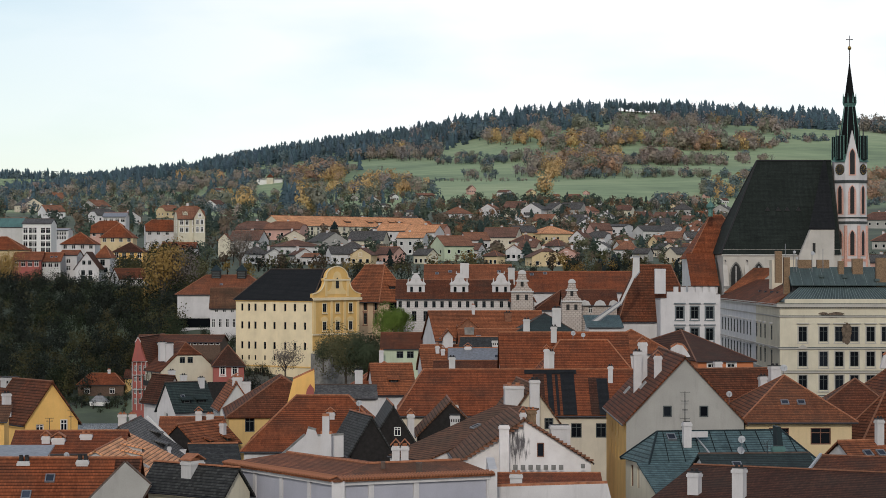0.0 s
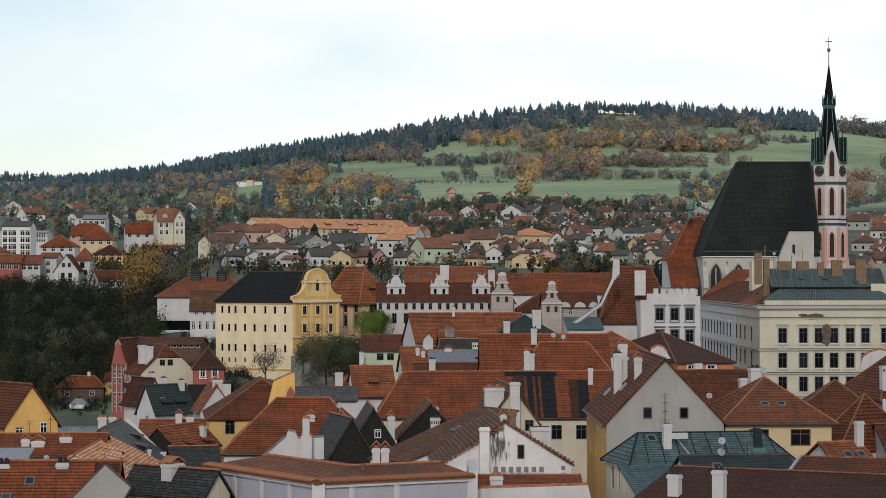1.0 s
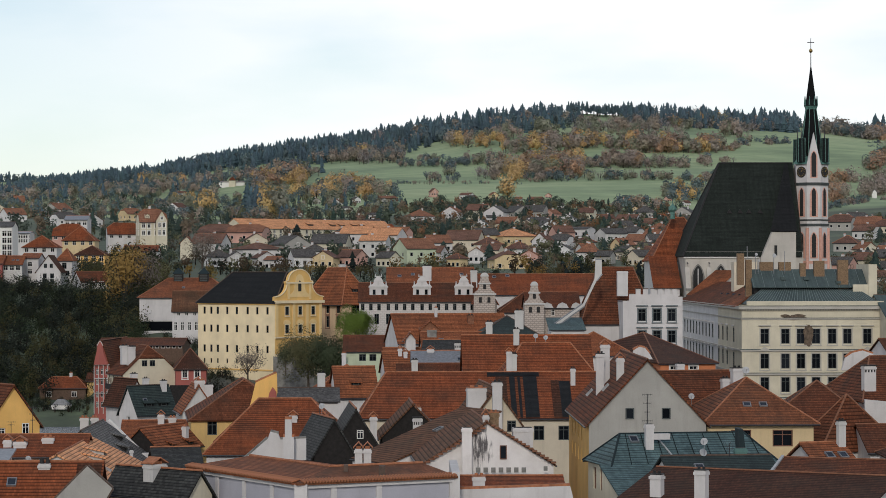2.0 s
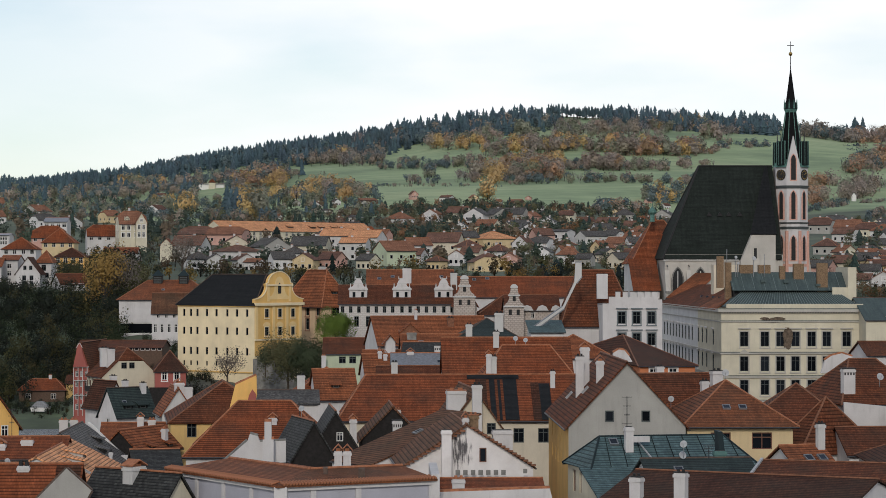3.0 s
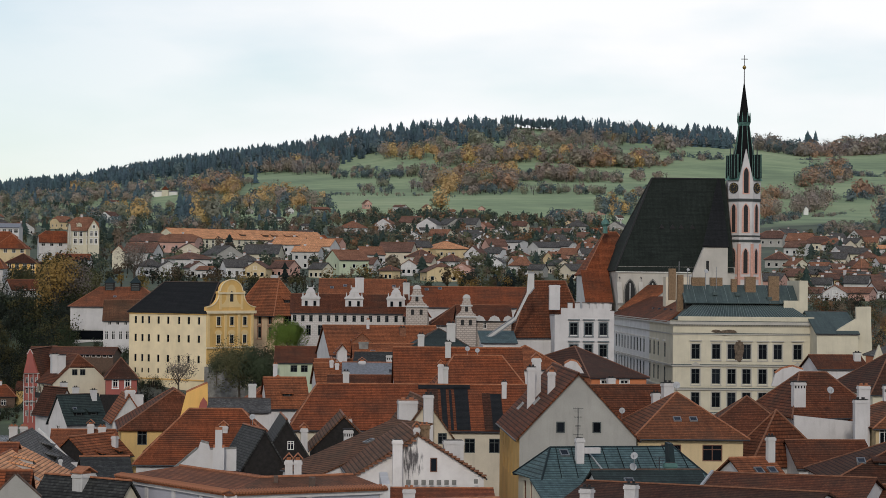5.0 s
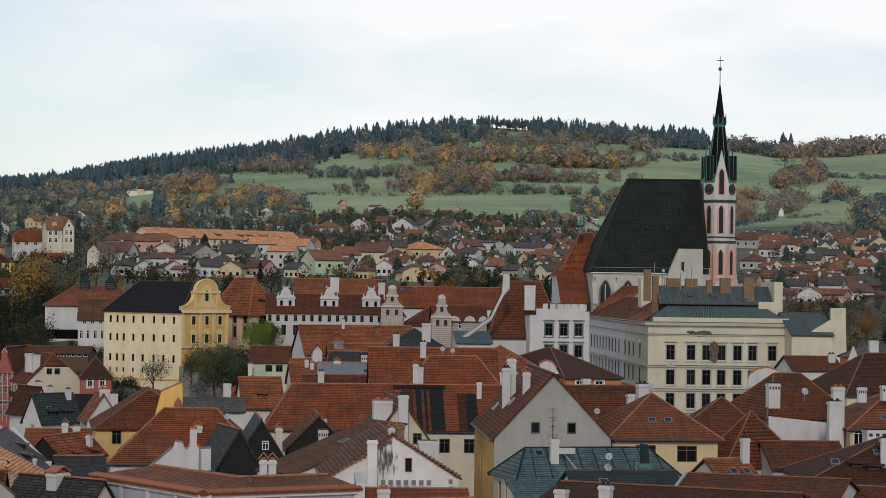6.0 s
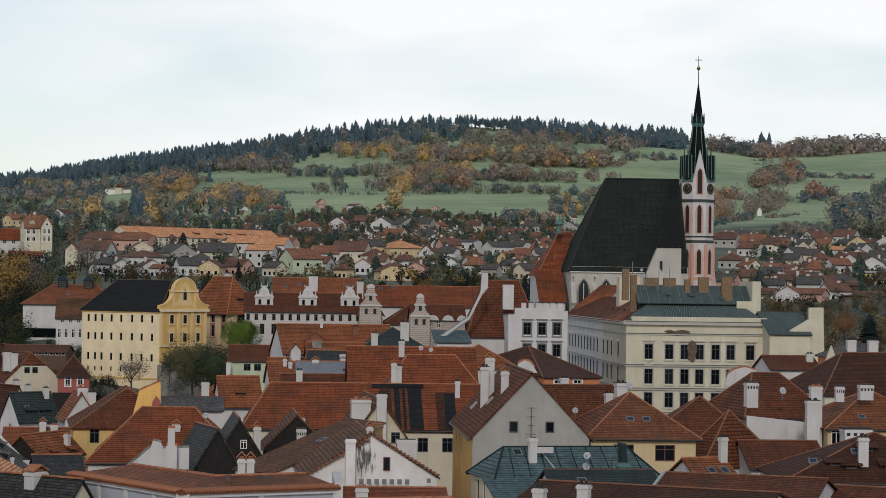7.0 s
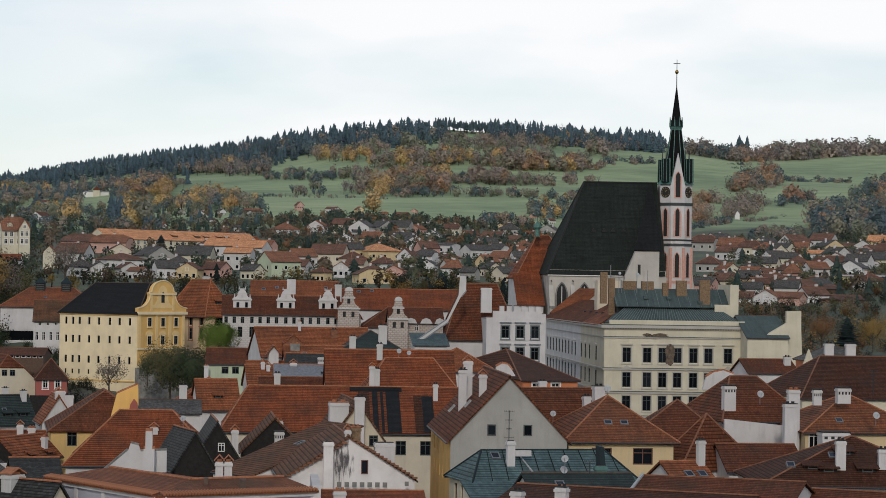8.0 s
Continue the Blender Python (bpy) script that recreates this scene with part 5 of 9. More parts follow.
    for x, y, w2, z0, z1 in ((0.9, 8.4, 1.1, rz - 2.6, rz + 2.6), (2.3, 9.0, 1.0, rz - 4.5, rz + 1.6), (5.6, 11.2, 2.2, rz - 1, rz + 1.2), (8.6, 11.2, 2.0, rz - 1, rz + 1.2), (11.3, 9.4, 0.9, rz - 2, rz + 1.0), (14.0, 9.4, 1.7, rz - 2.5, rz + 1.4), (17.5, 7.0, 1.7, rz - 3.2, rz + 1.5)):
        part("chimney", box(x - w2 / 2, y - 0.6, z0, x + w2 / 2, y + 0.6, z1), "brick", top)
    for x, z, r in ((2.2, rz + 3.8, 0.0), (3.6, rz + 2.4, 0.26), (6.6, rz + 2.2, 0.36), (4.0, rz + 1.4, 0.22), (8.4, rz + 3.0, 0.0)):
        mast = part("antenna_mast", tube((x, 9.6, rz - 1), (x, 9.6, z), 0.06, None, 5), "metal", top)
        if r:
            dish = bmesh.new()
            lathe_in(dish, [(0.05, 0.0), (r * 0.6, 0.06), (r, 0.22), (r * 0.96, 0.25)], 12)
            part("dish", dish, "dull_steel", mast, at=pose(x, 9.3, z, 75, 0, 12))
    # the long side wing under clay tiles
    rb = bmesh.new()
    uvl = rb.loops.layers.uv.new("UVMap")
    slab_in(rb, uvl, [(-0.6, L, eave + 0.2), (-0.6, 26, eave + 0.2), (7, 26, eave + 4.3), (7, L, eave + 3.9)], 0.2)
    part("wing_roof", rb, "brown_t", top, "weathered brown tiled wing roof")
    rb = bmesh.new()
    uvl = rb.loops.layers.uv.new("UVMap")
    slab_in(rb, uvl, [(-0.6, 26, eave + 0.25), (-0.6, 3.5, eave + 0.25), (5.4, 13, eave + 3.6), (6.4, 26, eave + 3.9)], 0.2)
    part("wing_roof", rb, "orange_t", top, "orange tiled wing roof")
    for y in (22, 30, 38, 46):
        part("roof_window", box(2.4, y - 0.4, eave + 1.75, 2.9, y + 0.4, eave + 2.15), "skyglass", top)
    # fallen plaster
    rng = random.Random(8)
    for cx, cz, rx, rz_ in ((10.75, 16.2, 1.0, 1.2), (10.7, 14.9, 0.75, 1.5), (8.0, 18.25, 2.3, 0.28), (9.0, 18.6, 1.5, 0.4), (7.0, 18.7, 0.8, 0.25)):
        rim = [(cx + rx * math.cos(radians(20 * k)) * rng.uniform(0.72, 1.1), cz + rz_ * math.sin(radians(20 * k)) * rng.uniform(0.72, 1.1)) for k in range(18)]
        part("bare_patch", prism(rim, -0.068 - rng.uniform(0, 0.02), -0.004), "damp", top, "dark damp patch of fallen plaster")
    part("downpipe", tube((W + 0.1, -0.25, 0), (W + 0.1, -0.25, eave), 0.1, None, 6), "iron", top)


def crenel_house():
    top = thing("renaissance_house", "white renaissance house with a crenellated parapet", "house", pose(34.2, 395, 6))
    W, L, H = 9.4, 14.0, 19.0
    bm = bmesh.new()
    walled(bm, W, L, -4, H, {"f": [(c * W, z, 1.2, 1.9) for c in (0.32, 0.57, 0.82) for z in (17.0, 13.6)]})
    bmesh.ops.remove_doubles(bm, verts=bm.verts, dist=0.002)
    part("wall", bm, "white", top)
    part("parapet", box(2.05, -0.02, H, W - 0.6, 0.5, H + 1.25), "white", top)
    part("roof", box(0.02, 0.5, H - 0.2, W - 0.02, L - 0.02, H + 0.2), "sheet", top)
    for x0, x1, h in ((0.0, 1.0, 0.25), (1.0, 2.05, 1.3), (W - 0.6, W, 0.9)):
        part("parapet", box(x0, -0.02, H, x1, 0.5, H + h), "white", top)
        part("merlon_cap", box(x0 - 0.05, -0.08, H + h, x1 - 0.3, 0.56, H + h + 0.12), "ridge_d", top)
    for i in range(6):
        x = 2.05 + i * 1.15
        m = part("merlon", prism([(x, H + 1.25), (x + 0.75, H + 1.25), (x + 0.75, H + 2.1), (x, H + 2.1)], -0.02, 0.5), "white", top)
        part("merlon_cap", box(x - 0.05, -0.08, H + 2.1, x + 0.8, 0.56, H + 2.22), "ridge_d", m)
    for c in (0.32, 0.57, 0.82):
        for z in (17.0, 13.6):
            fr, pa = window_meshes(1.2, 1.9, "frame_d", "cross")
            o = part("window", fr, "", top, at=pose(c * W, 0.12, z))
            part("pane", pa, "", o)
            part("trim", trim_mesh(1.2, 1.9, "slate_blue", "hood"), "", o, at=pose(0, -0.125, 0))


def gable_dormer(label, x, y, z, w, h):
    """A white renaissance dormer with a little scrolled gable."""
    top = thing("roof_gable", label, "dormer", pose(x, y, z), "white gables on the school roof")
    part("body", box(-w / 2, 0, -0.2, w / 2, 5, h * 0.45), "white", top)
    part("cornice", box(-w / 2 - 0.15, -0.2, h * 0.43, w / 2 + 0.15, -0.003, h * 0.52), "pale", top)
    part("gable", prism([(q[0], q[1] + h * 0.5) for q in scroll_gable(w, h * 0.5)], -0.12, 0.5), "white", top)
    part("finial", box(-w * 0.13, -0.1, h * 0.98, w * 0.13, 0.3, h * 1.06), "pale", top)
    for s in (-1, 1):
        part("obelisk", tube((s * w * 0.43, 0.1, h * 0.52), (s * w * 0.43, 0.1, h * 0.78), 0.16, 0.05, 6), "pale", top)
        part("obelisk", tube((s * w * 0.17, 0.1, h * 1.0), (s * w * 0.17, 0.1, h * 1.16), 0.11, 0.04, 6), "pale", top)
    part("moulding", box(-w * 0.27, -0.18, h * 0.76, w * 0.27, -0.121, h * 0.80), "pale", top)
    part("niche", prism(lancet(0.34, 0.7), -0.15, -0.122), "pale", top, at=pose(0, 0, h * 0.55))
    for s in (-0.24, 0.24):
        fr, pa = window_meshes(0.5, 0.9, "frame_d", "slit")
        o = part("window", fr, "", top, at=pose(s * w, -0.06, h * 0.2))
        part("pane", pa, "", o)
    rb = bmesh.new()
    uvl = rb.loops.layers.uv.new("UVMap")
    for s in (-1, 1):
        q = [(s * w * 0.5, 0.3, h * 0.48), (s * w * 0.5, 6, h * 0.48), (0, 6, h * 0.85), (0, 0.3, h * 0.85)]
        slab_in(rb, uvl, q if s > 0 else q[::-1], 0.08)
    part("roof", rb, "brown_t", top)


def sgraffito_gable(x, y, z, w, h):
    top = thing("scroll_gable", "scrolled gable with scratched plaster bands", "gable", pose(x, y, z), "scrolled gables of the school")
    part("wall", box(-w / 2, 0, -6, w / 2, 0.8, h * 0.4), "sgraffito", top)
    for zz, ww in ((0.4, 1.08), (0.72, 0.6)):
        part("cornice", box(-w * ww / 2, -0.25, h * zz - 0.12, w * ww / 2, 0.8, h * zz + 0.12), "pale", top)
    part("gable", prism([(q[0] * 0.92, q[1] + h * 0.4) for q in scroll_gable(w, h * 0.6)], -0.08, 0.7), "sgraffito", top)
    part("shell_head", prism(arc(0, h * 0.93, w * 0.2, h * 0.12, 0, 180, 8), -0.16, 0.6), "pale", top)
    for s, zz in ((-0.2, 0.15), (0.2, 0.15), (0, 0.55)):
        part("slit_window", box(s * w - 0.25, -0.12, h * zz, s * w + 0.25, -0.082, h * zz + 0.9), "soot", top)


def courtyard_range():
    """Long blue-grey range in two straight lengths, white pilasters, a shallow tiled roof."""
    pts = [(-16.25, 190.6), (-7.35, 175.3), (3.55, 181.0)]
    top = thing("range_building", "blue grey range with white pilasters and shallow tiled roof", "house", pose(0, 0, 0))
    e, r, deep = 15.25, 15.85, 5.0
    for k, ((x0, y0), (x1, y1)) in enumerate(zip(pts, pts[1:])):
        a, b = Vector((x0, y0, 0)), Vector((x1, y1, 0))
        d = (b - a)
        ln = d.length
        ang = math.degrees(math.atan2(d.y, d.x))
        m = pose(x0, y0, 0, 0, 0, ang)
        part("wall", box(0, 0, -2, ln, 0.5, e), "lilac", top, at=m)
        n = 3 if k == 0 else 2
        stops = [ln * i / (n + (k == 0)) for i in range(n + 1)] if k == 0 else [0.15, 2.35, 5.9, ln - 0.5]
        for s in stops:
            part("pilaster", box(s, -0.12, -2, s + 0.42, -0.004, e - 0.35), "white", top, at=m)
        part("cornice", box(-0.1, -0.22, e - 0.42, ln + 0.1, -0.003, e - 0.05), "white", top, at=m)
        for i in range(int(ln / 0.24)):
            part("eaves_tile", CACHE.setdefault("eaves", mesh_from("eaves_tile", tube((0, -0.55, 0.06), (0, 0.1, 0.22), 0.10, 0.09, 6), "ridge")), "", top, at=m @ pose(i * 0.24 + 0.1, 0, e))
    # one roof over both lengths, folded at the bend
    flat = [Vector((px, py, 0)) for px, py in pts]
    n0, n1 = [Vector((-(q - p).y, (q - p).x, 0)).normalized() for p, q in zip(flat, flat[1:])]
    nm = (n0 + n1) / (1 + n0.dot(n1))
    off = lambda d, z: [p + n * d + Vector((0, 0, z)) for p, n in zip(flat, (n0, nm, n1))]
    E, R, B = off(-0.45, e), off(deep, r), off(deep * 2, e)
    for k, mat in enumerate(("orange_t", "worn_t")):
        rb = bmesh.new()
        uvl = rb.loops.layers.uv.new("UVMap")
        slab_in(rb, uvl, [E[k], E[k + 1], R[k + 1], R[k]], 0.15)
        slab_in(rb, uvl, [R[k], R[k + 1], B[k + 1], B[k]], 0.15)
        part("roof", rb, mat, top)
    rb = bmesh.new()
    for k in range(2):
        tube_in(rb, R[k], R[k + 1], 0.14, None, 6)
    part("ridge_cap", rb, "ridge", top)
    for x, y, s2 in ((-1.7, 179.6, 0.22), (-4.3, 180.5, 0.15)):
        part("roof_vent", box(x - s2, y - 0.4, 15.3, x + s2, y + 0.4, 16.1), "ridge_d", top)
    part("corner_post", box(-7.75, 175.0, -2, -6.85, 175.7, e - 0.1), "white", top)
    part("end_wall", box(3.3, 180.7, -2, 3.9, 192, e + 0.3), "white", top)
    chimney(top, -3.45, 184.0, 14, 17.0, 0.55, 0.55, "white", "gable")
    chimney(top, -2.8, 184.0, 14, 17.0, 0.55, 0.55, "white", "gable")


def firewall(label, y, outline, thick, mat, coping=None):
    """A free gable wall at distance y, its outline in x and z."""
    x0, z0 = outline[0]
    top = thing("firewall", label, "wall", pose(x0, y, z0))
    pts = [(x - x0, z - z0) for x, z in outline]
    part("wall", prism(pts, 0, thick), mat, top)
    if coping:
        n = len(pts)
        for (xa, za), (xb, zb) in zip(pts, pts[1:]):
            if (za > 1.0 or zb > 1.0) and abs(zb - za) < 1.9 * abs(xb - xa):
                part("coping", tube((xa, thick / 2, za), (xb, thick / 2, zb), thick * 0.42, None, 4), coping, top)
    return top


def verge_steps(label, y, a, b, n, mat):
    """Stepped cover tiles down a gable's edge, from a to b in x and z."""
    top = thing("verge", label, "verge", pose(a[0], y, a[1]))
    for i in range(n):
        t = i / n
        x, z = (b[0] - a[0]) * t, (b[1] - a[1]) * t
        part("verge_tile", box(x - 0.04, -0.08, z - 0.05, x + (b[0] - a[0]) / n + 0.06, 0.45, z + 0.08), mat, top)


def antenna(x, y, z, h, bars):
    """A roof aerial: mast, cross arms and rods."""
    top = thing("aerial", "thin grey metal television aerial on a roof", "aerial", pose(x, y, z), "roof aerials")
    part("mast", tube((0, 0, 0), (0, 0, h), 0.035, 0.03, 5), "iron", top)
    for i in range(bars):
        q = h * (0.98 - 0.2 * i)
        w = 0.42 - 0.1 * (i % 3)
        arm = part("arm", tube((-w, 0, q), (w, 0, q), 0.018, None, 4), "iron", top)
        for k in range(6):
            s = -w + 2 * w * k / 5
            part("rod", tube((s, -0.02, q - 0.08), (s, -0.02, q + 0.08), 0.012, None, 4), "iron", arm)


def sat_dish(x, y, z, r, yaw):
    top = thing("satellite_dish", "grey white satellite dish on a short bent pole", "dish", pose(x, y, z), "satellite dishes")
    part("pole", tube((0, 0, -0.9), (0, 0, 0.05), 0.03, None, 5), "metal", top)
    b = bmesh.new()
    lathe_in(b, [(0.04, 0.0), (r * 0.5, 0.03 + r * 0.06), (r * 0.85, r * 0.2), (r, r * 0.3), (r * 0.97, r * 0.33)], 14)
    d = part("bowl", b, "dull_steel", top, at=pose(0, -0.05, 0.1, 70, 0, yaw))
    part("feed_arm", tube((0, -r * 0.8, r * 0.25), (0, 0, r * 1.1), 0.02, None, 4), "metal", d)


def lantern(x, y, z, w):
    """A small louvred roof lantern with a pointed copper cap."""
    top = thing("roof_lantern", "dark louvred roof lantern with a pale copper cap", "lantern", pose(x, y, z), "roof lanterns")
    part("body", box(-w / 2, -w / 2, -1, w / 2, w / 2, w * 0.9), "wood", top)
    for i in range(4):
        part("louvre", box(-w * 0.4, -w / 2 - 0.06, w * (0.1 + 0.2 * i), w * 0.4, -w / 2 - 0.004, w * (0.2 + 0.2 * i)), "frame_d", top)
    b = bmesh.new()
    lathe_in(b, [(w * 0.85, w * 0.9), (w * 0.8, w * 1.0), (w * 0.05, w * 1.6)], 4)
    bmesh.ops.rotate(b, verts=b.verts, cent=(0, 0, 0), matrix=Matrix.Rotation(radians(45), 3, "Z"))
    part("cap", b, "teal", top)


def car(x, y, z, turn, mat, label):
    top = thing("car", label, "car", pose(x, y, z, 0, 0, turn))
    body = [(-2.1, 0.3), (2.1, 0.3), (2.15, 0.7), (1.9, 0.92), (1.0, 1.0), (0.45, 1.42), (-1.1, 1.46), (-1.75, 1.02), (-2.1, 0.95)]
    part("body", prism(body, -0.85, 0.85), mat, top)
    part("side_window", prism([(0.85, 1.0), (0.4, 1.36), (-1.05, 1.39), (-1.5, 1.03)], -0.87, -0.852), "glass", top)
    for s in (-1.3, 1.35):
        for t in (-0.86, 0.66):
            w = part("wheel", tube((s, t, 0.32), (s, t + 0.2, 0.32), 0.32, None, 14), "soot", top)
            part("rim", tube((s, t - 0.01, 0.32), (s, t + 0.21, 0.32), 0.19, None, 10), "metal", w)


museum()
church()
prelature()
crenel_house()
courtyard_range()

# ---- the town ----
# -- roofs under the castle, nearest first --
house("rust tiled house with low sooty chimneys", -35.59, 180, 0, 1, 13.33, 9, 12.59, 15.97, "u", "grey", "rust",
      chims=[(4.96, 4.11, 15.17, 15.87, 0.85, 0.68, "pale", "pots"), (9.27, 4.04, 15.26, 15.96, 0.85, 0.68, "pale", "pots")], lights=[(0, 0.53, 0.62), (0, 0.42, 0.33)], patches=[(0, 0.86, 0, 0.99, 0.97, "dark_t")])
firewall("grey rendered gable with dark edge tiles", 177.5, [(-25.31, 13.35), (-22.44, 16.27), (-20.68, 14.71), (-21.48, 13.35)], 0.4, "grey", "ridge_d")
house("low rust tiled house with small brick chimneys", -37.46, 218, 0, 2, 9.52, 9, 13.97, 15.49, "u", "white", "rust",
      chims=[(6.2, 2.79, 12.94, 15.44, 1, 0.8, "white", "clay"), (3.88, 1.87, 13.16, 15.16, 1.1, 0.88, "white", "gable"), (2.79, 1.9, 13.3, 15.3, 0.7, 0.56, "white", "gable")])
house("lean-to with a grey sheet metal roof", -38.92, 205, 2, 2, 6.24, 5, 12.46, 13.03, "su", "pale", "sheet")
house("yellow gabled house under a brown tiled roof", -43.22, 260, 0, 35, 6.03, 19.14, 14.09, 18.11, "v", "yellow", "brown_t",
      wins=[("f", [0.28], [13.33], 0.9, 0.9, "cross"), ("f", [0.73], [13.51], 0.8, 1.4, "cross")],
      chims=[(3.03, 10.09, 16.28, 18.28, 1.6, 1.28, "pale", "vents"), (-0.29, 3.86, 14.43, 16.93, 0.8, 0.64, "white", "soot")], frame_mat="frame_w")
house("house at the edge with a yellow front", -46.64, 240, 0, 0, 4.75, 2.5, 15.43, 16.53, "su", "yellow", "old_t")
house("white house under fresh orange tiles with shed dormers", -32.74, 205, 0, 0, 8.76, 22, 12.8, 15.01, "v", "white", "sunny_t", lights=[(0, 0.25, 0.3)], dormers=[(0, 0.38, 0.42, 1.7, 0.7, "s", "pale"), (0, 0.58, 0.5, 1.7, 0.7, "s", "pale")])
house("house with a steep grey slate roof and slit dormers", -34.93, 236, 0, 0, 9.02, 17, 11.69, 14.98, "v", "white", "slate",
      chims=[(8.8, 4, 12, 13, 0.3, 0.24, "white", "soot")], dormers=[(0, 0.45, 0.3, 1.9, 0.6, "s", "slate"), (0, 0.72, 0.5, 1.9, 0.6, "s", "slate")])
house("house with a black slate roof and pale gable", -15.97, 184, 0, 48, 2.51, 8.92, 13.57, 15.23, "v", "cream", "slate_d",
      chims=[(1.13, 4.73, 12.12, 15.62, 1.35, 1.08, "pale", "gable")])
house("small house with black slates", -20.74, 210, 0, 10, 3.78, 9, 13.14, 14.9, "u", "pale", "slate_d")
house("black boarded gable under muted orange tiles", -24.7, 252, 0, 66, 8.6, 4.2, 12.2, 14.2, "u", "wood", "orange_t",
      chims=[(6.5, 0.6, 12.6, 14.1, 0.6, 0.48, "white", "clay")], dormers=[(0, 0.35, 0.12, 1.1, 0.5, "s", "wood"), (0, 0.75, 0.14, 1.1, 0.5, "s", "wood")])
firewall("white wall under the orange eaves", 249, [(-26.21, 11.01), (-26.1, 12.02), (-23.07, 12.13), (-23.75, 11.01)], 0.5, "white")
house("low house with orange tiles and chimneys", -30.99, 275, 0, 3, 7.52, 8, 11.88, 13.37, "u", "white", "orange_t",
      chims=[(-4.08, 0.21, 12.04, 14.04, 0.9, 0.72, "white", "clay"), (-3.11, 2.17, 11.93, 13.93, 0.8, 0.64, "white", "clay"), (4.13, 2.79, 12.18, 14.18, 0.7, 0.56, "white", "gable"), (5.38, 2.72, 11.87, 13.87, 0.8, 0.64, "white", "clay")])
house("ochre house with a hipped brown roof", -22.33, 262, 0, 6, 11.5, 16, 14.56, 18.35, "hv", "ochre", "brown_t",
      wins=[("f", [0.19], [13.68], 1, 1.5, "cross")], dormers=[(2, 0.4, 0.4, 1.3, 0.8, "s", "pale")], frame_mat="frame_d")
house("broad house under rust tiles with a hipped end", -18.84, 238, 0, 1, 14.34, 17, 12.76, 17.41, "hu", "white", "rust",
      chims=[(8.05, 4.86, 13.06, 16.06, 0.8, 0.64, "white", "gable")], hip=4.6)
house("black boarded gable with dark shingles", -8.16, 224, 0, 14, 3.62, 9, 13.73, 16.72, "v", "wood", "slate_d")
house("steep black boarded attic with small window", -6.87, 228, 0, 4, 4.73, 12, 13.64, 17.43, "v", "wood", "slate_d",
      wins=[("f", [0.58], [15.18], 0.6, 0.8, "cross")],
      chims=[(4.02, 1.22, 14.28, 16.68, 0.62, 0.5, "white", "gable")])
# black boards stand in for the dark inside of an open loft
house("brown roofed attic over a dark loft", -2.23, 236, 0, 2, 5.85, 10, 14.45, 17.41, "v", "wood", "old_t",
      chims=[(3.26, -2.12, 12.12, 16.32, 0.85, 0.68, "white", "vents"), (3.46, 2.88, 15.84, 17.04, 0.6, 0.48, "white", "clay")])
house("old house with a stained limewashed fire gable", 1.19, 197, 0, 2.9, 10.44, 16, 14.75, 18.04, "v", "stained", "old_t",
      wins=[("f", [0.62], [15.75], 0.55, 1.1, "slit")],
      chims=[(3.55, -0.75, 13.1, 17.75, 0.75, 0.6, "stained", "none"), (5.2, 1.2, 17.0, 18.6, 0.45, 0.36, "white", "gable"), (5.9, 2.2, 17.3, 18.75, 0.8, 0.5, "brick", "clay"), (8.6, 6.2, 15.6, 17.3, 1.6, 1.1, "white", "none")], frame_mat="frame_b", over=0.2)
house("low wing under mossy old tiles beside the fire gable", -4.52, 214, 0, -64, 7.0, 10.4, 14.0, 18.0, "su", "stained", "old_t", lights=[(0, 0.55, 0.6)], over=0.15)
house("cream gabled house with a tall chimney", 5.74, 226, 0, 4, 4.75, 15, 16.12, 19.42, "v", "cream2", "old_t",
      wins=[("f", [0.28, 0.8], [16.02], 0.8, 1, "cross")],
      chims=[(2.42, -0.77, 14.01, 20.01, 0.85, 0.68, "white", "soot"), (0.71, 0.95, 15.93, 19.43, 1.7, 1.36, "white", "clay")], frame_mat="frame_d")
# the dark patches on this roof are replaced tiles
house("large cream house with a patched rust tiled roof", -4.71, 262, 0, 0, 28.64, 17, 14.68, 18.99, "hu", "cream2", "rust",
      wins=[("f", [0.65, 0.74], [13.09], 1.1, 1.5, "cross")],
      chims=[(22.56, 6, 16.57, 19.57, 0.5, 0.4, "white", "soot")], frame_mat="frame_d", hip=2.6, patches=[(0, 0.5, 0.03, 0.54, 0.9, "dark_t"), (0, 0.55, 0.02, 0.57, 0.92, "black_t"), (0, 0.58, 0.02, 0.59, 0.88, "black_t"), (0, 0.6, 0.02, 0.65, 0.93, "black_t"), (0, 0.73, 0.02, 0.77, 0.8, "black_t"), (0, 0.7, 0.02, 0.73, 0.82, "dark_t"), (0, 0.47, 0.9, 0.66, 0.99, "black_t")])
house("house with a tall grey gable and yellow side wall", 15.6, 214, 0, 0, 10.01, 25.92, 17, 22.35, "v", "grey", "brown_t",
      wins=[("f", [0.35, 0.66], [17.82], 0.75, 0.95, "slit"), ("l", [0.2, 0.35, 0.5, 0.65], [15.56, 13.63], 0.7, 1.3, "cross")],
      chims=[(2.51, 14, 18.78, 23.28, 0.8, 0.64, "white", "gable"), (3.29, 7, 18.8, 22.3, 0.65, 0.52, "white", "gable"), (1.89, 12, 18.53, 22.53, 0.7, 0.56, "white", "soot")], lights=[(1, 0.3, 0.35), (1, 0.42, 0.55), (1, 0.62, 0.5)], side="l", side_mat="yellow", frame_mat="frame_d")
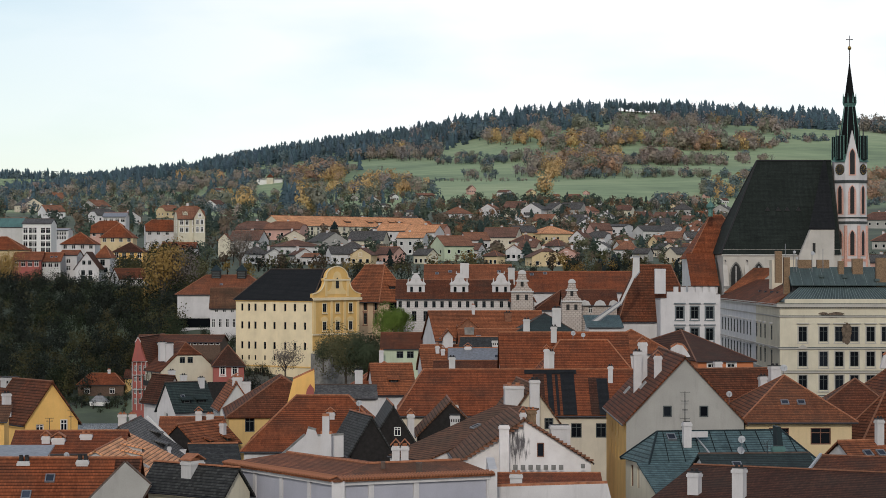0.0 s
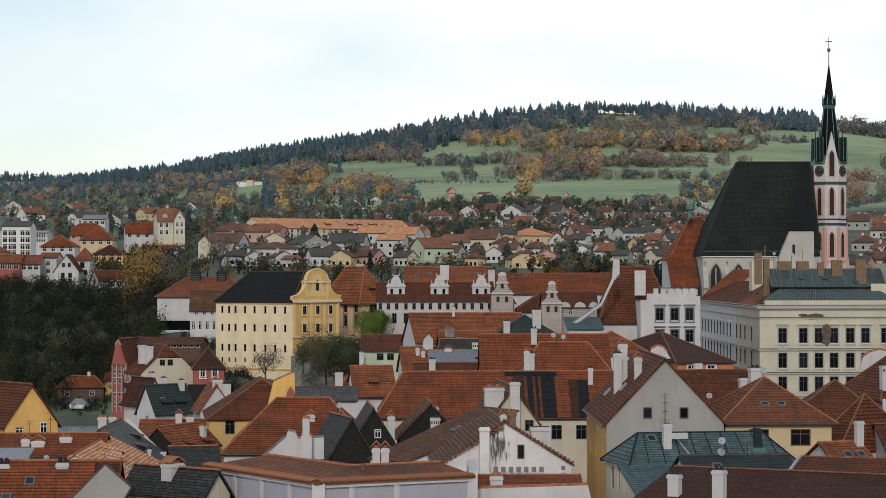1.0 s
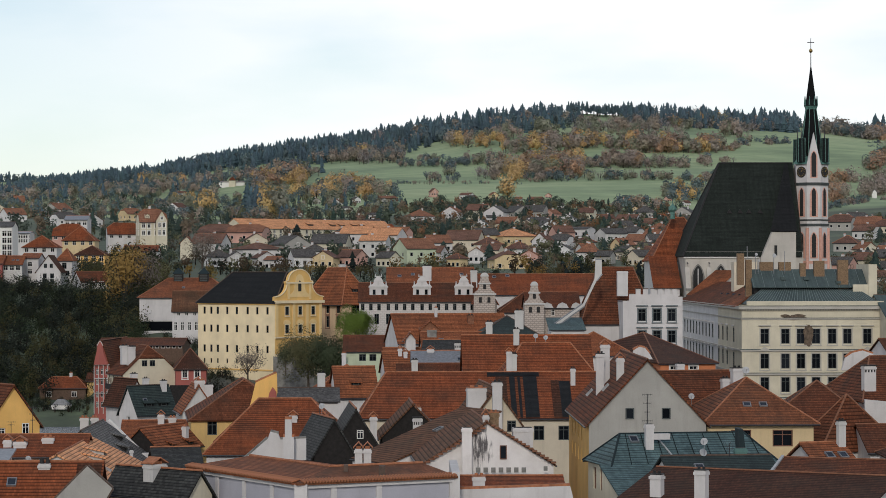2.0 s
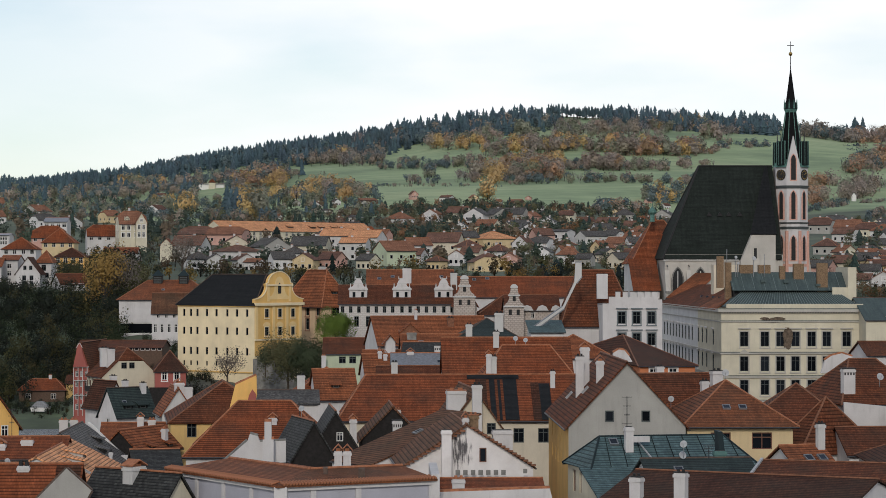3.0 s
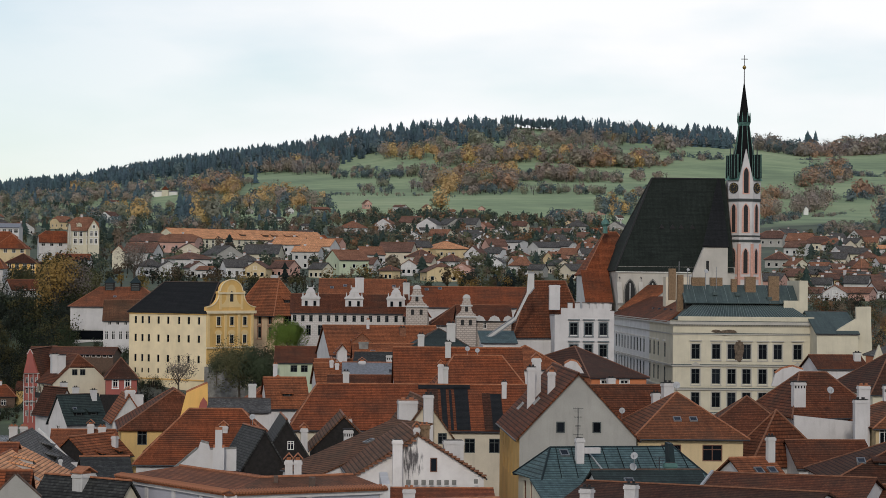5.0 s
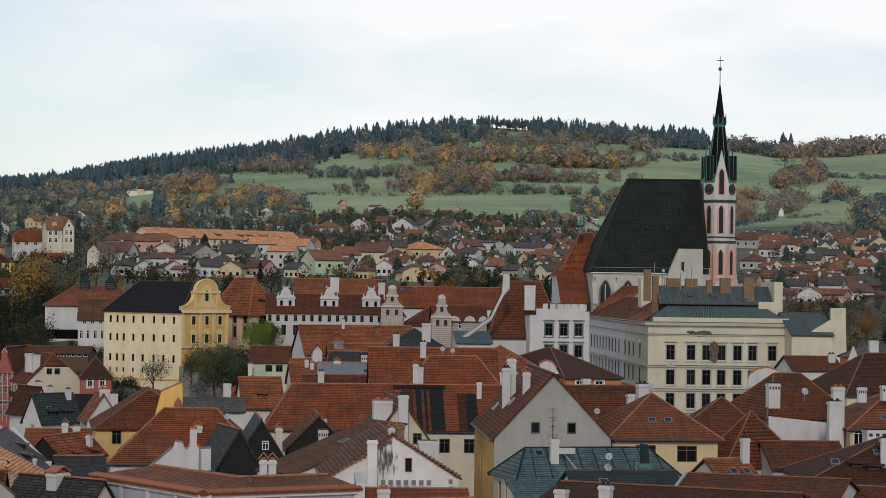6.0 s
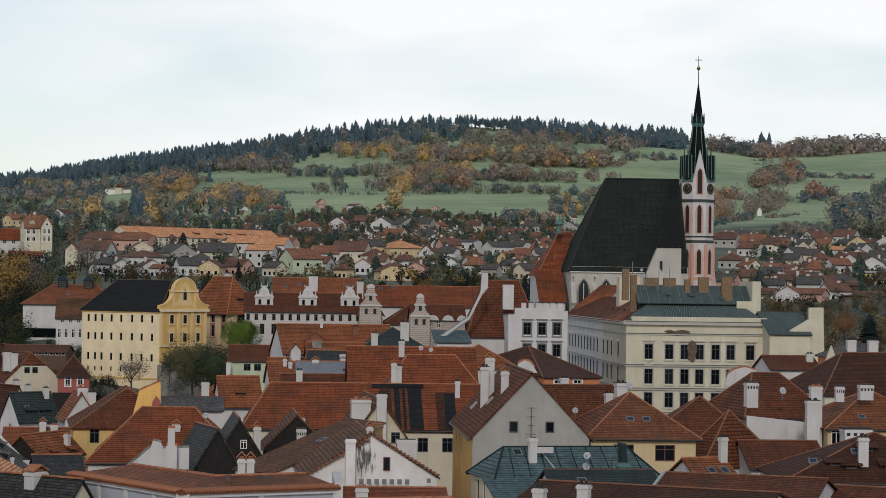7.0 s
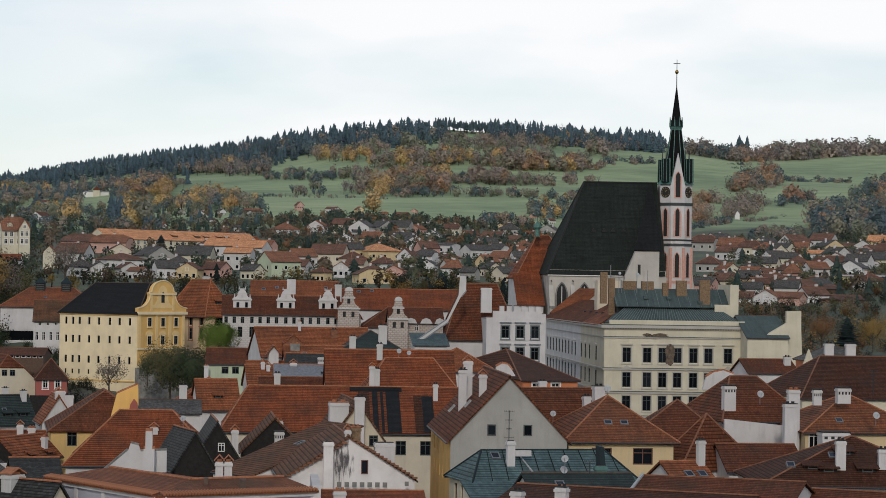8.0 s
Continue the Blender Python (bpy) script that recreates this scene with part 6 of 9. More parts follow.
teal_house = house("cream house under a verdigris hipped roof", 15.96, 192, 0, 10.9, 13.08, 7.71, 15.03, 17.13, "hu", "cream", "teal",
      wins=[("l", [0.25, 0.5, 0.75], [13.7], 0.75, 1.7, "cross")],
      chims=[(3.35, 2.0, 16.0, 18.1, 0.62, 0.5, "white", "none")], lights=[(0, 0.2, 0.82)], frame_mat="frame_b", hip=1.5, cap="teal")
part("chimney", box(3.7, 1.85, 16.9, 5.0, 2.3, 17.35), "white", teal_house)
for k in range(9):
    part("seam", tube((1.9 + 1.25 * k, 3.7, 17.28), (1.3 + 1.32 * k, -0.2, 15.2), 0.035, None, 4), "teal_dark", teal_house)
part("hip_board", tube((4.3, 3.2, 17.05), (5.1, -0.3, 15.1), 0.07, None, 4), "dull_steel", teal_house)
house("catslide of verdigris shingles", 15.95, 186.6, 0, 10.9, 7.2, 5.2, 13.2, 15.0, "su", "cream", "teal", lights=[(0, 0.4, 0.3)], over=0.15)
firewall("verdigris parapet at the roof's end", 190.5, [(25.38, 15.9), (25.29, 17.95), (25.62, 17.95), (25.85, 15.9)], 2.4, "teal")
green_house = house("low house under dark green slates", 19.6, 183.0, 0, 7, 7.96, 7.2, 14.6, 16.1, "u", "pale", "teal_dark",
      chims=[(6.0, 4.2, 15.6, 16.7, 0.9, 0.5, "teal_l", "none")], lights=[(0, 0.3, 0.55)])
for k in range(5):
    part("sheet_panel", tube((5.0 + 0.4 * k, 1.1 - 0.06 * k, 15.18), (5.35 + 0.4 * k, -0.1, 14.66), 0.13, None, 5), "dull_steel", green_house, "loose grey corrugated sheet")
house("yellow house under a pyramid of brown tiles", 26.06, 217, 0, 0, 9.22, 18, 16.82, 20.24, "hu", "beige", "worn_t",
      wins=[("f", [0.32, 0.71], [15.5], 1.75, 1.45, "cross")], lights=[(0, 0.43, 0.4), (0, 0.57, 0.4)], frame_mat="frame_b", hip=8.9, over=0.5)
house("brown tiled house with white chimneys", 25.46, 232, 0, 14, 7.13, 12, 16.43, 20.37, "u", "white", "brown_t",
      chims=[(4.68, 0.89, 17.95, 19.95, 0.7, 0.56, "white", "soot"), (6.12, 1.57, 18.36, 20.86, 1, 0.8, "white", "soot")], lights=[(0, 0.6, 0.35)])
house("brown tiled house with a lower hip", 34.98, 240, 0, -8, 8.93, 14, 15.8, 19.06, "hu", "white", "brown_t")
house("brown tiled house with a steep cross roof", 37.15, 225, 0, 30, 9.36, 3.83, 13.81, 18.57, "hv", "white", "brown_t")
house("small house under orange tiles with a white gable", 32.18, 196, 0, 18, 3.35, 5.25, 14.88, 16.25, "u", "white", "orange_t",
      chims=[(3.18, 2.12, 14.55, 18.05, 0.6, 0.48, "pale", "soot")], lights=[(0, 0.45, 0.4), (0, 0.75, 0.4)])
verge_house = house("house under dark brown tiles with a white verge", 25.81, 177.9, 0, -23.2, 11.5, 9.6, 15.0, 16.3, "u", "white", "brown_t", lights=[(0, 0.32, 0.3)])
part("verge_board", tube((-0.3, -0.4, 15.1), (-0.3, 4.8, 16.5), 0.13, None, 4), "dull_steel", verge_house, "pale grey sheet verge")
house("house under brown tiles with two tall white chimneys", 14.35, 171.9, 0, -29.7, 17.5, 14.8, 14.08, 15.94, "u", "white", "dark_t",
      chims=[(2.45, 1.47, 13.9, 16.05, 0.8, 0.64, "white", "soot"), (5.89, 1.13, 13.9, 16.5, 0.8, 0.64, "white", "soot")])
# -- the streets behind --
house("orange tiled house with a white gable towards the square", -0.93, 362, 2, 9.6, 16.5, 12.5, 17.6, 21.6, "u", "white", "orange_t",
      wins=[("l", [0.3, 0.6], [16.2, 13.5], 0.7, 1.5, "cross")],
      chims=[(11.3, 4.2, 19.0, 21.5, 0.9, 0.72, "ridge_m", "soot"), (6.4, 5.6, 20.5, 22.6, 0.4, 0.36, "white", "clay")],
      dormers=[(0, 0.3, 0.3, 3.0, 0.8, "g", "ridge_m")], lights=[(0, 0.8, 0.35)])
house("tall white stair house with a clay cap", 0.03, 348, 2, 4, 1.35, 2.2, 18.6, 19.4, "v", "white", "orange_t")
house("white gable under a steep orange roof", -2.6, 340, 2, 8, 5.0, 6.2, 14.3, 16.9, "u", "white", "orange_t", chims=[(2.2, 2.5, 15.6, 17.4, 0.5, 0.4, "white", "gable"), (2.9, 2.2, 15.4, 17.0, 0.5, 0.4, "white", "gable")])
house("low orange wing with a tiled gable roof", 2.4, 350, 2, 2, 9.2, 9, 17.2, 19.3, "u", "white", "orange_t", lights=[(0, 0.3, 0.5)], chims=[(1.4, 3.2, 18.3, 19.7, 1.3, 0.7, "stone", "clay")])
house("low brown roof before the square", -1, 318, 2, 0, 8.94, 10, 13.91, 16.01, "u", "pale", "brown_t",
      chims=[(2.15, 2, 14.7, 16.7, 0.8, 0.64, "pale", "soot")])
house("house under a grey green sheet roof", 8.97, 350, 2, 0, 10.94, 16, 18.16, 21.48, "hu", "pale", "teal_dark",
      chims=[(7.03, 4, 19.43, 22.43, 1.2, 0.96, "pale", "soot"), (2.74, 2, 17.87, 20.87, 0.9, 0.72, "pale", "soot")])
house("low gabled roof of dark slates over a white strip of wall", 2.4, 345, 2, -4, 6.2, 7.2, 16.9, 18.35, "u", "white", "slate_d")
house("flat grey sheet metal roof over a pale house", 0.95, 331, 2, 1, 7.0, 5.7, 15.9, 17.3, "u", "white", "sheet",
      chims=[(6.2, 3.6, 16.0, 18.4, 1.1, 0.8, "pale", "vents"), (2.4, 2.6, 16.6, 17.6, 0.9, 0.6, "white", "gable")], lights=[(0, 0.86, 0.3)])
house("low orange roofed house", -2.48, 345, 2, 5, 9.99, 12, 14.42, 17.18, "u", "white", "orange_t")
house("tall rust tiled roof", 7.13, 305, 2, 0, 15.57, 14, 15.31, 19.93, "u", "white", "rust",
      chims=[(6.49, 4, 18.84, 20.84, 0.7, 0.56, "pale", "soot")])
house("broad rust tiled roof with a hipped end", 11.08, 288, 2, 0, 10.82, 13, 15.69, 19.46, "hu", "white", "rust",
      chims=[(0.78, 0, 15.74, 18.74, 0.6, 0.48, "white", "gable"), (1.36, 0, 15.48, 18.48, 0.6, 0.48, "pale", "soot")], hip=2.6)
house("brown roofed house with an orange front", 33.48, 330, 3, 12, 7.64, 39.1, 14.75, 18.28, "hu", "orange", "dark_t",
      wins=[("f", [0.25, 0.6], [13.64], 1.1, 1.6, "cross")],
      chims=[(1.91, -2.45, 12.83, 14.83, 1, 0.8, "white", "soot")], trim="flat", trim_mat="frame_w")
house("orange tiled house behind the square", 21.42, 345, 2, 2, 10.13, 12, 16.36, 19.32, "hu", "white", "orange_t")
house("pale green house with a brown roof", -9.93, 405, 2, 0, 6.65, 11, 15.06, 17.38, "u", "green", "brown_t",
      wins=[("f", [0.45, 0.7], [14.06], 1.1, 1.1, "cross")],
      chims=[(0.05, -2, 12.86, 14.86, 0.7, 0.56, "white", "clay")], frame_mat="frame_d")
house("low orange tiled house by the garden wall", -12.96, 335, 0, 4, 10.87, 13, 13.05, 17.17, "hu", "pale", "rust",
      chims=[(1.58, -4.12, 14.1, 16.6, 1, 0.8, "pale", "soot")])
house("narrow white house with a steep orange roof", -8.91, 330, 0, 8, 5.31, 10, 13.45, 17.19, "u", "white", "orange_t", dormers=[(0, 0.5, 0.4, 1.2, 0.6, "s", "wood")])
house("low house with blue grey slates", -15.38, 300, 0, 3, 7.35, 8, 14.48, 15.78, "u", "white", "slate")
house("white house with a dark gable roof and small window", -42.6, 385, 0, 32, 3.2, 7.5, 10.2, 13.4, "v", "white", "dark_t",
      wins=[("f", [0.5], [9.3], 0.8, 1.3, "cross")], chims=[(2.6, 3.0, 11.36, 14.2, 0.9, 0.72, "white", "soot")], frame_mat="frame_d", over=0.6)
house("low white house under steep grey green slates", -39.6, 372, 0, 38, 6.8, 5.2, 9.0, 12.9, "u", "white", "teal_dark",
      wins=[("l", [0.5], [7.6], 0.9, 1.8, "cross")],
      chims=[(3.4, 3.2, 11.6, 14.0, 0.8, 0.64, "white", "soot"), (5.9, 2.2, 11.6, 13.6, 0.8, 0.64, "white", "soot")], lights=[(0, 0.3, 0.5)], dormers=[(0, 0.35, 0.3, 1.6, 0.7, "s", "slate_d"), (0, 0.7, 0.3, 1.6, 0.7, "s", "slate_d")])
house("small white gable with chimneys", -27.47, 310, 0, 10, 4.05, 10, 12.78, 15.83, "v", "pale", "orange_t",
      chims=[(2.25, 1.63, 13.96, 16.46, 1.2, 0.96, "white", "gable"), (3.35, 1.44, 13.96, 15.96, 1, 0.8, "white", "soot")])
verge = thing("verge", "white painted verge board of the slate roof", "verge", pose(-29.68, 252, 11))
part("board", tube((0, 0, 4.16), (4.02, 0, 0.25), 0.14, None, 4), "frame_w", verge)
# -- along the river --
house("tall brick red house with white string courses", -59.13, 478, -1, -4, 3.04, 26, 13.05, 17.78, "v", "red", "brown_t",
      wins=[("f", [0.2, 0.5, 0.8], [11.97, 10.04, 7.67, 5.73], 0.5, 1.1, "cross")])
firewall("white string course on a brick red front", 477.4, [(-58.95, 12.22), (-56.16, 12.22), (-56.16, 12.35), (-58.95, 12.35)], 0.2, "pale")
firewall("white string course on a brick red front", 477.4, [(-58.95, 9.64), (-56.16, 9.64), (-56.16, 9.77), (-58.95, 9.77)], 0.2, "pale")
firewall("white string course on a brick red front", 477.4, [(-58.95, 6.85), (-56.16, 6.85), (-56.16, 6.98), (-58.95, 6.98)], 0.2, "pale")
red_gable = [(-59.12, 12.3), (-56.44, 12.3), (-57.3, 14.76), (-57.45, 15.9), (-57.94, 16.8), (-58.43, 15.9), (-58.58, 14.76)]
red_trim = thing("facade_trim", "white corner strips of the brick red river house", "trim", pose(-59.13, 477.7, 3))
for x in (0.0, 0.86, 1.72, 2.58):
    part("strip", box(x, -0.12, 0.0, x + 0.12, 0.0, 9.2), "pale", red_trim)
firewall("narrow brick red front gable edged in white", 477.3, red_gable, 0.4, "red", "pale")
firewall("black netting fence beside the river houses", 400, [(-37.5, 6.3), (-32.28, 6.3), (-32.28, 11.9), (-37.5, 11.9)], 0.15, "wood")
river_house = house("cream river house with galleries under a brown roof", -51.85, 462, 0, 22, 10.71, 10.59, 11.09, 16.18, "qv", "cream", "brown_t",
      wins=[("f", [0.38, 0.52], [13.06], 1, 1.1, "cross"), ("l", [0.12, 0.37, 0.63, 0.88], [9.94, 7.66, 5.37], 0.8, 1.4, "cross")],
      chims=[(1.1, 2.79, 12.8, 16.3, 1.4, 1.12, "white", "soot"), (2.17, 2.36, 12.59, 16.09, 1.4, 1.12, "white", "soot")], frame_mat="frame_d")
for z in (5.9, 8.2):
    gallery = part("gallery", box(-1.1, 2.6, z - 0.15, -0.01, 8.4, z), "brown", river_house, "dark wooden gallery")
    part("parapet", box(-1.1, 2.6, z, -1.0, 8.4, z + 0.95), "wood", gallery)
    for k in range(4):
        part("post", box(-1.1, 2.6 + 1.87 * k, z + 0.95, -0.95, 2.78 + 1.87 * k, z + 2.1), "brown", gallery)
house("red house with white window surrounds under a brown roof", -41.55, 455, 1, 6, 5.51, 14, 11.3, 14.77, "hu", "red", "dark_t",
      wins=[("f", [0.3, 0.7], [10.48], 0.9, 1.5, "cross")], trim="flat")
house("long brown tiled house with a row of attic windows", -60.2, 492, 1, -2, 16.66, 12, 14.5, 15.67, "u", "brown", "brown_t",
      wins=[("f", [0.08, 0.15, 0.22, 0.28, 0.35, 0.42, 0.49, 0.56, 0.63, 0.7, 0.77, 0.83, 0.9, 0.97], [14.28], 0.8, 0.6, "slit")])
house("low shed under orange tiles on the river bank", -76.86, 529, 1.6, 3, 9.6, 9, 3.9, 6.0, "hu", "brown", "rust",
      wins=[("f", [0.2, 0.75], [2.6], 1.1, 1.2, "cross")], chims=[(6.2, 4.5, 5.2, 6.9, 0.6, 0.5, "white", "clay")], hip=2.2)
house("narrow ochre lean-to beside the shed", -67.2, 531, 1.6, 3, 3.4, 6, 5.2, 6.6, "su", "ochre", "brown_t", wins=[("f", [0.5], [3.6], 0.7, 1.2, "cross")])
boat = thing("boat", "tented boat with a pale canvas cover on the bank", "boat", pose(-72.2, 513, 1.9))
part("hull", prism([(0.2, 0), (3.6, 0), (4.1, 0.8), (0, 0.8)], 0, 1.6), "frame_w", boat)
part("cover", prism([(0, 0.81), (4.1, 0.81), (2.6, 2.0), (1.2, 2.0)], 0.0, 1.6), "sheet", boat, "blue grey canvas cover")
# -- the yellow museum and its neighbours --
house("white house with a hipped orange roof", -57.61, 545, 10, 2, 20.56, 24, 14.36, 18.37, "hu", "white", "orange_t",
      wins=[("f", [0.2], [8.11], 8, 2.2, "slit")], lights=[(0, 0.45, 0.5)], over=0.5, hip=5.5)
house("white annex with small windows under a brown roof", -48.93, 528, 10, 2, 8.77, 10, 11.69, 15.8, "u", "white", "old_t",
      wins=[("f", [0.15, 0.34, 0.53, 0.71, 0.9], [11.09], 0.7, 0.9, "cross"), ("f", [0.08, 0.24, 0.41, 0.57, 0.74, 0.9], [8.48], 0.7, 1.8, "cross")])
house("ochre townhouse with a hipped orange roof", -12.6, 500, 8, 40, 7.55, 12.5, 16.26, 22.57, "hv", "tan", "orange_t",
      wins=[("f", [0.5], [14.69], 2.6, 2.4, "cross"), ("l", [0.1, 0.37, 0.63, 0.9], [14.69, 11.88], 1.1, 2.2, "cross")],
      chims=[(4.99, 6.26, 19.37, 23.37, 1.1, 0.88, "pale", "soot")], dormers=[(3, 0.5, 0.35, 1.5, 0.8, "s", "wood")], frame_mat="frame_d", trim="flat", trim_mat="quoin", low=6, hip=3.2, over=0.7)
# -- the school with its gables --
house("long white school with scratched plaster under a brown roof", -8.02, 435, 8, 0, 20.16, 14, 16.72, 19.81, "u", "scratched", "brown_t",
      wins=[("f", [0.03, 0.1, 0.17, 0.25, 0.32, 0.39, 0.46, 0.54, 0.61, 0.68, 0.75, 0.82, 0.9, 0.97], [15.74], 0.6, 1.1, "cross"), ("f", [0.05, 0.15, 0.25, 0.35, 0.45, 0.55, 0.65, 0.75, 0.85, 0.95], [13.68], 0.8, 1.8, "cross")], frame_mat="frame_d", name="school", category="school")
house("rear school wing with an orange roof", -3.28, 456, 8, 0, 15.69, 14, 19.44, 22.52, "u", "white", "orange_t",
      chims=[(7.2, 2, 19.93, 22.93, 1.6, 1.28, "white", "soot")], lights=[(0, 0.15, 0.5), (0, 0.3, 0.6), (0, 0.85, 0.6)], name="school", category="school")
house("broad school wing under a rust tiled roof", 11.59, 452, 8, 0, 23.79, 16, 17.73, 21.28, "u", "white", "rust",
      chims=[(0.79, 3, 18.1, 22.1, 1.2, 0.96, "pale", "soot")], lights=[(0, 0.2, 0.85), (0, 0.3, 0.9)], name="school", category="school")
house("school wing behind a scrolled gable", 11.63, 424, 8, 0, 3.81, 24, 16.75, 19.62, "v", "sgraffito", "rust", name="school", category="school")
house("low sgraffito wing with a brown roof", 19.73, 410, 8, 0, 8.67, 12, 16.01, 18.35, "u", "sgraffito", "brown_t",
      wins=[("f", [0.5], [15.18], 0.6, 1, "cross")], name="school", category="school")
house("brown roof behind the scrolled gable", 15.98, 428, 8, 0, 8.66, 12, 14.97, 18.1, "hu", "white", "brown_t", name="school", category="school")
gable_dormer("white scrolled roof gable with two small windows", -4.72, 437.2, 25.67, 3.1, 3.3)
gable_dormer("white scrolled roof gable with two small windows", 2.85, 437.2, 25.67, 3.1, 3.3)
gable_dormer("white scrolled roof gable with two small windows", 10.13, 437.2, 25.67, 3.1, 3.3)
sgraffito_gable(13.27, 421.5, 23.84, 3.6, 5.6)
sgraffito_gable(20.9, 407.5, 22.39, 3.2, 5.6)
house("house with a huge brown red roof and wide chimney", 28.39, 402, 6, 0, 11.75, 16, 15.68, 24.46, "hu", "white", "brown_t",
      chims=[(6.5, 2, 19.91, 23.91, 1.7, 1.36, "white", "none")], hip=3)
house("low white house with a teal lean-to", 22.75, 392, 6, 0, 5.11, 10, 14.74, 16.31, "su", "white", "teal")
house("slate roofed annex with a cream firewall", 76.43, 398, 6, 0, 6.59, 20, 16.56, 19.89, "u", "cream", "copper")
house("small rust roofed house beside the palace", 64.55, 335, 4, 4, 6.82, 9, 15.02, 16.65, "u", "white", "brown_t",
      chims=[(6.03, 2.59, 15.14, 17.14, 0.9, 0.72, "pale", "soot")])
house("brown tiled house with a long white wall", 45.04, 246, 0, 8, 8.83, 15, 17.16, 21.2, "hu", "white", "brown_t",
      chims=[(1.04, 1.87, 18.05, 20.55, 1.2, 0.96, "white", "vents")], hip=3)
# lighter worn tiles chosen here: sunlight on the roof is put into the tone
house("brown tiled house with a tall chimney breast and beige wall", 50.98, 236, 0, 2, 11.84, 15, 16.7, 19.99, "hu", "beige", "worn_t",
      wins=[("f", [0.07], [16], 1, 1.6, "cross")],
      chims=[(-0.7, 2.03, 14.13, 20.63, 1.1, 0.88, "white", "clay"), (-1.62, -0.44, 12.89, 19.39, 1.2, 0.96, "white", "soot"), (2.11, 3.93, 19.08, 20.58, 0.8, 0.64, "white", "vents"), (4.65, 3.84, 19.28, 20.78, 1.3, 1.04, "white", "vents"), (2.19, -2.08, 13.84, 16.84, 2.6, 2.08, "white", "vents")], lights=[(0, 0.33, 0.3)])
house("large dark brown roof", 62.68, 292, 2, 4, 20.73, 20, 15.52, 20.11, "hu", "cream", "dark_t", hip=5)
house("grey slate pyramid roof between white chimneys", 74.32, 335, 2, 0, 6.81, 16, 18.52, 20.79, "hu", "orange", "slate",
      chims=[(1.8, 3, 18.06, 21.06, 1.2, 0.96, "white", "soot"), (4.53, 2, 17.05, 21.05, 1.3, 1.04, "white", "soot")])
house("brown tiled house with small lean-to dormers", 40.4, 203, 0, -3, 17.12, 15, 14.24, 17.76, "hu", "white", "dark_t",
      chims=[(6.75, 2.36, 14.28, 17.78, 0.8, 0.64, "white", "soot"), (10.31, 2.54, 13.62, 17.12, 0.8, 0.64, "white", "soot")], lights=[(0, 0.17, 0.4), (0, 0.38, 0.6)], dormers=[(0, 0.27, 0.33, 1.4, 0.5, "s", "wood"), (0, 0.34, 0.28, 1.4, 0.5, "s", "wood"), (0, 0.52, 0.28, 1.5, 0.55, "s", "wood"), (0, 0.44, 0.62, 1.5, 0.55, "s", "wood")], hip=9)
house("low brown roof between the houses", 41.11, 222, 0, 2, 6.94, 10, 13.89, 15.95, "u", "white", "brown_t")
house("long strip of brown tiles", 32.0, 182, 0, -32.5, 14.5, 8.5, 14.2, 15.5, "u", "white", "brown_t", chims=[(5.2, 2.6, 14.2, 16.0, 0.8, 0.64, "pale", "none")])
# -- left bank above the river --
HOMES.append((-92.89, 655, 8))
house("white gabled house above the wooded bank", -96.05, 655, 26.76, 0, 6.33, 11, 3.24, 7.37, "v", "white", "dark_t",
      wins=[("f", [0.35, 0.65], [2.06, 0.59], 1, 1.3, "cross"), ("f", [0.38, 0.62], [4.71], 0.8, 1.1, "cross")], frame_mat="frame_d")
HOMES.append((-90.12, 665, 8))
house("white tower house with a pyramid orange roof", -92.14, 665, 27.76, 0, 4.04, 11, 5.09, 8.28, "hu", "white", "orange_t",
      wins=[("f", [0.5], [3.74], 1.2, 1.6, "cross"), ("f", [0.3, 0.7], [1.79], 1, 1.3, "cross")], frame_mat="frame_d")
HOMES.append((-99.61, 668, 8))
house("white house with an orange gable roof", -101.87, 668, 28.65, 0, 4.51, 11, 4.81, 6.05, "u", "white", "orange_t",
      wins=[("f", [0.5], [3.31, 1.35], 1.2, 1.3, "cross")])
HOMES.append((-109.41, 660, 8))
house("red wooden house with an orange roof and balcony", -113.12, 660, 28.07, 0, 7.42, 11, 4.01, 6.12, "u", "red", "orange_t",
      wins=[("f", [0.15, 0.38, 0.62, 0.85], [3.12], 1.2, 1.5, "cross")])
HOMES.append((-103.48, 662, 8))
house("pale house with an orange roof and roof windows", -106.16, 662, 28.36, 0, 5.36, 11, 3.42, 5.69, "u", "pale", "orange_t",
      wins=[("f", [0.2, 0.5, 0.8], [2.53], 1.2, 1.3, "cross")], lights=[(0, 0.5, 0.5), (0, 0.7, 0.5)])
HOMES.append((-121.52, 690, 12.73))
house("cream house with a hipped rust roof", -127.88, 690, 30.78, 0, 12.73, 11, 4.35, 7.83, "hu", "beige", "rust")
HOMES.append((-115.81, 716, 8.5))
house("white apartment block with tall stair bays", -119.82, 716, 33.7, 2, 8.01, 14, 9.02, 10.44, "u", "frame_w", "slate",
      wins=[("f", [0.1, 0.3, 0.42, 0.72, 0.9], [7.09, 5.15, 3.22, 1.45], 1.3, 1.6, "cross")])
HOMES.append((-128.91, 722, 16.8))
house("long block under a verdigris sheet roof", -137.06, 722, 34.71, 2, 16.32, 14, 7.15, 9.72, "u", "pale", "teal_l")
HOMES.append((-121.91, 800, 8))
house("white flat roofed block", -124.34, 800, 38.1, 0, 4.86, 11, 3.96, 4.59, "u", "white", "sheet",
      wins=[("f", [0.1, 0.26, 0.42, 0.58, 0.74, 0.9], [3.06, 1.62], 1.4, 1.2, "cross")])
HOMES.append((-110.43, 760, 10.26))
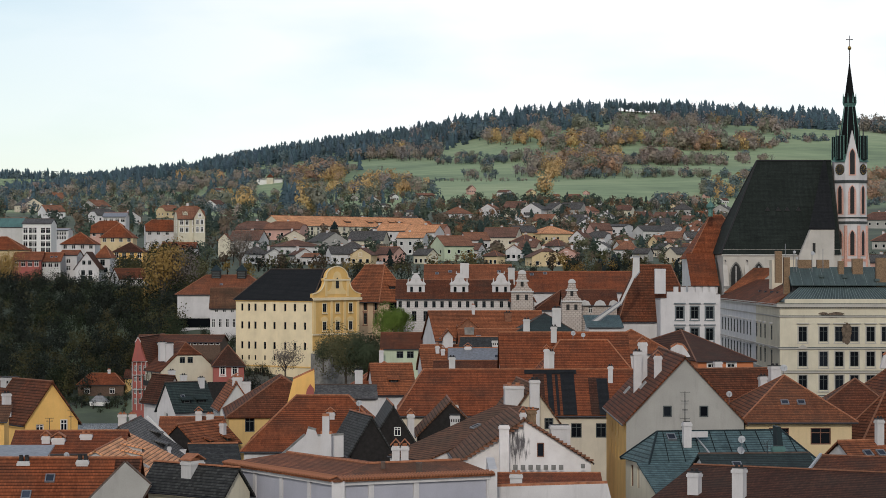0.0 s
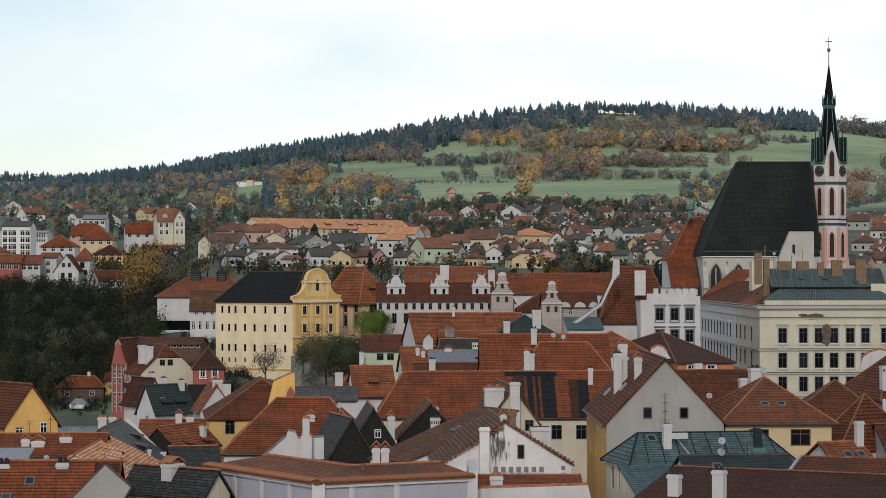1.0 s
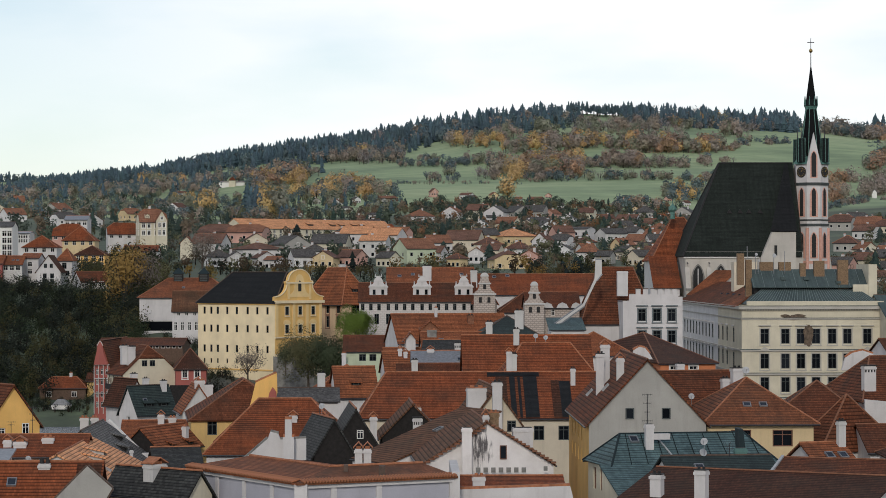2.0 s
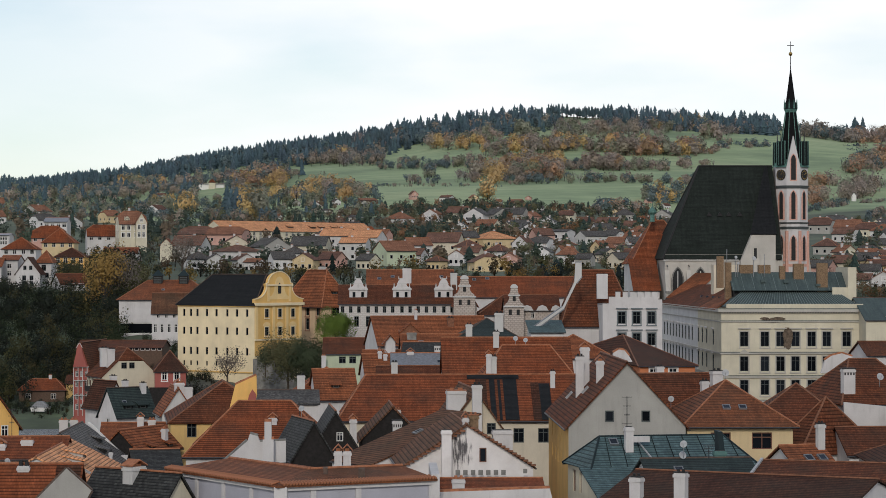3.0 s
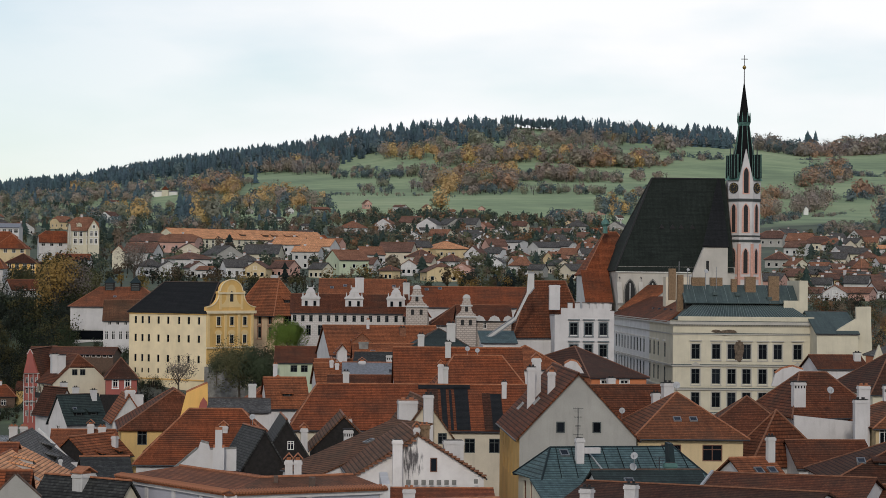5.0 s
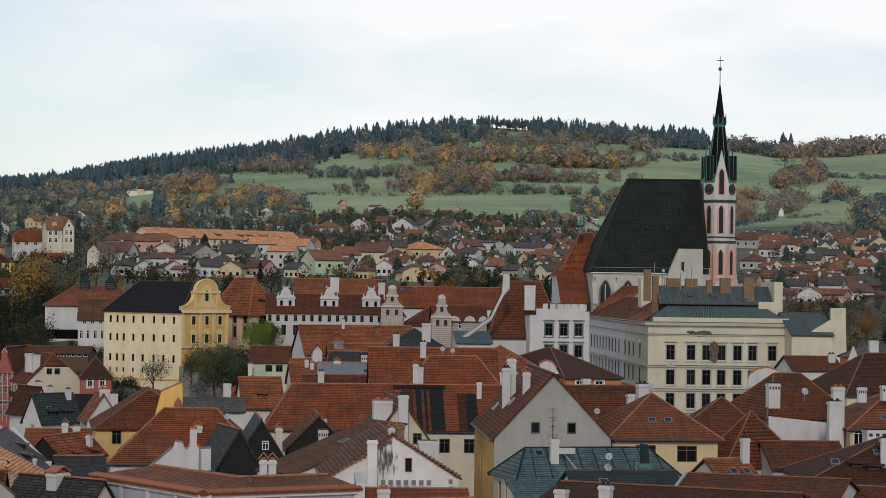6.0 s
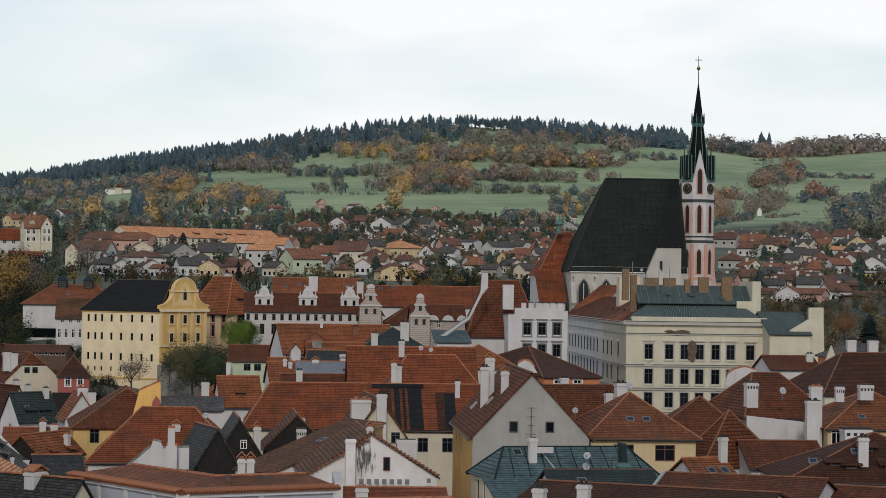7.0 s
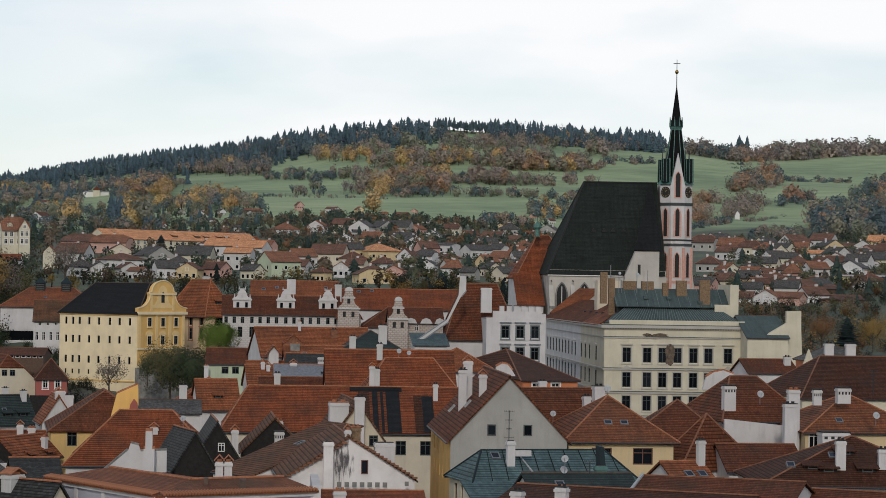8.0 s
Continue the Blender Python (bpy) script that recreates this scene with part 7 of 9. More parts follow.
house("villa with a hipped orange roof and dormer", -115.56, 760, 35.98, 0, 10.26, 11, 1.37, 4.86, "hu", "white", "rust",
      wins=[("f", [0.12, 0.37, 0.63, 0.88], [0.51], 1.2, 1.3, "cross")])
HOMES.append((-111.36, 830, 10.27))
house("villa with rust roofs and a grey gable", -116.49, 830, 40.64, 0, 10.27, 11, 1.12, 4.96, "qu", "rose", "rust",
      wins=[("f", [0.12, 0.37, 0.63, 0.88], [0.56], 1.2, 1.3, "cross")])
HOMES.append((-103.91, 800, 10.26))
house("villa with a broad rust hipped roof", -109.04, 800, 37.74, 0, 10.26, 11, 2.16, 6.58, "hu", "beige", "rust",
      wins=[("f", [0.12, 0.37, 0.63, 0.88], [1.26], 1.2, 1.3, "cross")])
HOMES.append((-112.58, 860, 8))
house("white flat roofed villa", -116.45, 860, 44.89, 0, 7.74, 11, 2.71, 4.18, "u", "white", "sheet",
      wins=[("f", [0.12, 0.37, 0.63, 0.88], [1.55], 1.4, 1.3, "cross")])
HOMES.append((-90.28, 720, 8.58))
house("yellow town villa with a dark mansard roof", -94.57, 720, 29.51, 0, 8.58, 11, 5.18, 7.83, "hu", "yellow", "dark_t",
      wins=[("f", [0.12, 0.37, 0.63, 0.88], [4.21, 2.27, 0.49], 1.2, 1.6, "cross")])
HOMES.append((-98.28, 880, 13.57))
house("long white house with a rust gable roof", -104.11, 880, 40.09, 10, 11.84, 11, 2.97, 6.83, "qu", "white", "rust",
      wins=[("f", [0.12, 0.37, 0.63, 0.88], [2.18], 1.3, 1.2, "cross")])
HOMES.append((-86.84, 870, 13.65))
house("cream villa with a steep orange roof", -91.97, 871, 41.15, 14, 9.6, 10, 6.0, 10.4, "qu", "cream", "far_o",
      wins=[("f", [0.14, 0.34, 0.6], [4.7, 2.2], 1.1, 1.6, "cross"), ("l", [0.3, 0.7], [4.7, 2.2], 1.1, 1.6, "cross")],
      chims=[(4.2, 5.6, 9, 11.6, 0.7, 0.6, "white", "clay")], dormers=[(0, 0.3, 0.3, 1.8, 1.0, "g", "cream")], trim="flat", name="villa", category="house")
house("gabled bay of the cream villa with tall windows", -86.2, 870.6, 41.15, 14, 3.8, 5, 6.6, 9.8, "v", "cream", "far_o",
      wins=[("f", [0.3, 0.7], [4.9, 2.3], 0.9, 1.7, "cross"), ("f", [0.5], [7.3], 0.9, 1.1, "cross")], trim="flat", name="villa_bay", category="house")
HOMES.append((-78.89, 640, 10.66))
house("small white house with a brown roof in the trees", -82.34, 640, 24.24, 20, 7.35, 11, 3.02, 5.61, "u", "white", "brown_t",
      wins=[("f", [0.4, 0.7], [2.59], 1.2, 1.3, "cross")])
HOMES.append((-82.28, 780, 10.53))
house("low house with an orange roof behind poplars", -87.54, 780, 34.04, 0, 10.53, 11, 2.11, 3.92, "u", "pale", "rust")
HOMES.append((-69.64, 800, 8))
house("small cream cottage with an orange gable", -71.61, 800, 37.74, 0, 3.96, 11, 1.26, 3.24, "v", "cream", "orange_t")
villa(-74.7, 980, 13, 11.7, 3.5, 3.1, -18, "qu", "rose", "brown_t", 3)
villa(-62.8, 975, 14.6, 13.1, 3.5, 3.3, -12, "qu", "rose", "brown_t", 3)
villa(-77.8, 850, 10.9, 9.8, 4.2, 3.4, -16, "u", "pale", "rust", 3)
villa(-59.2, 825, 13.8, 12.4, 3, 2.2, 21, "hu", "white", "brown_t", 3)
villa(-45.9, 840, 10.4, 9.4, 4.2, 3.2, 34, "v", "grey", "slate", 3)
villa(-29.7, 855, 12.1, 10.9, 4.2, 3.3, -10, "u", "cream", "brown_t", 3)
villa(-33.3, 1160, 12.9, 11.6, 4.2, 3.7, 30, "v", "beige", "brown_t", 3)
villa(-18.9, 940, 11.6, 10.5, 4.7, 3, -20, "u", "white", "sunny_t", 3)
villa(-7.2, 930, 11.5, 10.4, 4.6, 2.9, -20, "u", "white", "sunny_t", 3)
villa(-12.1, 860, 9.2, 8.3, 5, 1.9, -12, "u", "pale", "sunny_t", 3)
villa(-52.2, 770, 4.9, 4.4, 1.6, 1, -24, "u", "white", "rust", 3)
villa(3.6, 805, 10.7, 9.6, 4, 3.3, 28, "u", "green", "rust", 3)
villa(12.6, 885, 8.7, 7.8, 3.6, 2.8, 20, "u", "white", "rust", 3)
villa(23.8, 915, 12.5, 11.3, 3.7, 3.7, -15, "u", "cream2", "rust", 3)
villa(31.7, 950, 8.9, 8, 4.3, 2.6, 26, "u", "beige", "dark_t", 3)
villa(43, 950, 14.6, 13.2, 3.8, 3, 24, "hu", "beige", "sunny_t", 3)
villa(54.9, 920, 6.3, 5.7, 3.3, 2.9, -29, "v", "white", "brown_t", 3)
villa(28.8, 805, 5.2, 4.6, 2.5, 1.8, -14, "v", "white", "brown_t", 3)
villa(40.7, 760, 10.1, 9.1, 2.1, 2.7, 12, "qv", "beige", "brown_t", 3)
villa(53.1, 1315, 11.8, 10.6, 3, 2.7, -30, "u", "white", "brown_t", 3)
villa(64.8, 1340, 8.6, 7.7, 3.6, 2.7, -16, "v", "white", "slate", 3)
villa(70, 1020, 9.6, 8.6, 4.1, 0.9, -28, "u", "white", "slate", 3)
villa(62.5, 1005, 8.2, 7.3, 3.2, 2.7, 20, "u", "rose", "rust", 3)
villa(73.3, 820, 6.3, 5.7, 2.6, 2.6, -19, "hu", "white", "rust", 3)
villa(82.3, 1000, 9.8, 8.8, 2.7, 2.2, 24, "u", "pale", "slate", 3)
villa(89.1, 1300, 11.1, 10, 3.5, 2.9, -24, "u", "pale", "rust", 3)
villa(99.2, 1185, 8.6, 7.7, 2.7, 2.7, -14, "u", "white", "rust", 3)
villa(93.1, 940, 8, 7.2, 2.5, 2.5, -32, "u", "rose", "rust", 3)
villa(103.7, 890, 7.6, 6.8, 2.4, 2, 29, "v", "white", "slate", 3)
villa(80.1, 1360, 8.1, 7.3, 2.8, 2.4, 24, "u", "cream", "brown_t", 3)
villa(86.8, 905, 6.6, 5.9, 2.4, 2.4, 36, "u", "beige", "rust", 3)
villa(99.2, 1000, 6.4, 5.8, 2.2, 2, -28, "u", "white", "brown_t", 3)
villa(104.8, 1375, 8.8, 7.9, 2.8, 2.8, 24, "u", "white", "orange_t", 3)
villa(72.2, 870, 5.6, 5, 2, 2, 27, "u", "pale", "rust", 3)
villa(24.5, 1860, 8.7, 7.9, 2.5, 1.7, -24, "u", "white", "brown_t", 3)
villa(35.1, 1865, 5.6, 5, 2.5, 2.1, 24, "v", "beige", "brown_t", 3)
villa(19.8, 1500, 7.1, 6.3, 2, 1.3, 28, "u", "white", "slate", 3)
villa(34.4, 1415, 4.2, 3.8, 1.6, 1.3, -24, "u", "white", "slate", 3)
villa(11.2, 1895, 5.7, 5.1, 3.4, 2.6, 24, "v", "rose", "rust", 3)
villa(111.6, 1940, 7.5, 6.7, 3.5, 2.6, 34, "v", "white", "slate", 3)
villa(-25.6, 1745, 12.7, 11.4, 2, 1.2, 24, "u", "white", "slate", 3)
villa(-11.7, 1495, 7, 6.3, 2, 1.3, -24, "u", "pale", "slate", 3)
villa(-56.5, 2225, 7.6, 6.8, 4, 2.5, 24, "u", "white", "rust", 3)
villa(-89.3, 2220, 8.5, 7.7, 3.5, 2, 24, "u", "white", "brown_t", 3)
villa(-7.6, 1850, 13.4, 12.1, 2.1, 1.7, 24, "u", "brown", "rust", 3)
villa(52, 1825, 10.1, 9.1, 2.1, 1.6, -24, "u", "brown", "rust", 3)
villa(94.7, 1860, 5.6, 5, 2.1, 1.7, 24, "u", "white", "rust", 3)
villa(-167.8, 2885, 18.5, 16.6, 4.5, 5.2, -34, "v", "beige", "brown_t", 3)
villa(-174.5, 3000, 16.7, 15, 4.7, 4.7, 12, "u", "cream", "brown_t", 3)
villa(-162.8, 2550, 24, 21.6, 2.9, 2.3, -24, "u", "brown", "brown_t", 3)
villa(-153.8, 2165, 9.3, 8.3, 2.9, 5.8, 20, "u", "rose", "rust", 3)
villa(-158.3, 2530, 8.6, 7.8, 2.8, 2.8, -24, "v", "white", "brown_t", 3)
villa(180.5, 1460, 12.5, 11.2, 4.3, 3.3, 29, "u", "white", "slate", 3)
villa(190.4, 1110, 8.1, 7.3, 3, 3, 20, "v", "white", "slate", 3)
villa(196.7, 1120, 9.6, 8.6, 2.8, 3, -14, "u", "grey", "slate", 3)
villa(203.6, 1050, 7.6, 6.9, 2.8, 2.8, 30, "v", "cream2", "dark_t", 3)
villa(209.4, 960, 9.4, 8.5, 2.8, 2.4, -24, "qu", "cream", "dark_t", 3)
villa(205.9, 1140, 10.7, 9.6, 2.6, 2.3, -34, "u", "cream", "dark_t", 3)
villa(221.3, 1060, 9.5, 8.6, 2.1, 1.7, -30, "u", "white", "sunny_t", 3)
villa(227.4, 940, 8, 7.2, 2.5, 2.5, -12, "u", "white", "dark_t", 3)
villa(237, 1060, 9.1, 8.2, 2.4, 2.4, 24, "u", "beige", "dark_t", 3)
villa(242.2, 940, 5.2, 4.7, 2.5, 1.3, 15, "v", "white", "brown_t", 3)
villa(246.2, 1390, 11.9, 10.7, 3.1, 3.8, -32, "u", "beige", "sunny_t", 3)
villa(184.1, 850, 6.5, 5.9, 2.3, 2.3, 30, "v", "cream", "rust", 3)
villa(193.4, 805, 6.9, 6.2, 2.2, 2.5, 15, "u", "white", "rust", 3)
villa(200.3, 795, 5.8, 5.2, 2.3, 2.3, 34, "u", "white", "rust", 3)
villa(196.9, 735, 5.7, 5.1, 2, 1.7, 19, "u", "beige", "brown_t", 3)
villa(204.9, 735, 5.3, 4.8, 2, 2, 32, "v", "pale", "brown_t", 3)
villa(213.7, 710, 9.1, 8.2, 2.2, 2.2, 29, "u", "rose", "rust", 3)
villa(208.4, 660, 9.9, 8.9, 2.1, 1.5, -24, "u", "rose", "rust", 3)
villa(210.6, 825, 4.6, 4.1, 2.6, 3, 30, "hu", "rose", "rust", 3)
villa(219.9, 740, 4.7, 4.3, 2.3, 1.7, 30, "v", "beige", "dark_t", 3)
villa(225.7, 720, 6.8, 6.1, 1.3, 1, 19, "u", "brown", "dark_t", 3)
villa(244, 1185, 10.1, 9.1, 2.7, 2.1, 30, "u", "rose", "rust", 3)
villa(186.3, 1030, 6.6, 5.9, 2.3, 2.1, 24, "u", "pale", "dark_t", 3)
villa(232.4, 1240, 9.5, 8.6, 2.5, 2.2, -24, "u", "pale", "rust", 3)
villa(230.3, 670, 12.1, 10.9, 1.1, 1.2, 0, "u", "brown", "dark_t", 3)
villa(213.9, 1205, 7.7, 7, 2.4, 2.4, -20, "u", "beige", "brown_t", 3)
flats = house("yellow green block of flats with balconies", 178.4, 775, 27.6, 0, 19.5, 11, 7.4, 7.9, "u", "flats", "sheet",
      wins=[("f", [0.06 + 0.098 * k for k in range(10)], [6.2, 3.4, 0.8], 1.0, 1.3, "cross")], name="apartment_block", category="flats", low=6)
for x in (3.6, 11.2):
    for z in (4.9, 2.1):
        part("balcony", box(x, -0.9, z, x + 3.4, -0.01, z + 0.95), "white", flats)
HOMES.append((187, 775, 26))
# -- the long barracks and the walled chapel --
HOMES.append((-35.91, 1050, 72.22))
house("long cream barracks under a sunlit orange roof", -67.07, 1050, 42.52, 45, 88.13, 14, 5.43, 9.55, "u", "cream", "sunny_t",
      wins=[("f", [0.02, 0.06, 0.1, 0.14, 0.19, 0.23, 0.27, 0.31, 0.35, 0.4, 0.44, 0.48, 0.52, 0.56, 0.6, 0.65, 0.69, 0.73, 0.77, 0.81, 0.85, 0.9, 0.94, 0.98], [4.25, 2.36], 1.3, 1.7, "cross")], dormers=[(0, 0.45, 0.35, 3, 1, "s", "brown"), (0, 0.6, 0.35, 3, 1, "s", "brown"), (0, 0.66, 0.35, 3, 1, "s", "brown"), (0, 0.75, 0.35, 3, 1, "s", "brown"), (0, 0.8, 0.35, 3, 1, "s", "brown")], low=10)
HOMES.append((-7.25, 1110, 17.97))
house("end wing of the barracks with a rust gable", -12.23, 1110, 41.73, 30, 11.52, 16, 4.99, 9.12, "u", "cream", "rust", low=10)
HOMES.append((-161.35, 2335, 23.82))
house("white walled chapel on the hill", -173.26, 2335, 107.88, 0, 23.82, 8, 4.75, 5.41, "u", "frame_w", "sheet")
HOMES.append((-160.59, 2331, 8))
house("small chapel tower with a grey roof", -163.7, 2331, 107.88, 0, 6.2, 5, 6.59, 9.29, "hu", "cream", "brown_t")
# -- firewalls, aerials, dishes and roof furniture --
firewall("tall yellow firewall with bare brick patch", 258, [(-16.19, 15.32), (-15.38, 18.57), (-13.23, 19.55), (-13.17, 17.52), (-13.7, 15.32)], 0.6, "yellow", "ridge")
firewall("bare brick patch on a yellow wall", 257.6, [(-14.08, 16.96), (-13.21, 16.85), (-13.27, 17.66), (-13.62, 18.12), (-13.96, 17.54)], 0.3, "red")
firewall("white parapet wall stepping up to a chimney", 221, [(-14.4, 13.3), (-12.1, 15.3), (-11.9, 15.9), (-11.2, 15.7), (-11.0, 15.2), (-8.75, 15.3), (-8.75, 13.4)], 0.6, "white", "stone")
firewall("tall white chimney on the parapet wall", 219.6, [(-10.7, 12.7), (-10.7, 15.5), (-10.55, 15.5), (-10.55, 17.05), (-9.95, 17.05), (-9.95, 15.5), (-9.75, 15.5), (-9.75, 12.7)], 0.8, "white", "ridge")
firewall("tall sloping firewall with a sheet metal edge", 397, [(23.39, 21.42), (28.04, 24.72), (29.91, 28.66), (30.09, 31.7), (31.06, 31.7), (31.06, 29.55), (30.26, 28.48), (28.28, 24.46), (23.73, 21.16)], 0.6, "pale", "sheet")
firewall("small shell merlon on the school wing", 409.4, [(22.1, 23.92), (22.47, 24.57), (23.11, 24.84), (23.76, 24.57), (24.13, 23.92)], 0.5, "pale")
firewall("small shell merlon on the school wing", 409.4, [(24.59, 23.92), (24.95, 24.57), (25.6, 24.84), (26.24, 24.57), (26.61, 23.92)], 0.5, "pale")
firewall("small shell merlon on the school wing", 409.4, [(26.98, 23.92), (27.26, 24.57), (27.81, 24.84), (28.36, 24.57), (28.64, 23.92)], 0.5, "pale")
firewall("rubble retaining wall below the museum", 446, [(-23.47, 14.85), (-16.25, 14.05), (-16.25, 8.43), (-23.47, 8.43)], 0.8, "stone")
firewall("white rounded gable behind the brown roof", 262, [(45.58, 19.57), (45.98, 20.88), (46.7, 21.37), (47.77, 21.62), (48.86, 21.27), (49.37, 19.62)], 0.6, "white", "ridge")
firewall("white rounded gable behind the grey house", 244, [(22.01, 21.38), (22.17, 22.26), (22.72, 22.59), (23.27, 22.48), (23.71, 21.93), (24.04, 21.38)], 0.6, "white", "ridge")
firewall("cream firewall with a tall chimney head", 399, [(78.72, 16.95), (78.64, 22.39), (82.92, 24.99), (82.9, 26.89), (85.29, 26.93), (85.32, 24.29), (85.6, 17.04)], 0.9, "cream")
firewall("cream gable with a teal edge", 310, [(66.15, 19.57), (67.33, 22.9), (67.92, 21.36), (68.3, 19.6)], 0.6, "cream", "teal")
firewall("long white wall under the brown roof", 243, [(44.49, 17.49), (52.6, 16.69), (52.63, 13.82), (44.53, 14.29)], 0.5, "white")
firewall("faded dark square on a white wall", 196.3, [(5.47, 14.24), (5.83, 14.24), (5.83, 14.64), (5.47, 14.64)], 0.05, "stone")
firewall("faded dark square on a white wall", 196.3, [(6.07, 14.24), (6.42, 14.24), (6.42, 14.64), (6.07, 14.64)], 0.05, "stone")
firewall("faded dark square on a white wall", 196.3, [(6.67, 14.24), (7.02, 14.24), (7.02, 14.64), (6.67, 14.64)], 0.05, "stone")
firewall("faded dark square on a white wall", 196.3, [(7.26, 14.24), (7.62, 14.24), (7.62, 14.64), (7.26, 14.64)], 0.05, "stone")
firewall("faded dark square on a white wall", 196.3, [(7.86, 14.24), (8.21, 14.24), (8.21, 14.64), (7.86, 14.64)], 0.05, "stone")
firewall("faded dark square on a white wall", 196.3, [(8.46, 14.24), (8.81, 14.24), (8.81, 14.64), (8.46, 14.64)], 0.05, "stone")
firewall("faded dark square on a white wall", 196.3, [(9.05, 14.24), (9.4, 14.24), (9.4, 14.64), (9.05, 14.64)], 0.05, "stone")
firewall("thin dark strip along a white wall", 196.2, [(5.12, 13.98), (11.56, 13.98), (11.56, 14.11), (5.12, 14.11)], 0.08, "iron")
firewall("faded dark square on a white wall", 196.3, [(10.77, 14.37), (11.08, 14.37), (11.08, 14.72), (10.77, 14.72)], 0.05, "stone")
firewall("lower white wall with coping", 183, [(3.62, 13.17), (3.62, 14.07), (11.98, 14.32), (12.27, 13.17)], 0.6, "white", "ridge")
house("low rust roof below the stained gable", 2.26, 186, 0, 0, 9.37, 7, 13.73, 14.44, "u", "white", "rust",
      chims=[(3.14, 0, 12.81, 14.81, 0.9, 0.72, "white", "clay")])
antenna(20.55, 213.5, 15.83, 3.7, 5)
antenna(-37, 250, 13.41, 3.15, 3)
antenna(-39.92, 255, 13.37, 1.43, 2)
antenna(-8.14, 238, 15.71, 2.14, 2)
antenna(57.49, 236, 20.27, 2.42, 3)
antenna(5.22, 200, 13.81, 0.67, 2)
antenna(23.21, 180, 16.63, 1.02, 3)
sat_dish(22.12, 187, 16.33, 0.3, 20)
sat_dish(22.12, 186, 17.22, 0.28, -20)
sat_dish(30.64, 226, 20.9, 0.33, 0)
sat_dish(48.17, 244, 19.8, 0.36, 15)
sat_dish(57.28, 234, 18.33, 0.34, 10)
sat_dish(-30.86, 206, 14.57, 0.25, 30)
sat_dish(-7.86, 236, 17.21, 0.28, -15)
sat_dish(28.11, 182, 15.09, 0.33, 10)
sat_dish(15.62, 302, 22.05, 0.3, 10)
sat_dish(16.85, 302, 21.85, 0.28, -10)
sat_dish(25.95, 228, 18.46, 0.28, 0)
lantern(-50.15, 556.0, 27.62, 2.0)
lantern(-44.52, 556.0, 27.62, 2.0)
firewall("white roadside parapet wall", 655, [(-89.72, 18.07), (-89.72, 19.69), (-69.54, 20.72), (-69.54, 18.66)], 0.4, "white")
firewall("grey roadside retaining wall", 654, [(-85.91, 16.61), (-85.91, 18.09), (-69.43, 18.67), (-69.43, 17.5)], 0.4, "pale")
car(-75.94, 648.0, 17.61, 4, "iron", "dark parked car on the bank road")
villa(94, 785, 6.4, 5.8, 2.2, 2, 33.79, "u", "cream2", "slate", 3)
villa(79.9, 800, 5.1, 4.6, 1.8, 1.6, -26.47, "u", "grey", "brown_t", 3)
villa(72.6, 1435, 9.5, 8.6, 3.3, 3, -17.64, "qu", "cream", "brown_t", 3)
villa(29.3, 1450, 12.5, 11.2, 4.3, 3.9, -23.24, "u", "cream", "brown_t", 3)
villa(49.8, 1210, 10.2, 9.2, 3.5, 3.2, -25.54, "v", "cream", "slate", 3)
villa(108.9, 1060, 7.6, 6.9, 2.6, 2.4, 27.93, "qu", "beige", "dark_t", 3)
villa(20.6, 780, 4.9, 4.4, 1.7, 1.5, -36.74, "hu", "beige", "brown_t", 3)
villa(50, 790, 6, 5.4, 2.1, 1.9, -15, "v", "rose", "brown_t", 3)
villa(86.8, 1120, 8.3, 7.5, 2.9, 2.6, 17.61, "u", "side", "dark_t", 3)
villa(111.8, 930, 7.8, 7, 2.7, 2.5, -37.27, "u", "cream", "brown_t", 3)
villa(63, 865, 6, 5.4, 2.1, 1.9, -18.11, "v", "side", "old_t", 3)
villa(88.5, 840, 5.9, 5.3, 2.1, 1.9, 27.43, "v", "cream2", "old_t", 3)
villa(99.9, 820, 6.6, 5.9, 2.3, 2.1, -20.22, "u", "side", "dark_t", 3)
villa(71.8, 940, 6, 5.4, 2.1, 1.9, 34.36, "hu", "grey", "dark_t", 3)
villa(45.4, 860, 7.3, 6.5, 2.5, 2.3, -38.94, "hu", "side", "dark_t", 3)
villa(33.1, 900, 7.8, 7, 2.7, 2.5, 37.83, "hu", "cream", "dark_t", 3)
villa(30.5, 1265, 9.7, 8.7, 3.4, 3.1, -9.76, "v", "side", "slate", 3)
villa(52.1, 1420, 12.7, 11.4, 4.4, 4, -22.81, "u", "grey", "brown_t", 3)
villa(36.7, 1420, 12.3, 11, 4.3, 3.9, -25.52, "v", "white", "dark_t", 3)
villa(112.4, 1340, 8.3, 7.5, 2.9, 2.6, 18.41, "hu", "white", "slate", 3)
villa(97.1, 890, 5.6, 5, 1.9, 1.8, -21.58, "u", "cream", "slate", 3)
villa(91.1, 1020, 7.4, 6.7, 2.6, 2.3, -37.32, "qu", "pale", "slate", 3)
villa(111.7, 1475, 11.4, 10.2, 3.9, 3.6, -25.44, "v", "grey", "slate", 3)
villa(100.6, 935, 7.8, 7, 2.7, 2.5, 14.11, "u", "side", "brown_t", 3)
villa(95.7, 1455, 11.7, 10.5, 4, 3.7, -15.18, "hu", "grey", "slate", 3)
villa(44.8, 1425, 11.8, 10.6, 4.1, 3.7, 32.85, "v", "grey", "dark_t", 3)
villa(33.5, 1015, 6.3, 5.7, 2.2, 2, -33.51, "qu", "cream", "slate", 3)
villa(18.8, 1450, 10.3, 9.3, 3.6, 3.3, -21, "v", "white", "rust", 3)
villa(40.9, 1280, 11, 9.9, 3.8, 3.5, -28.91, "u", "cream", "rust", 3)
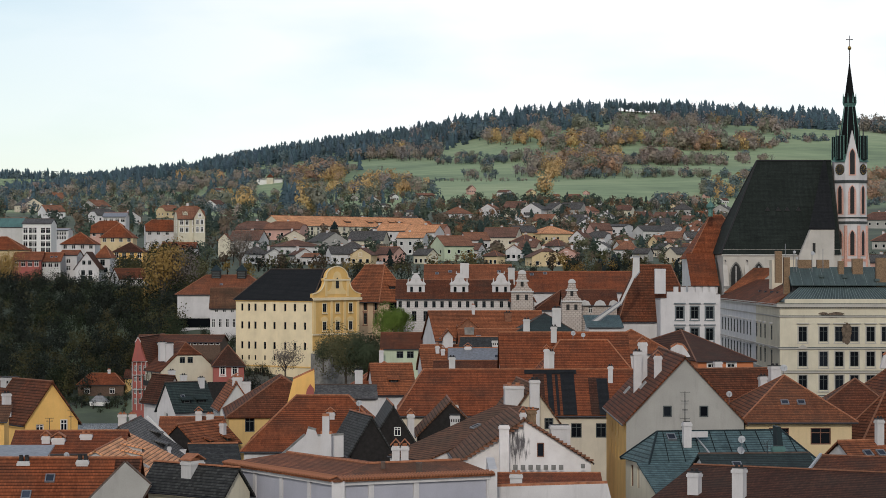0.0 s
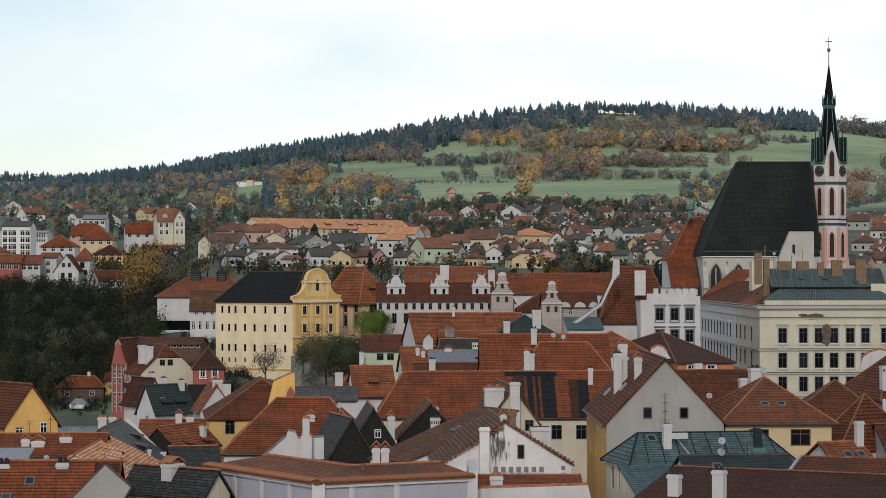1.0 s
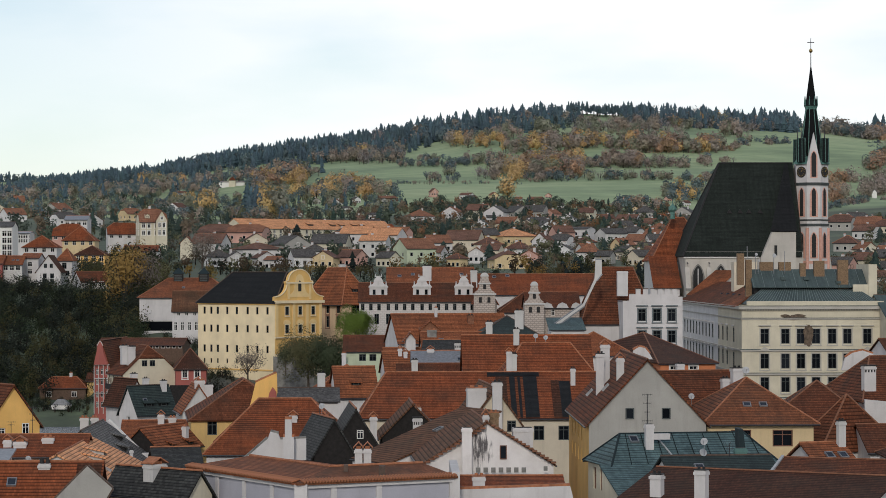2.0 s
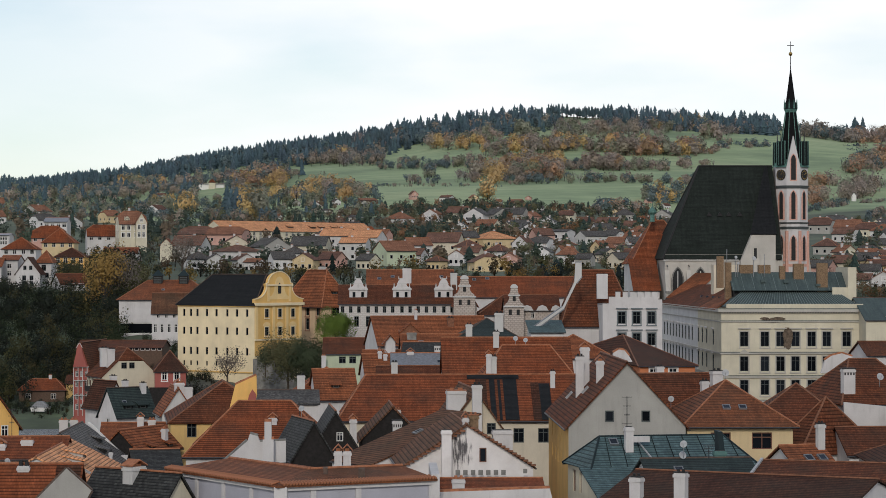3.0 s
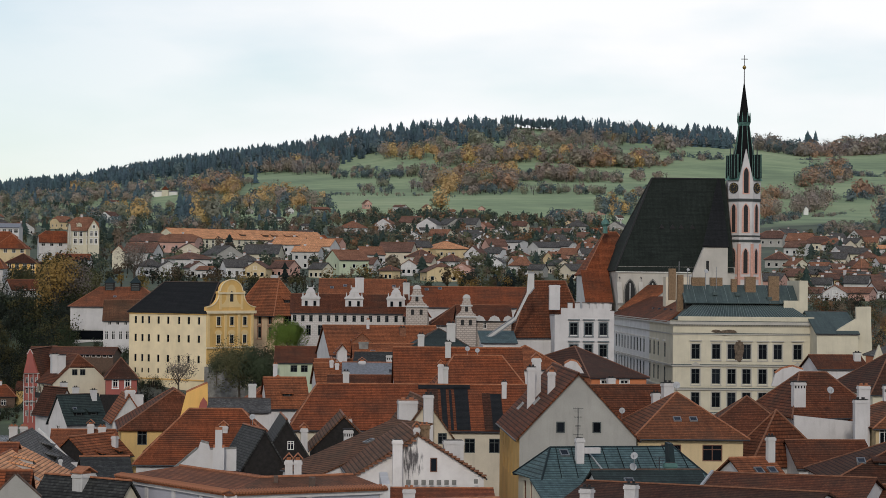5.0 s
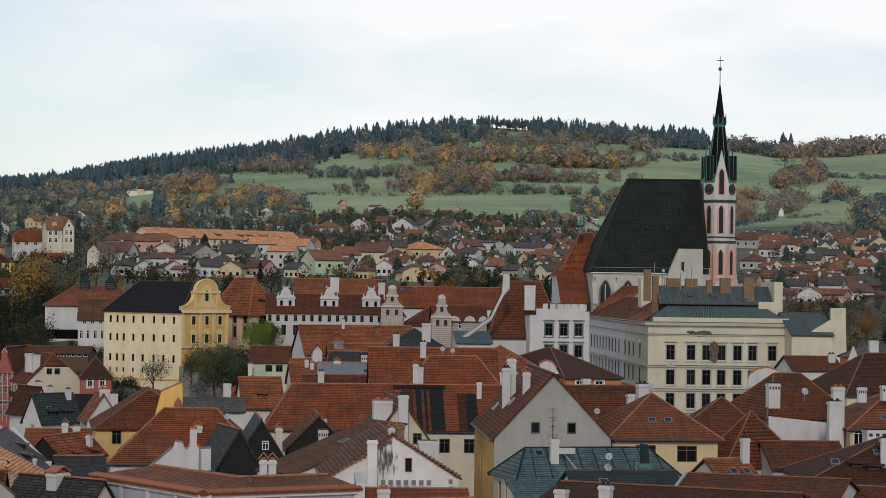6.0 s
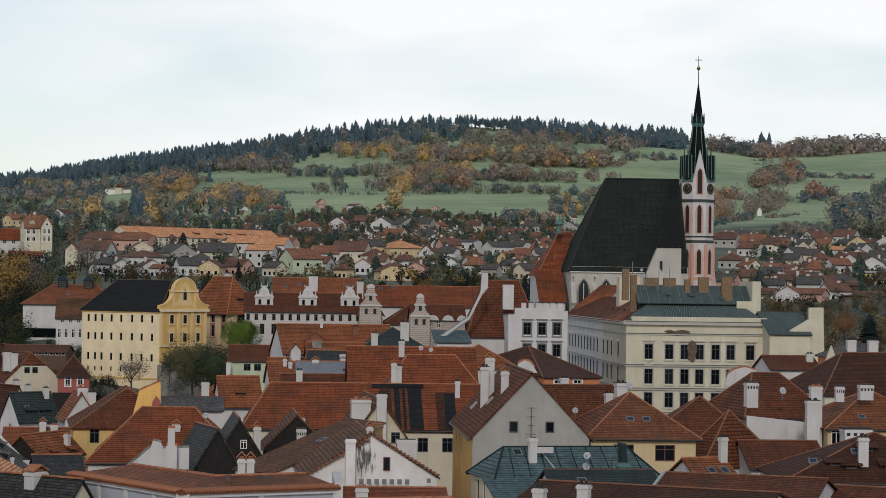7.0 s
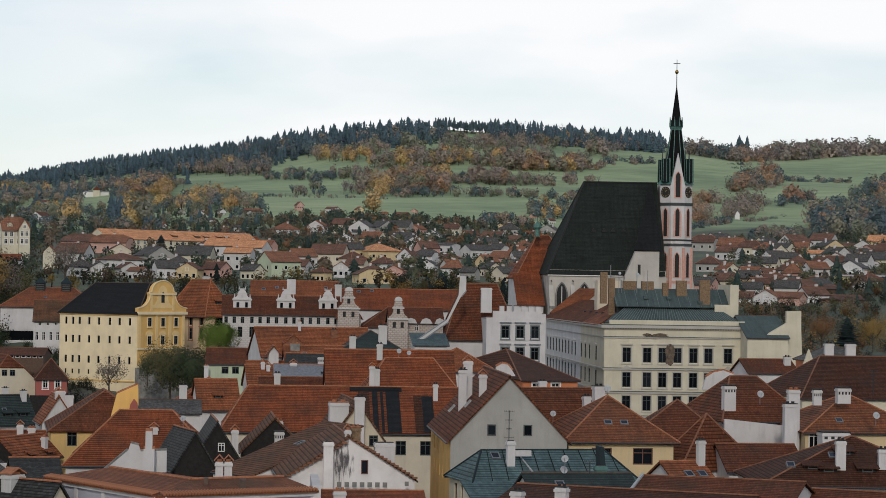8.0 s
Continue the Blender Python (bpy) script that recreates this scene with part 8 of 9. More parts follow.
villa(56.5, 1170, 10, 9, 3.5, 3.2, 22.3, "v", "side", "brown_t", 3)
villa(62.6, 945, 7.5, 6.7, 2.6, 2.4, -29.3, "qu", "side", "slate", 3)
villa(112.5, 770, 5, 4.5, 1.7, 1.6, -24.25, "v", "grey", "slate", 3)
villa(25.3, 965, 7.5, 6.8, 2.6, 2.4, 25.71, "qu", "pale", "old_t", 3)
villa(34.7, 850, 6.6, 5.9, 2.3, 2.1, -21.97, "u", "cream2", "brown_t", 3)
villa(101.6, 1070, 7.6, 6.8, 2.6, 2.4, 22.91, "hu", "grey", "brown_t", 3)
villa(58.4, 1425, 8.5, 7.7, 3, 2.7, -37.17, "v", "rose", "rust", 3)
villa(-31.7, 770, 6.7, 6, 2.3, 2.1, -17.56, "v", "beige", "old_t", 3)
villa(-6.9, 780, 5.6, 5.1, 2, 1.8, -38.17, "u", "cream", "brown_t", 3)
villa(11.9, 820, 6.5, 5.9, 2.3, 2.1, -25.18, "u", "white", "rust", 3)
villa(-1.5, 1065, 7.3, 6.6, 2.5, 2.3, -27.6, "u", "rose", "brown_t", 3)
villa(-17.9, 1375, 9.2, 8.2, 3.2, 2.9, 16.2, "hu", "pale", "rust", 3)
villa(5.8, 1390, 12.3, 11.1, 4.3, 3.9, -36.01, "hu", "side", "rust", 3)
villa(-13.4, 1300, 9.7, 8.7, 3.4, 3.1, -27.62, "u", "cream", "slate", 3)
villa(-21.2, 775, 7, 6.3, 2.4, 2.2, -34.39, "u", "rose", "dark_t", 3)
villa(-24.8, 1030, 6.9, 6.2, 2.4, 2.2, -18.18, "hu", "pale", "dark_t", 3)
villa(-27.2, 920, 8.1, 7.3, 2.8, 2.5, -28.42, "u", "rose", "dark_t", 3)
villa(-56.5, 775, 6.1, 5.5, 2.1, 1.9, 24.31, "v", "pale", "dark_t", 3)
villa(-74.8, 775, 6.9, 6.2, 2.4, 2.2, 26.27, "hu", "side", "brown_t", 3)
villa(-68.4, 775, 6, 5.4, 2.1, 1.9, 21.78, "v", "pale", "slate", 3)
villa(-36.1, 835, 6.5, 5.9, 2.3, 2.1, -17.28, "hu", "pale", "slate", 3)
villa(-41.3, 775, 7.2, 6.5, 2.5, 2.3, 17.74, "u", "side", "slate", 3)
villa(-59.9, 920, 8, 7.2, 2.8, 2.5, 10.59, "v", "cream2", "dark_t", 3)
villa(-165.4, 1645, 14.8, 13.3, 5.1, 4.7, 34.83, "v", "cream2", "slate", 3)
villa(-109.6, 1350, 10, 9, 3.5, 3.2, 38.86, "qu", "beige", "rust", 3)
villa(-110, 915, 7.7, 6.9, 2.7, 2.4, -30.46, "hu", "beige", "rust", 3)
villa(-91, 1730, 11.7, 10.5, 4, 3.7, -34.79, "v", "side", "old_t", 3)
villa(-138.7, 1595, 14.2, 12.7, 4.9, 4.5, -38.06, "v", "grey", "rust", 3)
villa(-156.4, 1310, 11, 9.9, 3.8, 3.5, 35.05, "u", "side", "rust", 3)
villa(-136.1, 1255, 11.2, 10.1, 3.9, 3.5, 35.02, "qu", "side", "brown_t", 3)
villa(-125.6, 1250, 9.4, 8.4, 3.2, 3, 37.61, "v", "pale", "brown_t", 3)
villa(186, 1085, 11.1, 10, 3.8, 3.5, -26.04, "u", "rose", "brown_t", 3)
villa(239.5, 1220, 9.7, 8.7, 3.4, 3.1, -17.77, "v", "pale", "slate", 3)
villa(187.6, 1415, 10.1, 9, 3.5, 3.2, -28.28, "v", "pale", "rust", 3)
villa(183.3, 780, 6.2, 5.5, 2.1, 1.9, -25.37, "qu", "cream2", "slate", 3)
villa(226, 1175, 10.5, 9.4, 3.6, 3.3, 19.81, "v", "beige", "slate", 3)
villa(209.1, 700, 6.8, 6.1, 2.4, 2.1, -21.13, "u", "pale", "old_t", 3)
villa(204.1, 780, 5.6, 5.1, 2, 1.8, -30.23, "hu", "cream", "dark_t", 3)
villa(252.5, 970, 8.9, 8, 3.1, 2.8, 9.49, "u", "cream", "slate", 3)
villa(253.8, 685, 6.1, 5.5, 2.1, 1.9, 30.73, "qu", "cream", "rust", 3)
villa(238.2, 935, 9.3, 8.4, 3.2, 2.9, -32.53, "u", "white", "slate", 3)
villa(211.6, 1315, 13.3, 12, 4.6, 4.2, 27.71, "u", "pale", "brown_t", 3)
villa(183.7, 745, 7, 6.3, 2.4, 2.2, -38.69, "u", "cream", "rust", 3)
villa(185.3, 680, 5.1, 4.6, 1.8, 1.6, -36.87, "u", "cream", "rust", 3)
villa(199.8, 1070, 9, 8.1, 3.1, 2.9, -31.29, "hu", "side", "brown_t", 3)
villa(271.3, 1230, 8.7, 7.8, 3, 2.7, 19.4, "u", "beige", "rust", 3)
villa(222.5, 930, 7, 6.3, 2.4, 2.2, 28.76, "v", "pale", "brown_t", 3)
villa(200.9, 915, 7.6, 6.8, 2.6, 2.4, -24.97, "u", "cream2", "old_t", 3)
villa(269.2, 980, 9.9, 8.9, 3.4, 3.1, 31.48, "v", "rose", "brown_t", 3)
villa(242.4, 750, 7.7, 6.9, 2.7, 2.4, 27.71, "hu", "side", "brown_t", 3)
villa(274.8, 675, 5.8, 5.3, 2, 1.8, -30.12, "hu", "pale", "rust", 3)
villa(177.3, 895, 8.5, 7.7, 3, 2.7, -25.27, "hu", "grey", "dark_t", 3)
villa(175, 715, 6.7, 6, 2.3, 2.1, -33.96, "u", "rose", "slate", 3)
villa(219.3, 670, 6.8, 6.1, 2.4, 2.1, 19.13, "u", "side", "rust", 3)
villa(193.5, 870, 6.1, 5.5, 2.1, 1.9, 17.29, "qu", "side", "dark_t", 3)
villa(253.2, 765, 5.5, 5, 1.9, 1.7, 25.45, "v", "rose", "old_t", 3)
villa(185, 1000, 9.1, 8.2, 3.2, 2.9, -36.64, "qu", "pale", "rust", 3)
villa(174.9, 1130, 11, 9.9, 3.8, 3.5, -24.77, "qu", "grey", "brown_t", 3)
villa(251, 1105, 11.2, 10.1, 3.9, 3.5, -32.79, "u", "cream", "old_t", 3)
villa(255.8, 825, 7.2, 6.5, 2.5, 2.3, 32.86, "u", "grey", "brown_t", 3)
villa(193.5, 760, 7.5, 6.7, 2.6, 2.4, -32.06, "u", "beige", "brown_t", 3)
villa(281.6, 1265, 10.7, 9.7, 3.7, 3.4, 19.77, "v", "white", "dark_t", 3)
villa(266.4, 700, 5.3, 4.8, 1.8, 1.7, -37.89, "v", "grey", "dark_t", 3)
villa(280.4, 965, 6.6, 6, 2.3, 2.1, -31.24, "hu", "rose", "old_t", 3)
villa(209.3, 855, 6.3, 5.7, 2.2, 2, 37.14, "v", "side", "dark_t", 3)
villa(228.7, 1020, 9.2, 8.3, 3.2, 2.9, 37.46, "v", "pale", "brown_t", 3)
villa(259.3, 1320, 11.6, 10.5, 4, 3.7, 12, "u", "grey", "dark_t", 3)
villa(277.5, 900, 7.8, 7, 2.7, 2.5, -39.02, "hu", "side", "slate", 3)
villa(201, 660, 6.4, 5.8, 2.2, 2, -26.55, "v", "white", "brown_t", 3)
villa(213, 925, 7.5, 6.7, 2.6, 2.4, 13.12, "hu", "cream2", "rust", 3)
villa(199.8, 1365, 10.7, 9.7, 3.7, 3.4, 28.76, "u", "cream", "dark_t", 3)
villa(220.3, 865, 7.5, 6.8, 2.6, 2.4, 15.03, "u", "white", "brown_t", 3)
villa(223.5, 1390, 13.1, 11.8, 4.6, 4.1, -33.01, "u", "pale", "brown_t", 3)
villa(239.2, 1070, 7.9, 7.2, 2.8, 2.5, 27.56, "qu", "pale", "dark_t", 3)
villa(194.6, 700, 5.7, 5.1, 2, 1.8, -18.28, "u", "side", "dark_t", 3)
villa(201.8, 740, 7.1, 6.4, 2.5, 2.2, 29.37, "u", "pale", "dark_t", 3)
villa(210.5, 755, 5.4, 4.8, 1.9, 1.7, -28.15, "u", "side", "dark_t", 3)
villa(244.8, 955, 9.7, 8.8, 3.4, 3.1, 24.6, "u", "cream", "slate", 3)
villa(179.3, 665, 4.6, 4.2, 1.6, 1.5, -38.28, "hu", "cream2", "slate", 3)
villa(252.5, 730, 6.8, 6.1, 2.4, 2.2, 10.84, "v", "beige", "dark_t", 3)
villa(193.3, 1080, 9.5, 8.6, 3.3, 3, -23.19, "qu", "cream", "dark_t", 3)
villa(259.8, 720, 6.9, 6.2, 2.4, 2.2, 18.55, "u", "side", "slate", 3)
villa(221.2, 725, 6.6, 5.9, 2.3, 2.1, 33.19, "qu", "cream", "brown_t", 3)
villa(271.4, 1320, 13, 11.7, 4.5, 4.1, -27.88, "u", "side", "brown_t", 3)
villa(235.9, 860, 8.8, 7.9, 3.1, 2.8, -31.49, "v", "side", "brown_t", 3)
villa(229, 950, 8.9, 8, 3.1, 2.8, -21.6, "v", "side", "slate", 3)
villa(191.5, 665, 4.9, 4.4, 1.7, 1.5, -30.02, "u", "side", "rust", 3)
villa(203.4, 970, 8.2, 7.4, 2.8, 2.6, 24.51, "u", "side", "brown_t", 3)
villa(113.1, 1565, 3.6, 3.2, 1.3, 1.1, -15.46, "hu", "grey", "slate", 3)
villa(45.1, 1820, 5.5, 4.9, 1.9, 1.7, -10.83, "qu", "pale", "rust", 3)
villa(74.6, 1775, 3.9, 3.5, 1.4, 1.2, -35.62, "u", "grey", "rust", 3)
villa(-13, 1535, 5.1, 4.6, 1.8, 1.6, 24.12, "v", "white", "dark_t", 3)
villa(-43.1, 1645, 5.5, 4.9, 1.9, 1.7, -33.95, "u", "pale", "rust", 3)
villa(29.8, 1535, 4.4, 4, 1.5, 1.4, 18.56, "qu", "pale", "dark_t", 3)
villa(9, 1755, 3.9, 3.5, 1.3, 1.2, -25.04, "u", "cream2", "slate", 3)
villa(17.9, 1670, 5.3, 4.8, 1.8, 1.7, -31.65, "u", "cream2", "dark_t", 3)
villa(-35.6, 1870, 5.8, 5.2, 2, 1.8, 13.06, "v", "grey", "brown_t", 3)
villa(112, 1805, 5.2, 4.7, 1.8, 1.6, 28.41, "qu", "side", "dark_t", 3)
villa(87.3, 1865, 5.6, 5, 1.9, 1.8, -15.02, "v", "rose", "brown_t", 3)
villa(91, 1560, 5.3, 4.7, 1.8, 1.7, 18.71, "v", "beige", "slate", 3)
villa(105.1, 1885, 5.3, 4.8, 1.9, 1.7, 32.75, "u", "rose", "dark_t", 3)
villa(62.8, 1515, 4.7, 4.2, 1.6, 1.5, 26.46, "hu", "rose", "dark_t", 3)
villa(45.1, 1610, 4.5, 4, 1.6, 1.4, 25.28, "hu", "side", "slate", 3)
villa(62, 1625, 4.5, 4.1, 1.6, 1.4, -13.28, "qu", "side", "slate", 3)
villa(12, 1505, 3.4, 3.1, 1.2, 1.1, -32.69, "v", "side", "slate", 3)
villa(22.3, 1495, 4.3, 3.9, 1.5, 1.4, -13.47, "qu", "rose", "slate", 3)
villa(102.3, 1715, 4.1, 3.7, 1.4, 1.3, -17.93, "qu", "side", "dark_t", 3)
villa(-26.9, 1835, 5.4, 4.8, 1.9, 1.7, -29.8, "v", "pale", "brown_t", 3)
villa(57.1, 1900, 4.4, 3.9, 1.5, 1.4, -18.17, "v", "rose", "rust", 3)
villa(4, 1490, 3.2, 2.9, 1.1, 1, 26.64, "hu", "white", "brown_t", 3)
villa(25.9, 1835, 5.2, 4.7, 1.8, 1.7, -17.99, "u", "cream", "dark_t", 3)
villa(-8.6, 1835, 4.5, 4.1, 1.6, 1.4, 18.02, "v", "grey", "dark_t", 3)
villa(-19.8, 1855, 5.8, 5.2, 2, 1.8, 36.77, "v", "side", "slate", 3)
house("choir of the church under a rust tiled roof", 50.44, 512, 10, 0, 12.44, 18, 22.19, 30.9, "hu", "white", "rust", hip=5, name="choir", category="church", low=8)
house("church aisle under a rust lean-to roof", 49.71, 500, 8, 0, 4.95, 10, 18.63, 24.64, "su", "white", "rust", name="aisle", category="church", low=8)
turret = thing("ridge_turret", "tiny verdigris onion turret on the choir ridge", "turret", pose(54.84, 515, 40.6))
part("lantern", tube((0, 0, 0), (0, 0, 1.5), 0.5, 0.45, 8), "verdigris", turret)
onion = bmesh.new()
lathe_in(onion, [(0.55, 1.5), (0.85, 1.9), (0.8, 2.3), (0.35, 2.8), (0.06, 3.2), (0.04, 4.0)], 10)
part("onion", onion, "verdigris", turret)
house("small chapel lean-to under orange tiles beside the church", 55.6, 493, 8, -64, 7.5, 6.2, 17.3, 21.7, "su", "aged", "orange_t", name="chapel", category="church", low=8)
HOMES.append((357.65, 1910, 8))
house("small white wayside shrine on the meadow", 355.89, 1910, 84.2, 0, 3.51, 2, 5.2, 7.4, "v", "frame_w", "sheet", name="shrine", category="shrine")
verge_steps("stepped clay cover tiles along a gable edge", 197.1, (6.7, 17.85), (11.75, 14.75), 17, "ridge_m")
verge_steps("stepped clay cover tiles along a gable edge", 196.8, (1.2, 14.85), (6.2, 17.85), 15, "ridge_m")
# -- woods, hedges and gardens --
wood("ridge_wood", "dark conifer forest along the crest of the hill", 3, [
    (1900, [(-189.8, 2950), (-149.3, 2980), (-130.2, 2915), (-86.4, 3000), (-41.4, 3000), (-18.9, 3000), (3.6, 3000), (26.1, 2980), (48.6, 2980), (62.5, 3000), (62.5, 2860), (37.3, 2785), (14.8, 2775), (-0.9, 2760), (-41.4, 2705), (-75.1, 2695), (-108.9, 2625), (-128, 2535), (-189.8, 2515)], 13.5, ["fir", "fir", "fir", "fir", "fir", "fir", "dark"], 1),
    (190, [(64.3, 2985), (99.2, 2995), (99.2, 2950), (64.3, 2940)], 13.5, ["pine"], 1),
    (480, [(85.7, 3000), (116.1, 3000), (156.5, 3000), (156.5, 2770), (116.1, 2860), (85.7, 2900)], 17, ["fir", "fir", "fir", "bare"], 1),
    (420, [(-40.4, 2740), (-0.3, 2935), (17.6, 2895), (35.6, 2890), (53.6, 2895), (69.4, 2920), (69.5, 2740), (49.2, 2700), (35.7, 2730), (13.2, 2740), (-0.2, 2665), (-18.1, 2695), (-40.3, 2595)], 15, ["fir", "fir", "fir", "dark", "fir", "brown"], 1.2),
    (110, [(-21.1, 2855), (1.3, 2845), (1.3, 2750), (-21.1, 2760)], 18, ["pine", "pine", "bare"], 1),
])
wood("far_forest", "haze-tinted far forest on the second ridge", 4, [
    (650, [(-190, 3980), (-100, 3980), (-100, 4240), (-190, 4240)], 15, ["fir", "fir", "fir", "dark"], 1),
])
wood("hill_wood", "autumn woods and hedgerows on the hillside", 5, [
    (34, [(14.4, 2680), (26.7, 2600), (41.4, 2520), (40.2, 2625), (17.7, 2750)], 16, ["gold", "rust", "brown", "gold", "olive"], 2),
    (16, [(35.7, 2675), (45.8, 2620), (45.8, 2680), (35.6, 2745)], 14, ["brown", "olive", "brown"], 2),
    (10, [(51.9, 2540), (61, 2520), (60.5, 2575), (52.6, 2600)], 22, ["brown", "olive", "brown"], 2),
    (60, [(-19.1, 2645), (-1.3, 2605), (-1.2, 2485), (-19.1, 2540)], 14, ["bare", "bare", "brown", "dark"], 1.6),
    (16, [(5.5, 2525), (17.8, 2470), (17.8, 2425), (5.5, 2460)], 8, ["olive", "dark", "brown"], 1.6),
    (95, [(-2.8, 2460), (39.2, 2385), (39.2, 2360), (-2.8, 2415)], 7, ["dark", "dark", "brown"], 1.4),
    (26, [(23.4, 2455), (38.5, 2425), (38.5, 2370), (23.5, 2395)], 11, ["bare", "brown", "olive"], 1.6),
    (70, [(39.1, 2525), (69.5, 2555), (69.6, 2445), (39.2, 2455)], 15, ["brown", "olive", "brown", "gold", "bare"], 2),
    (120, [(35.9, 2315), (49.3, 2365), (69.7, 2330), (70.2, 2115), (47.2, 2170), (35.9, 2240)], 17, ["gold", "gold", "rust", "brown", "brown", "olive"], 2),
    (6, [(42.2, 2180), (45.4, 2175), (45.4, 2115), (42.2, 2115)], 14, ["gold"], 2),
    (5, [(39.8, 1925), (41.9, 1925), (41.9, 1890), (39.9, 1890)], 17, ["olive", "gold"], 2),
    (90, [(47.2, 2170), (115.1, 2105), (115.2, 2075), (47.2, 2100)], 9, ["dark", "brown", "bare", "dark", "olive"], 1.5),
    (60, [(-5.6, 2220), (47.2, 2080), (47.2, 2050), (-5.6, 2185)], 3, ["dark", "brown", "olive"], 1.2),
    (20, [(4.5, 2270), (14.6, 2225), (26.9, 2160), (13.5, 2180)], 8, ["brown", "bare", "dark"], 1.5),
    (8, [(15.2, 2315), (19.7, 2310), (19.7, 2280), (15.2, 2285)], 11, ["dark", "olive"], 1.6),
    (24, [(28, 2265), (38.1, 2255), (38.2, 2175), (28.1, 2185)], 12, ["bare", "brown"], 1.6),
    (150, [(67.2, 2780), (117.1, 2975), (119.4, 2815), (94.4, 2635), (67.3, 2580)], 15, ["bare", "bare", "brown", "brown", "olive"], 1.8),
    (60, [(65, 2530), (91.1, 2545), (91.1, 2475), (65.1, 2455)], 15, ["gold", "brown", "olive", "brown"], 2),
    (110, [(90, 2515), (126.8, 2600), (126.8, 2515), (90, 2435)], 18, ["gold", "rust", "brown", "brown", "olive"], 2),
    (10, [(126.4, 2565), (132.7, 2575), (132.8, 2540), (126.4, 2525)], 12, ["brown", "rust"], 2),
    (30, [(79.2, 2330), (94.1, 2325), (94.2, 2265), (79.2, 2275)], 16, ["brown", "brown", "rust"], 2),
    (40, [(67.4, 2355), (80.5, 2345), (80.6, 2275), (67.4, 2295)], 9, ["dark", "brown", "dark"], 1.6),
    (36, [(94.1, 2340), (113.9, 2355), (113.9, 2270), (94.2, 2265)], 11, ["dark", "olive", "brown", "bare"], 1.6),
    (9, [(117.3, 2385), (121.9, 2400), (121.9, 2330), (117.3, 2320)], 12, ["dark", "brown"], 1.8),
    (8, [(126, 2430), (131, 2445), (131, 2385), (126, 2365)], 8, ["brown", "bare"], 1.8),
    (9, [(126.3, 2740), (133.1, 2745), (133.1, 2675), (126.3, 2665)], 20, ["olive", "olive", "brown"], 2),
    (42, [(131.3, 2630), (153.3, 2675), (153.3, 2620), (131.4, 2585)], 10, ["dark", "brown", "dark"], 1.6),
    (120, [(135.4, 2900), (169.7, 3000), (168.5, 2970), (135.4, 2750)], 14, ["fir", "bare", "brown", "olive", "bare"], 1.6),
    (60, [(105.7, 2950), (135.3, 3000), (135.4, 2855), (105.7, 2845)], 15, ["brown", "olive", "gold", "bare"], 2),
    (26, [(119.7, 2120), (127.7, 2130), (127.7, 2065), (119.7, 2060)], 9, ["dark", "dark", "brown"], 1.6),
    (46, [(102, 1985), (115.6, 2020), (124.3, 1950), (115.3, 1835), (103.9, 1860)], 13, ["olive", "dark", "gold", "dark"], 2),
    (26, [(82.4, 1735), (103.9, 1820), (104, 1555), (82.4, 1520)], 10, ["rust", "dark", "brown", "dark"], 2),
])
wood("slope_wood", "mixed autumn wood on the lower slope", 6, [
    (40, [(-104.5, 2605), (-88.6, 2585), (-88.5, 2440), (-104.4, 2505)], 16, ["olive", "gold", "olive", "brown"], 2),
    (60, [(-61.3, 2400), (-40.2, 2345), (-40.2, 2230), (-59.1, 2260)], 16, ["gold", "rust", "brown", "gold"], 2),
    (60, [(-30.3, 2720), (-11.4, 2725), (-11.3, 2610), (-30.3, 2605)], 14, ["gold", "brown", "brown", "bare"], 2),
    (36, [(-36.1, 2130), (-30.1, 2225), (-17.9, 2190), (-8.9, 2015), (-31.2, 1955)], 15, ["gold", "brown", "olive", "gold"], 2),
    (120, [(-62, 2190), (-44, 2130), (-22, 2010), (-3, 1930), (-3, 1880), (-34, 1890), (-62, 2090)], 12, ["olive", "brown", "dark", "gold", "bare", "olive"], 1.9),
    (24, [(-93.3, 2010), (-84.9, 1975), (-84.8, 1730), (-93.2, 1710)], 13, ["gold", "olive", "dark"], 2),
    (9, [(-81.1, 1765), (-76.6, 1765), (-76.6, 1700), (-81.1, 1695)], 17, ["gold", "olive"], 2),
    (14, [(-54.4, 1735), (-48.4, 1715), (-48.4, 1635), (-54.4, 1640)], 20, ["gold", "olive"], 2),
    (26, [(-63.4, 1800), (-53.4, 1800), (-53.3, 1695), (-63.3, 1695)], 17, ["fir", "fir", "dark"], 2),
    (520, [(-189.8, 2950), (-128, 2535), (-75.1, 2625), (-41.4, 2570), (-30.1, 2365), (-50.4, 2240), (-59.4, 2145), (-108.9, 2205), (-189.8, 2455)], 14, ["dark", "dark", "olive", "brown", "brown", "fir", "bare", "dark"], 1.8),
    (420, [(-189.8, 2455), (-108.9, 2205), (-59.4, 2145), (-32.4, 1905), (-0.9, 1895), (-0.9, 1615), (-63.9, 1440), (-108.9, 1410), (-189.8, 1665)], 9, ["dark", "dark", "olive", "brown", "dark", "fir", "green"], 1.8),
])
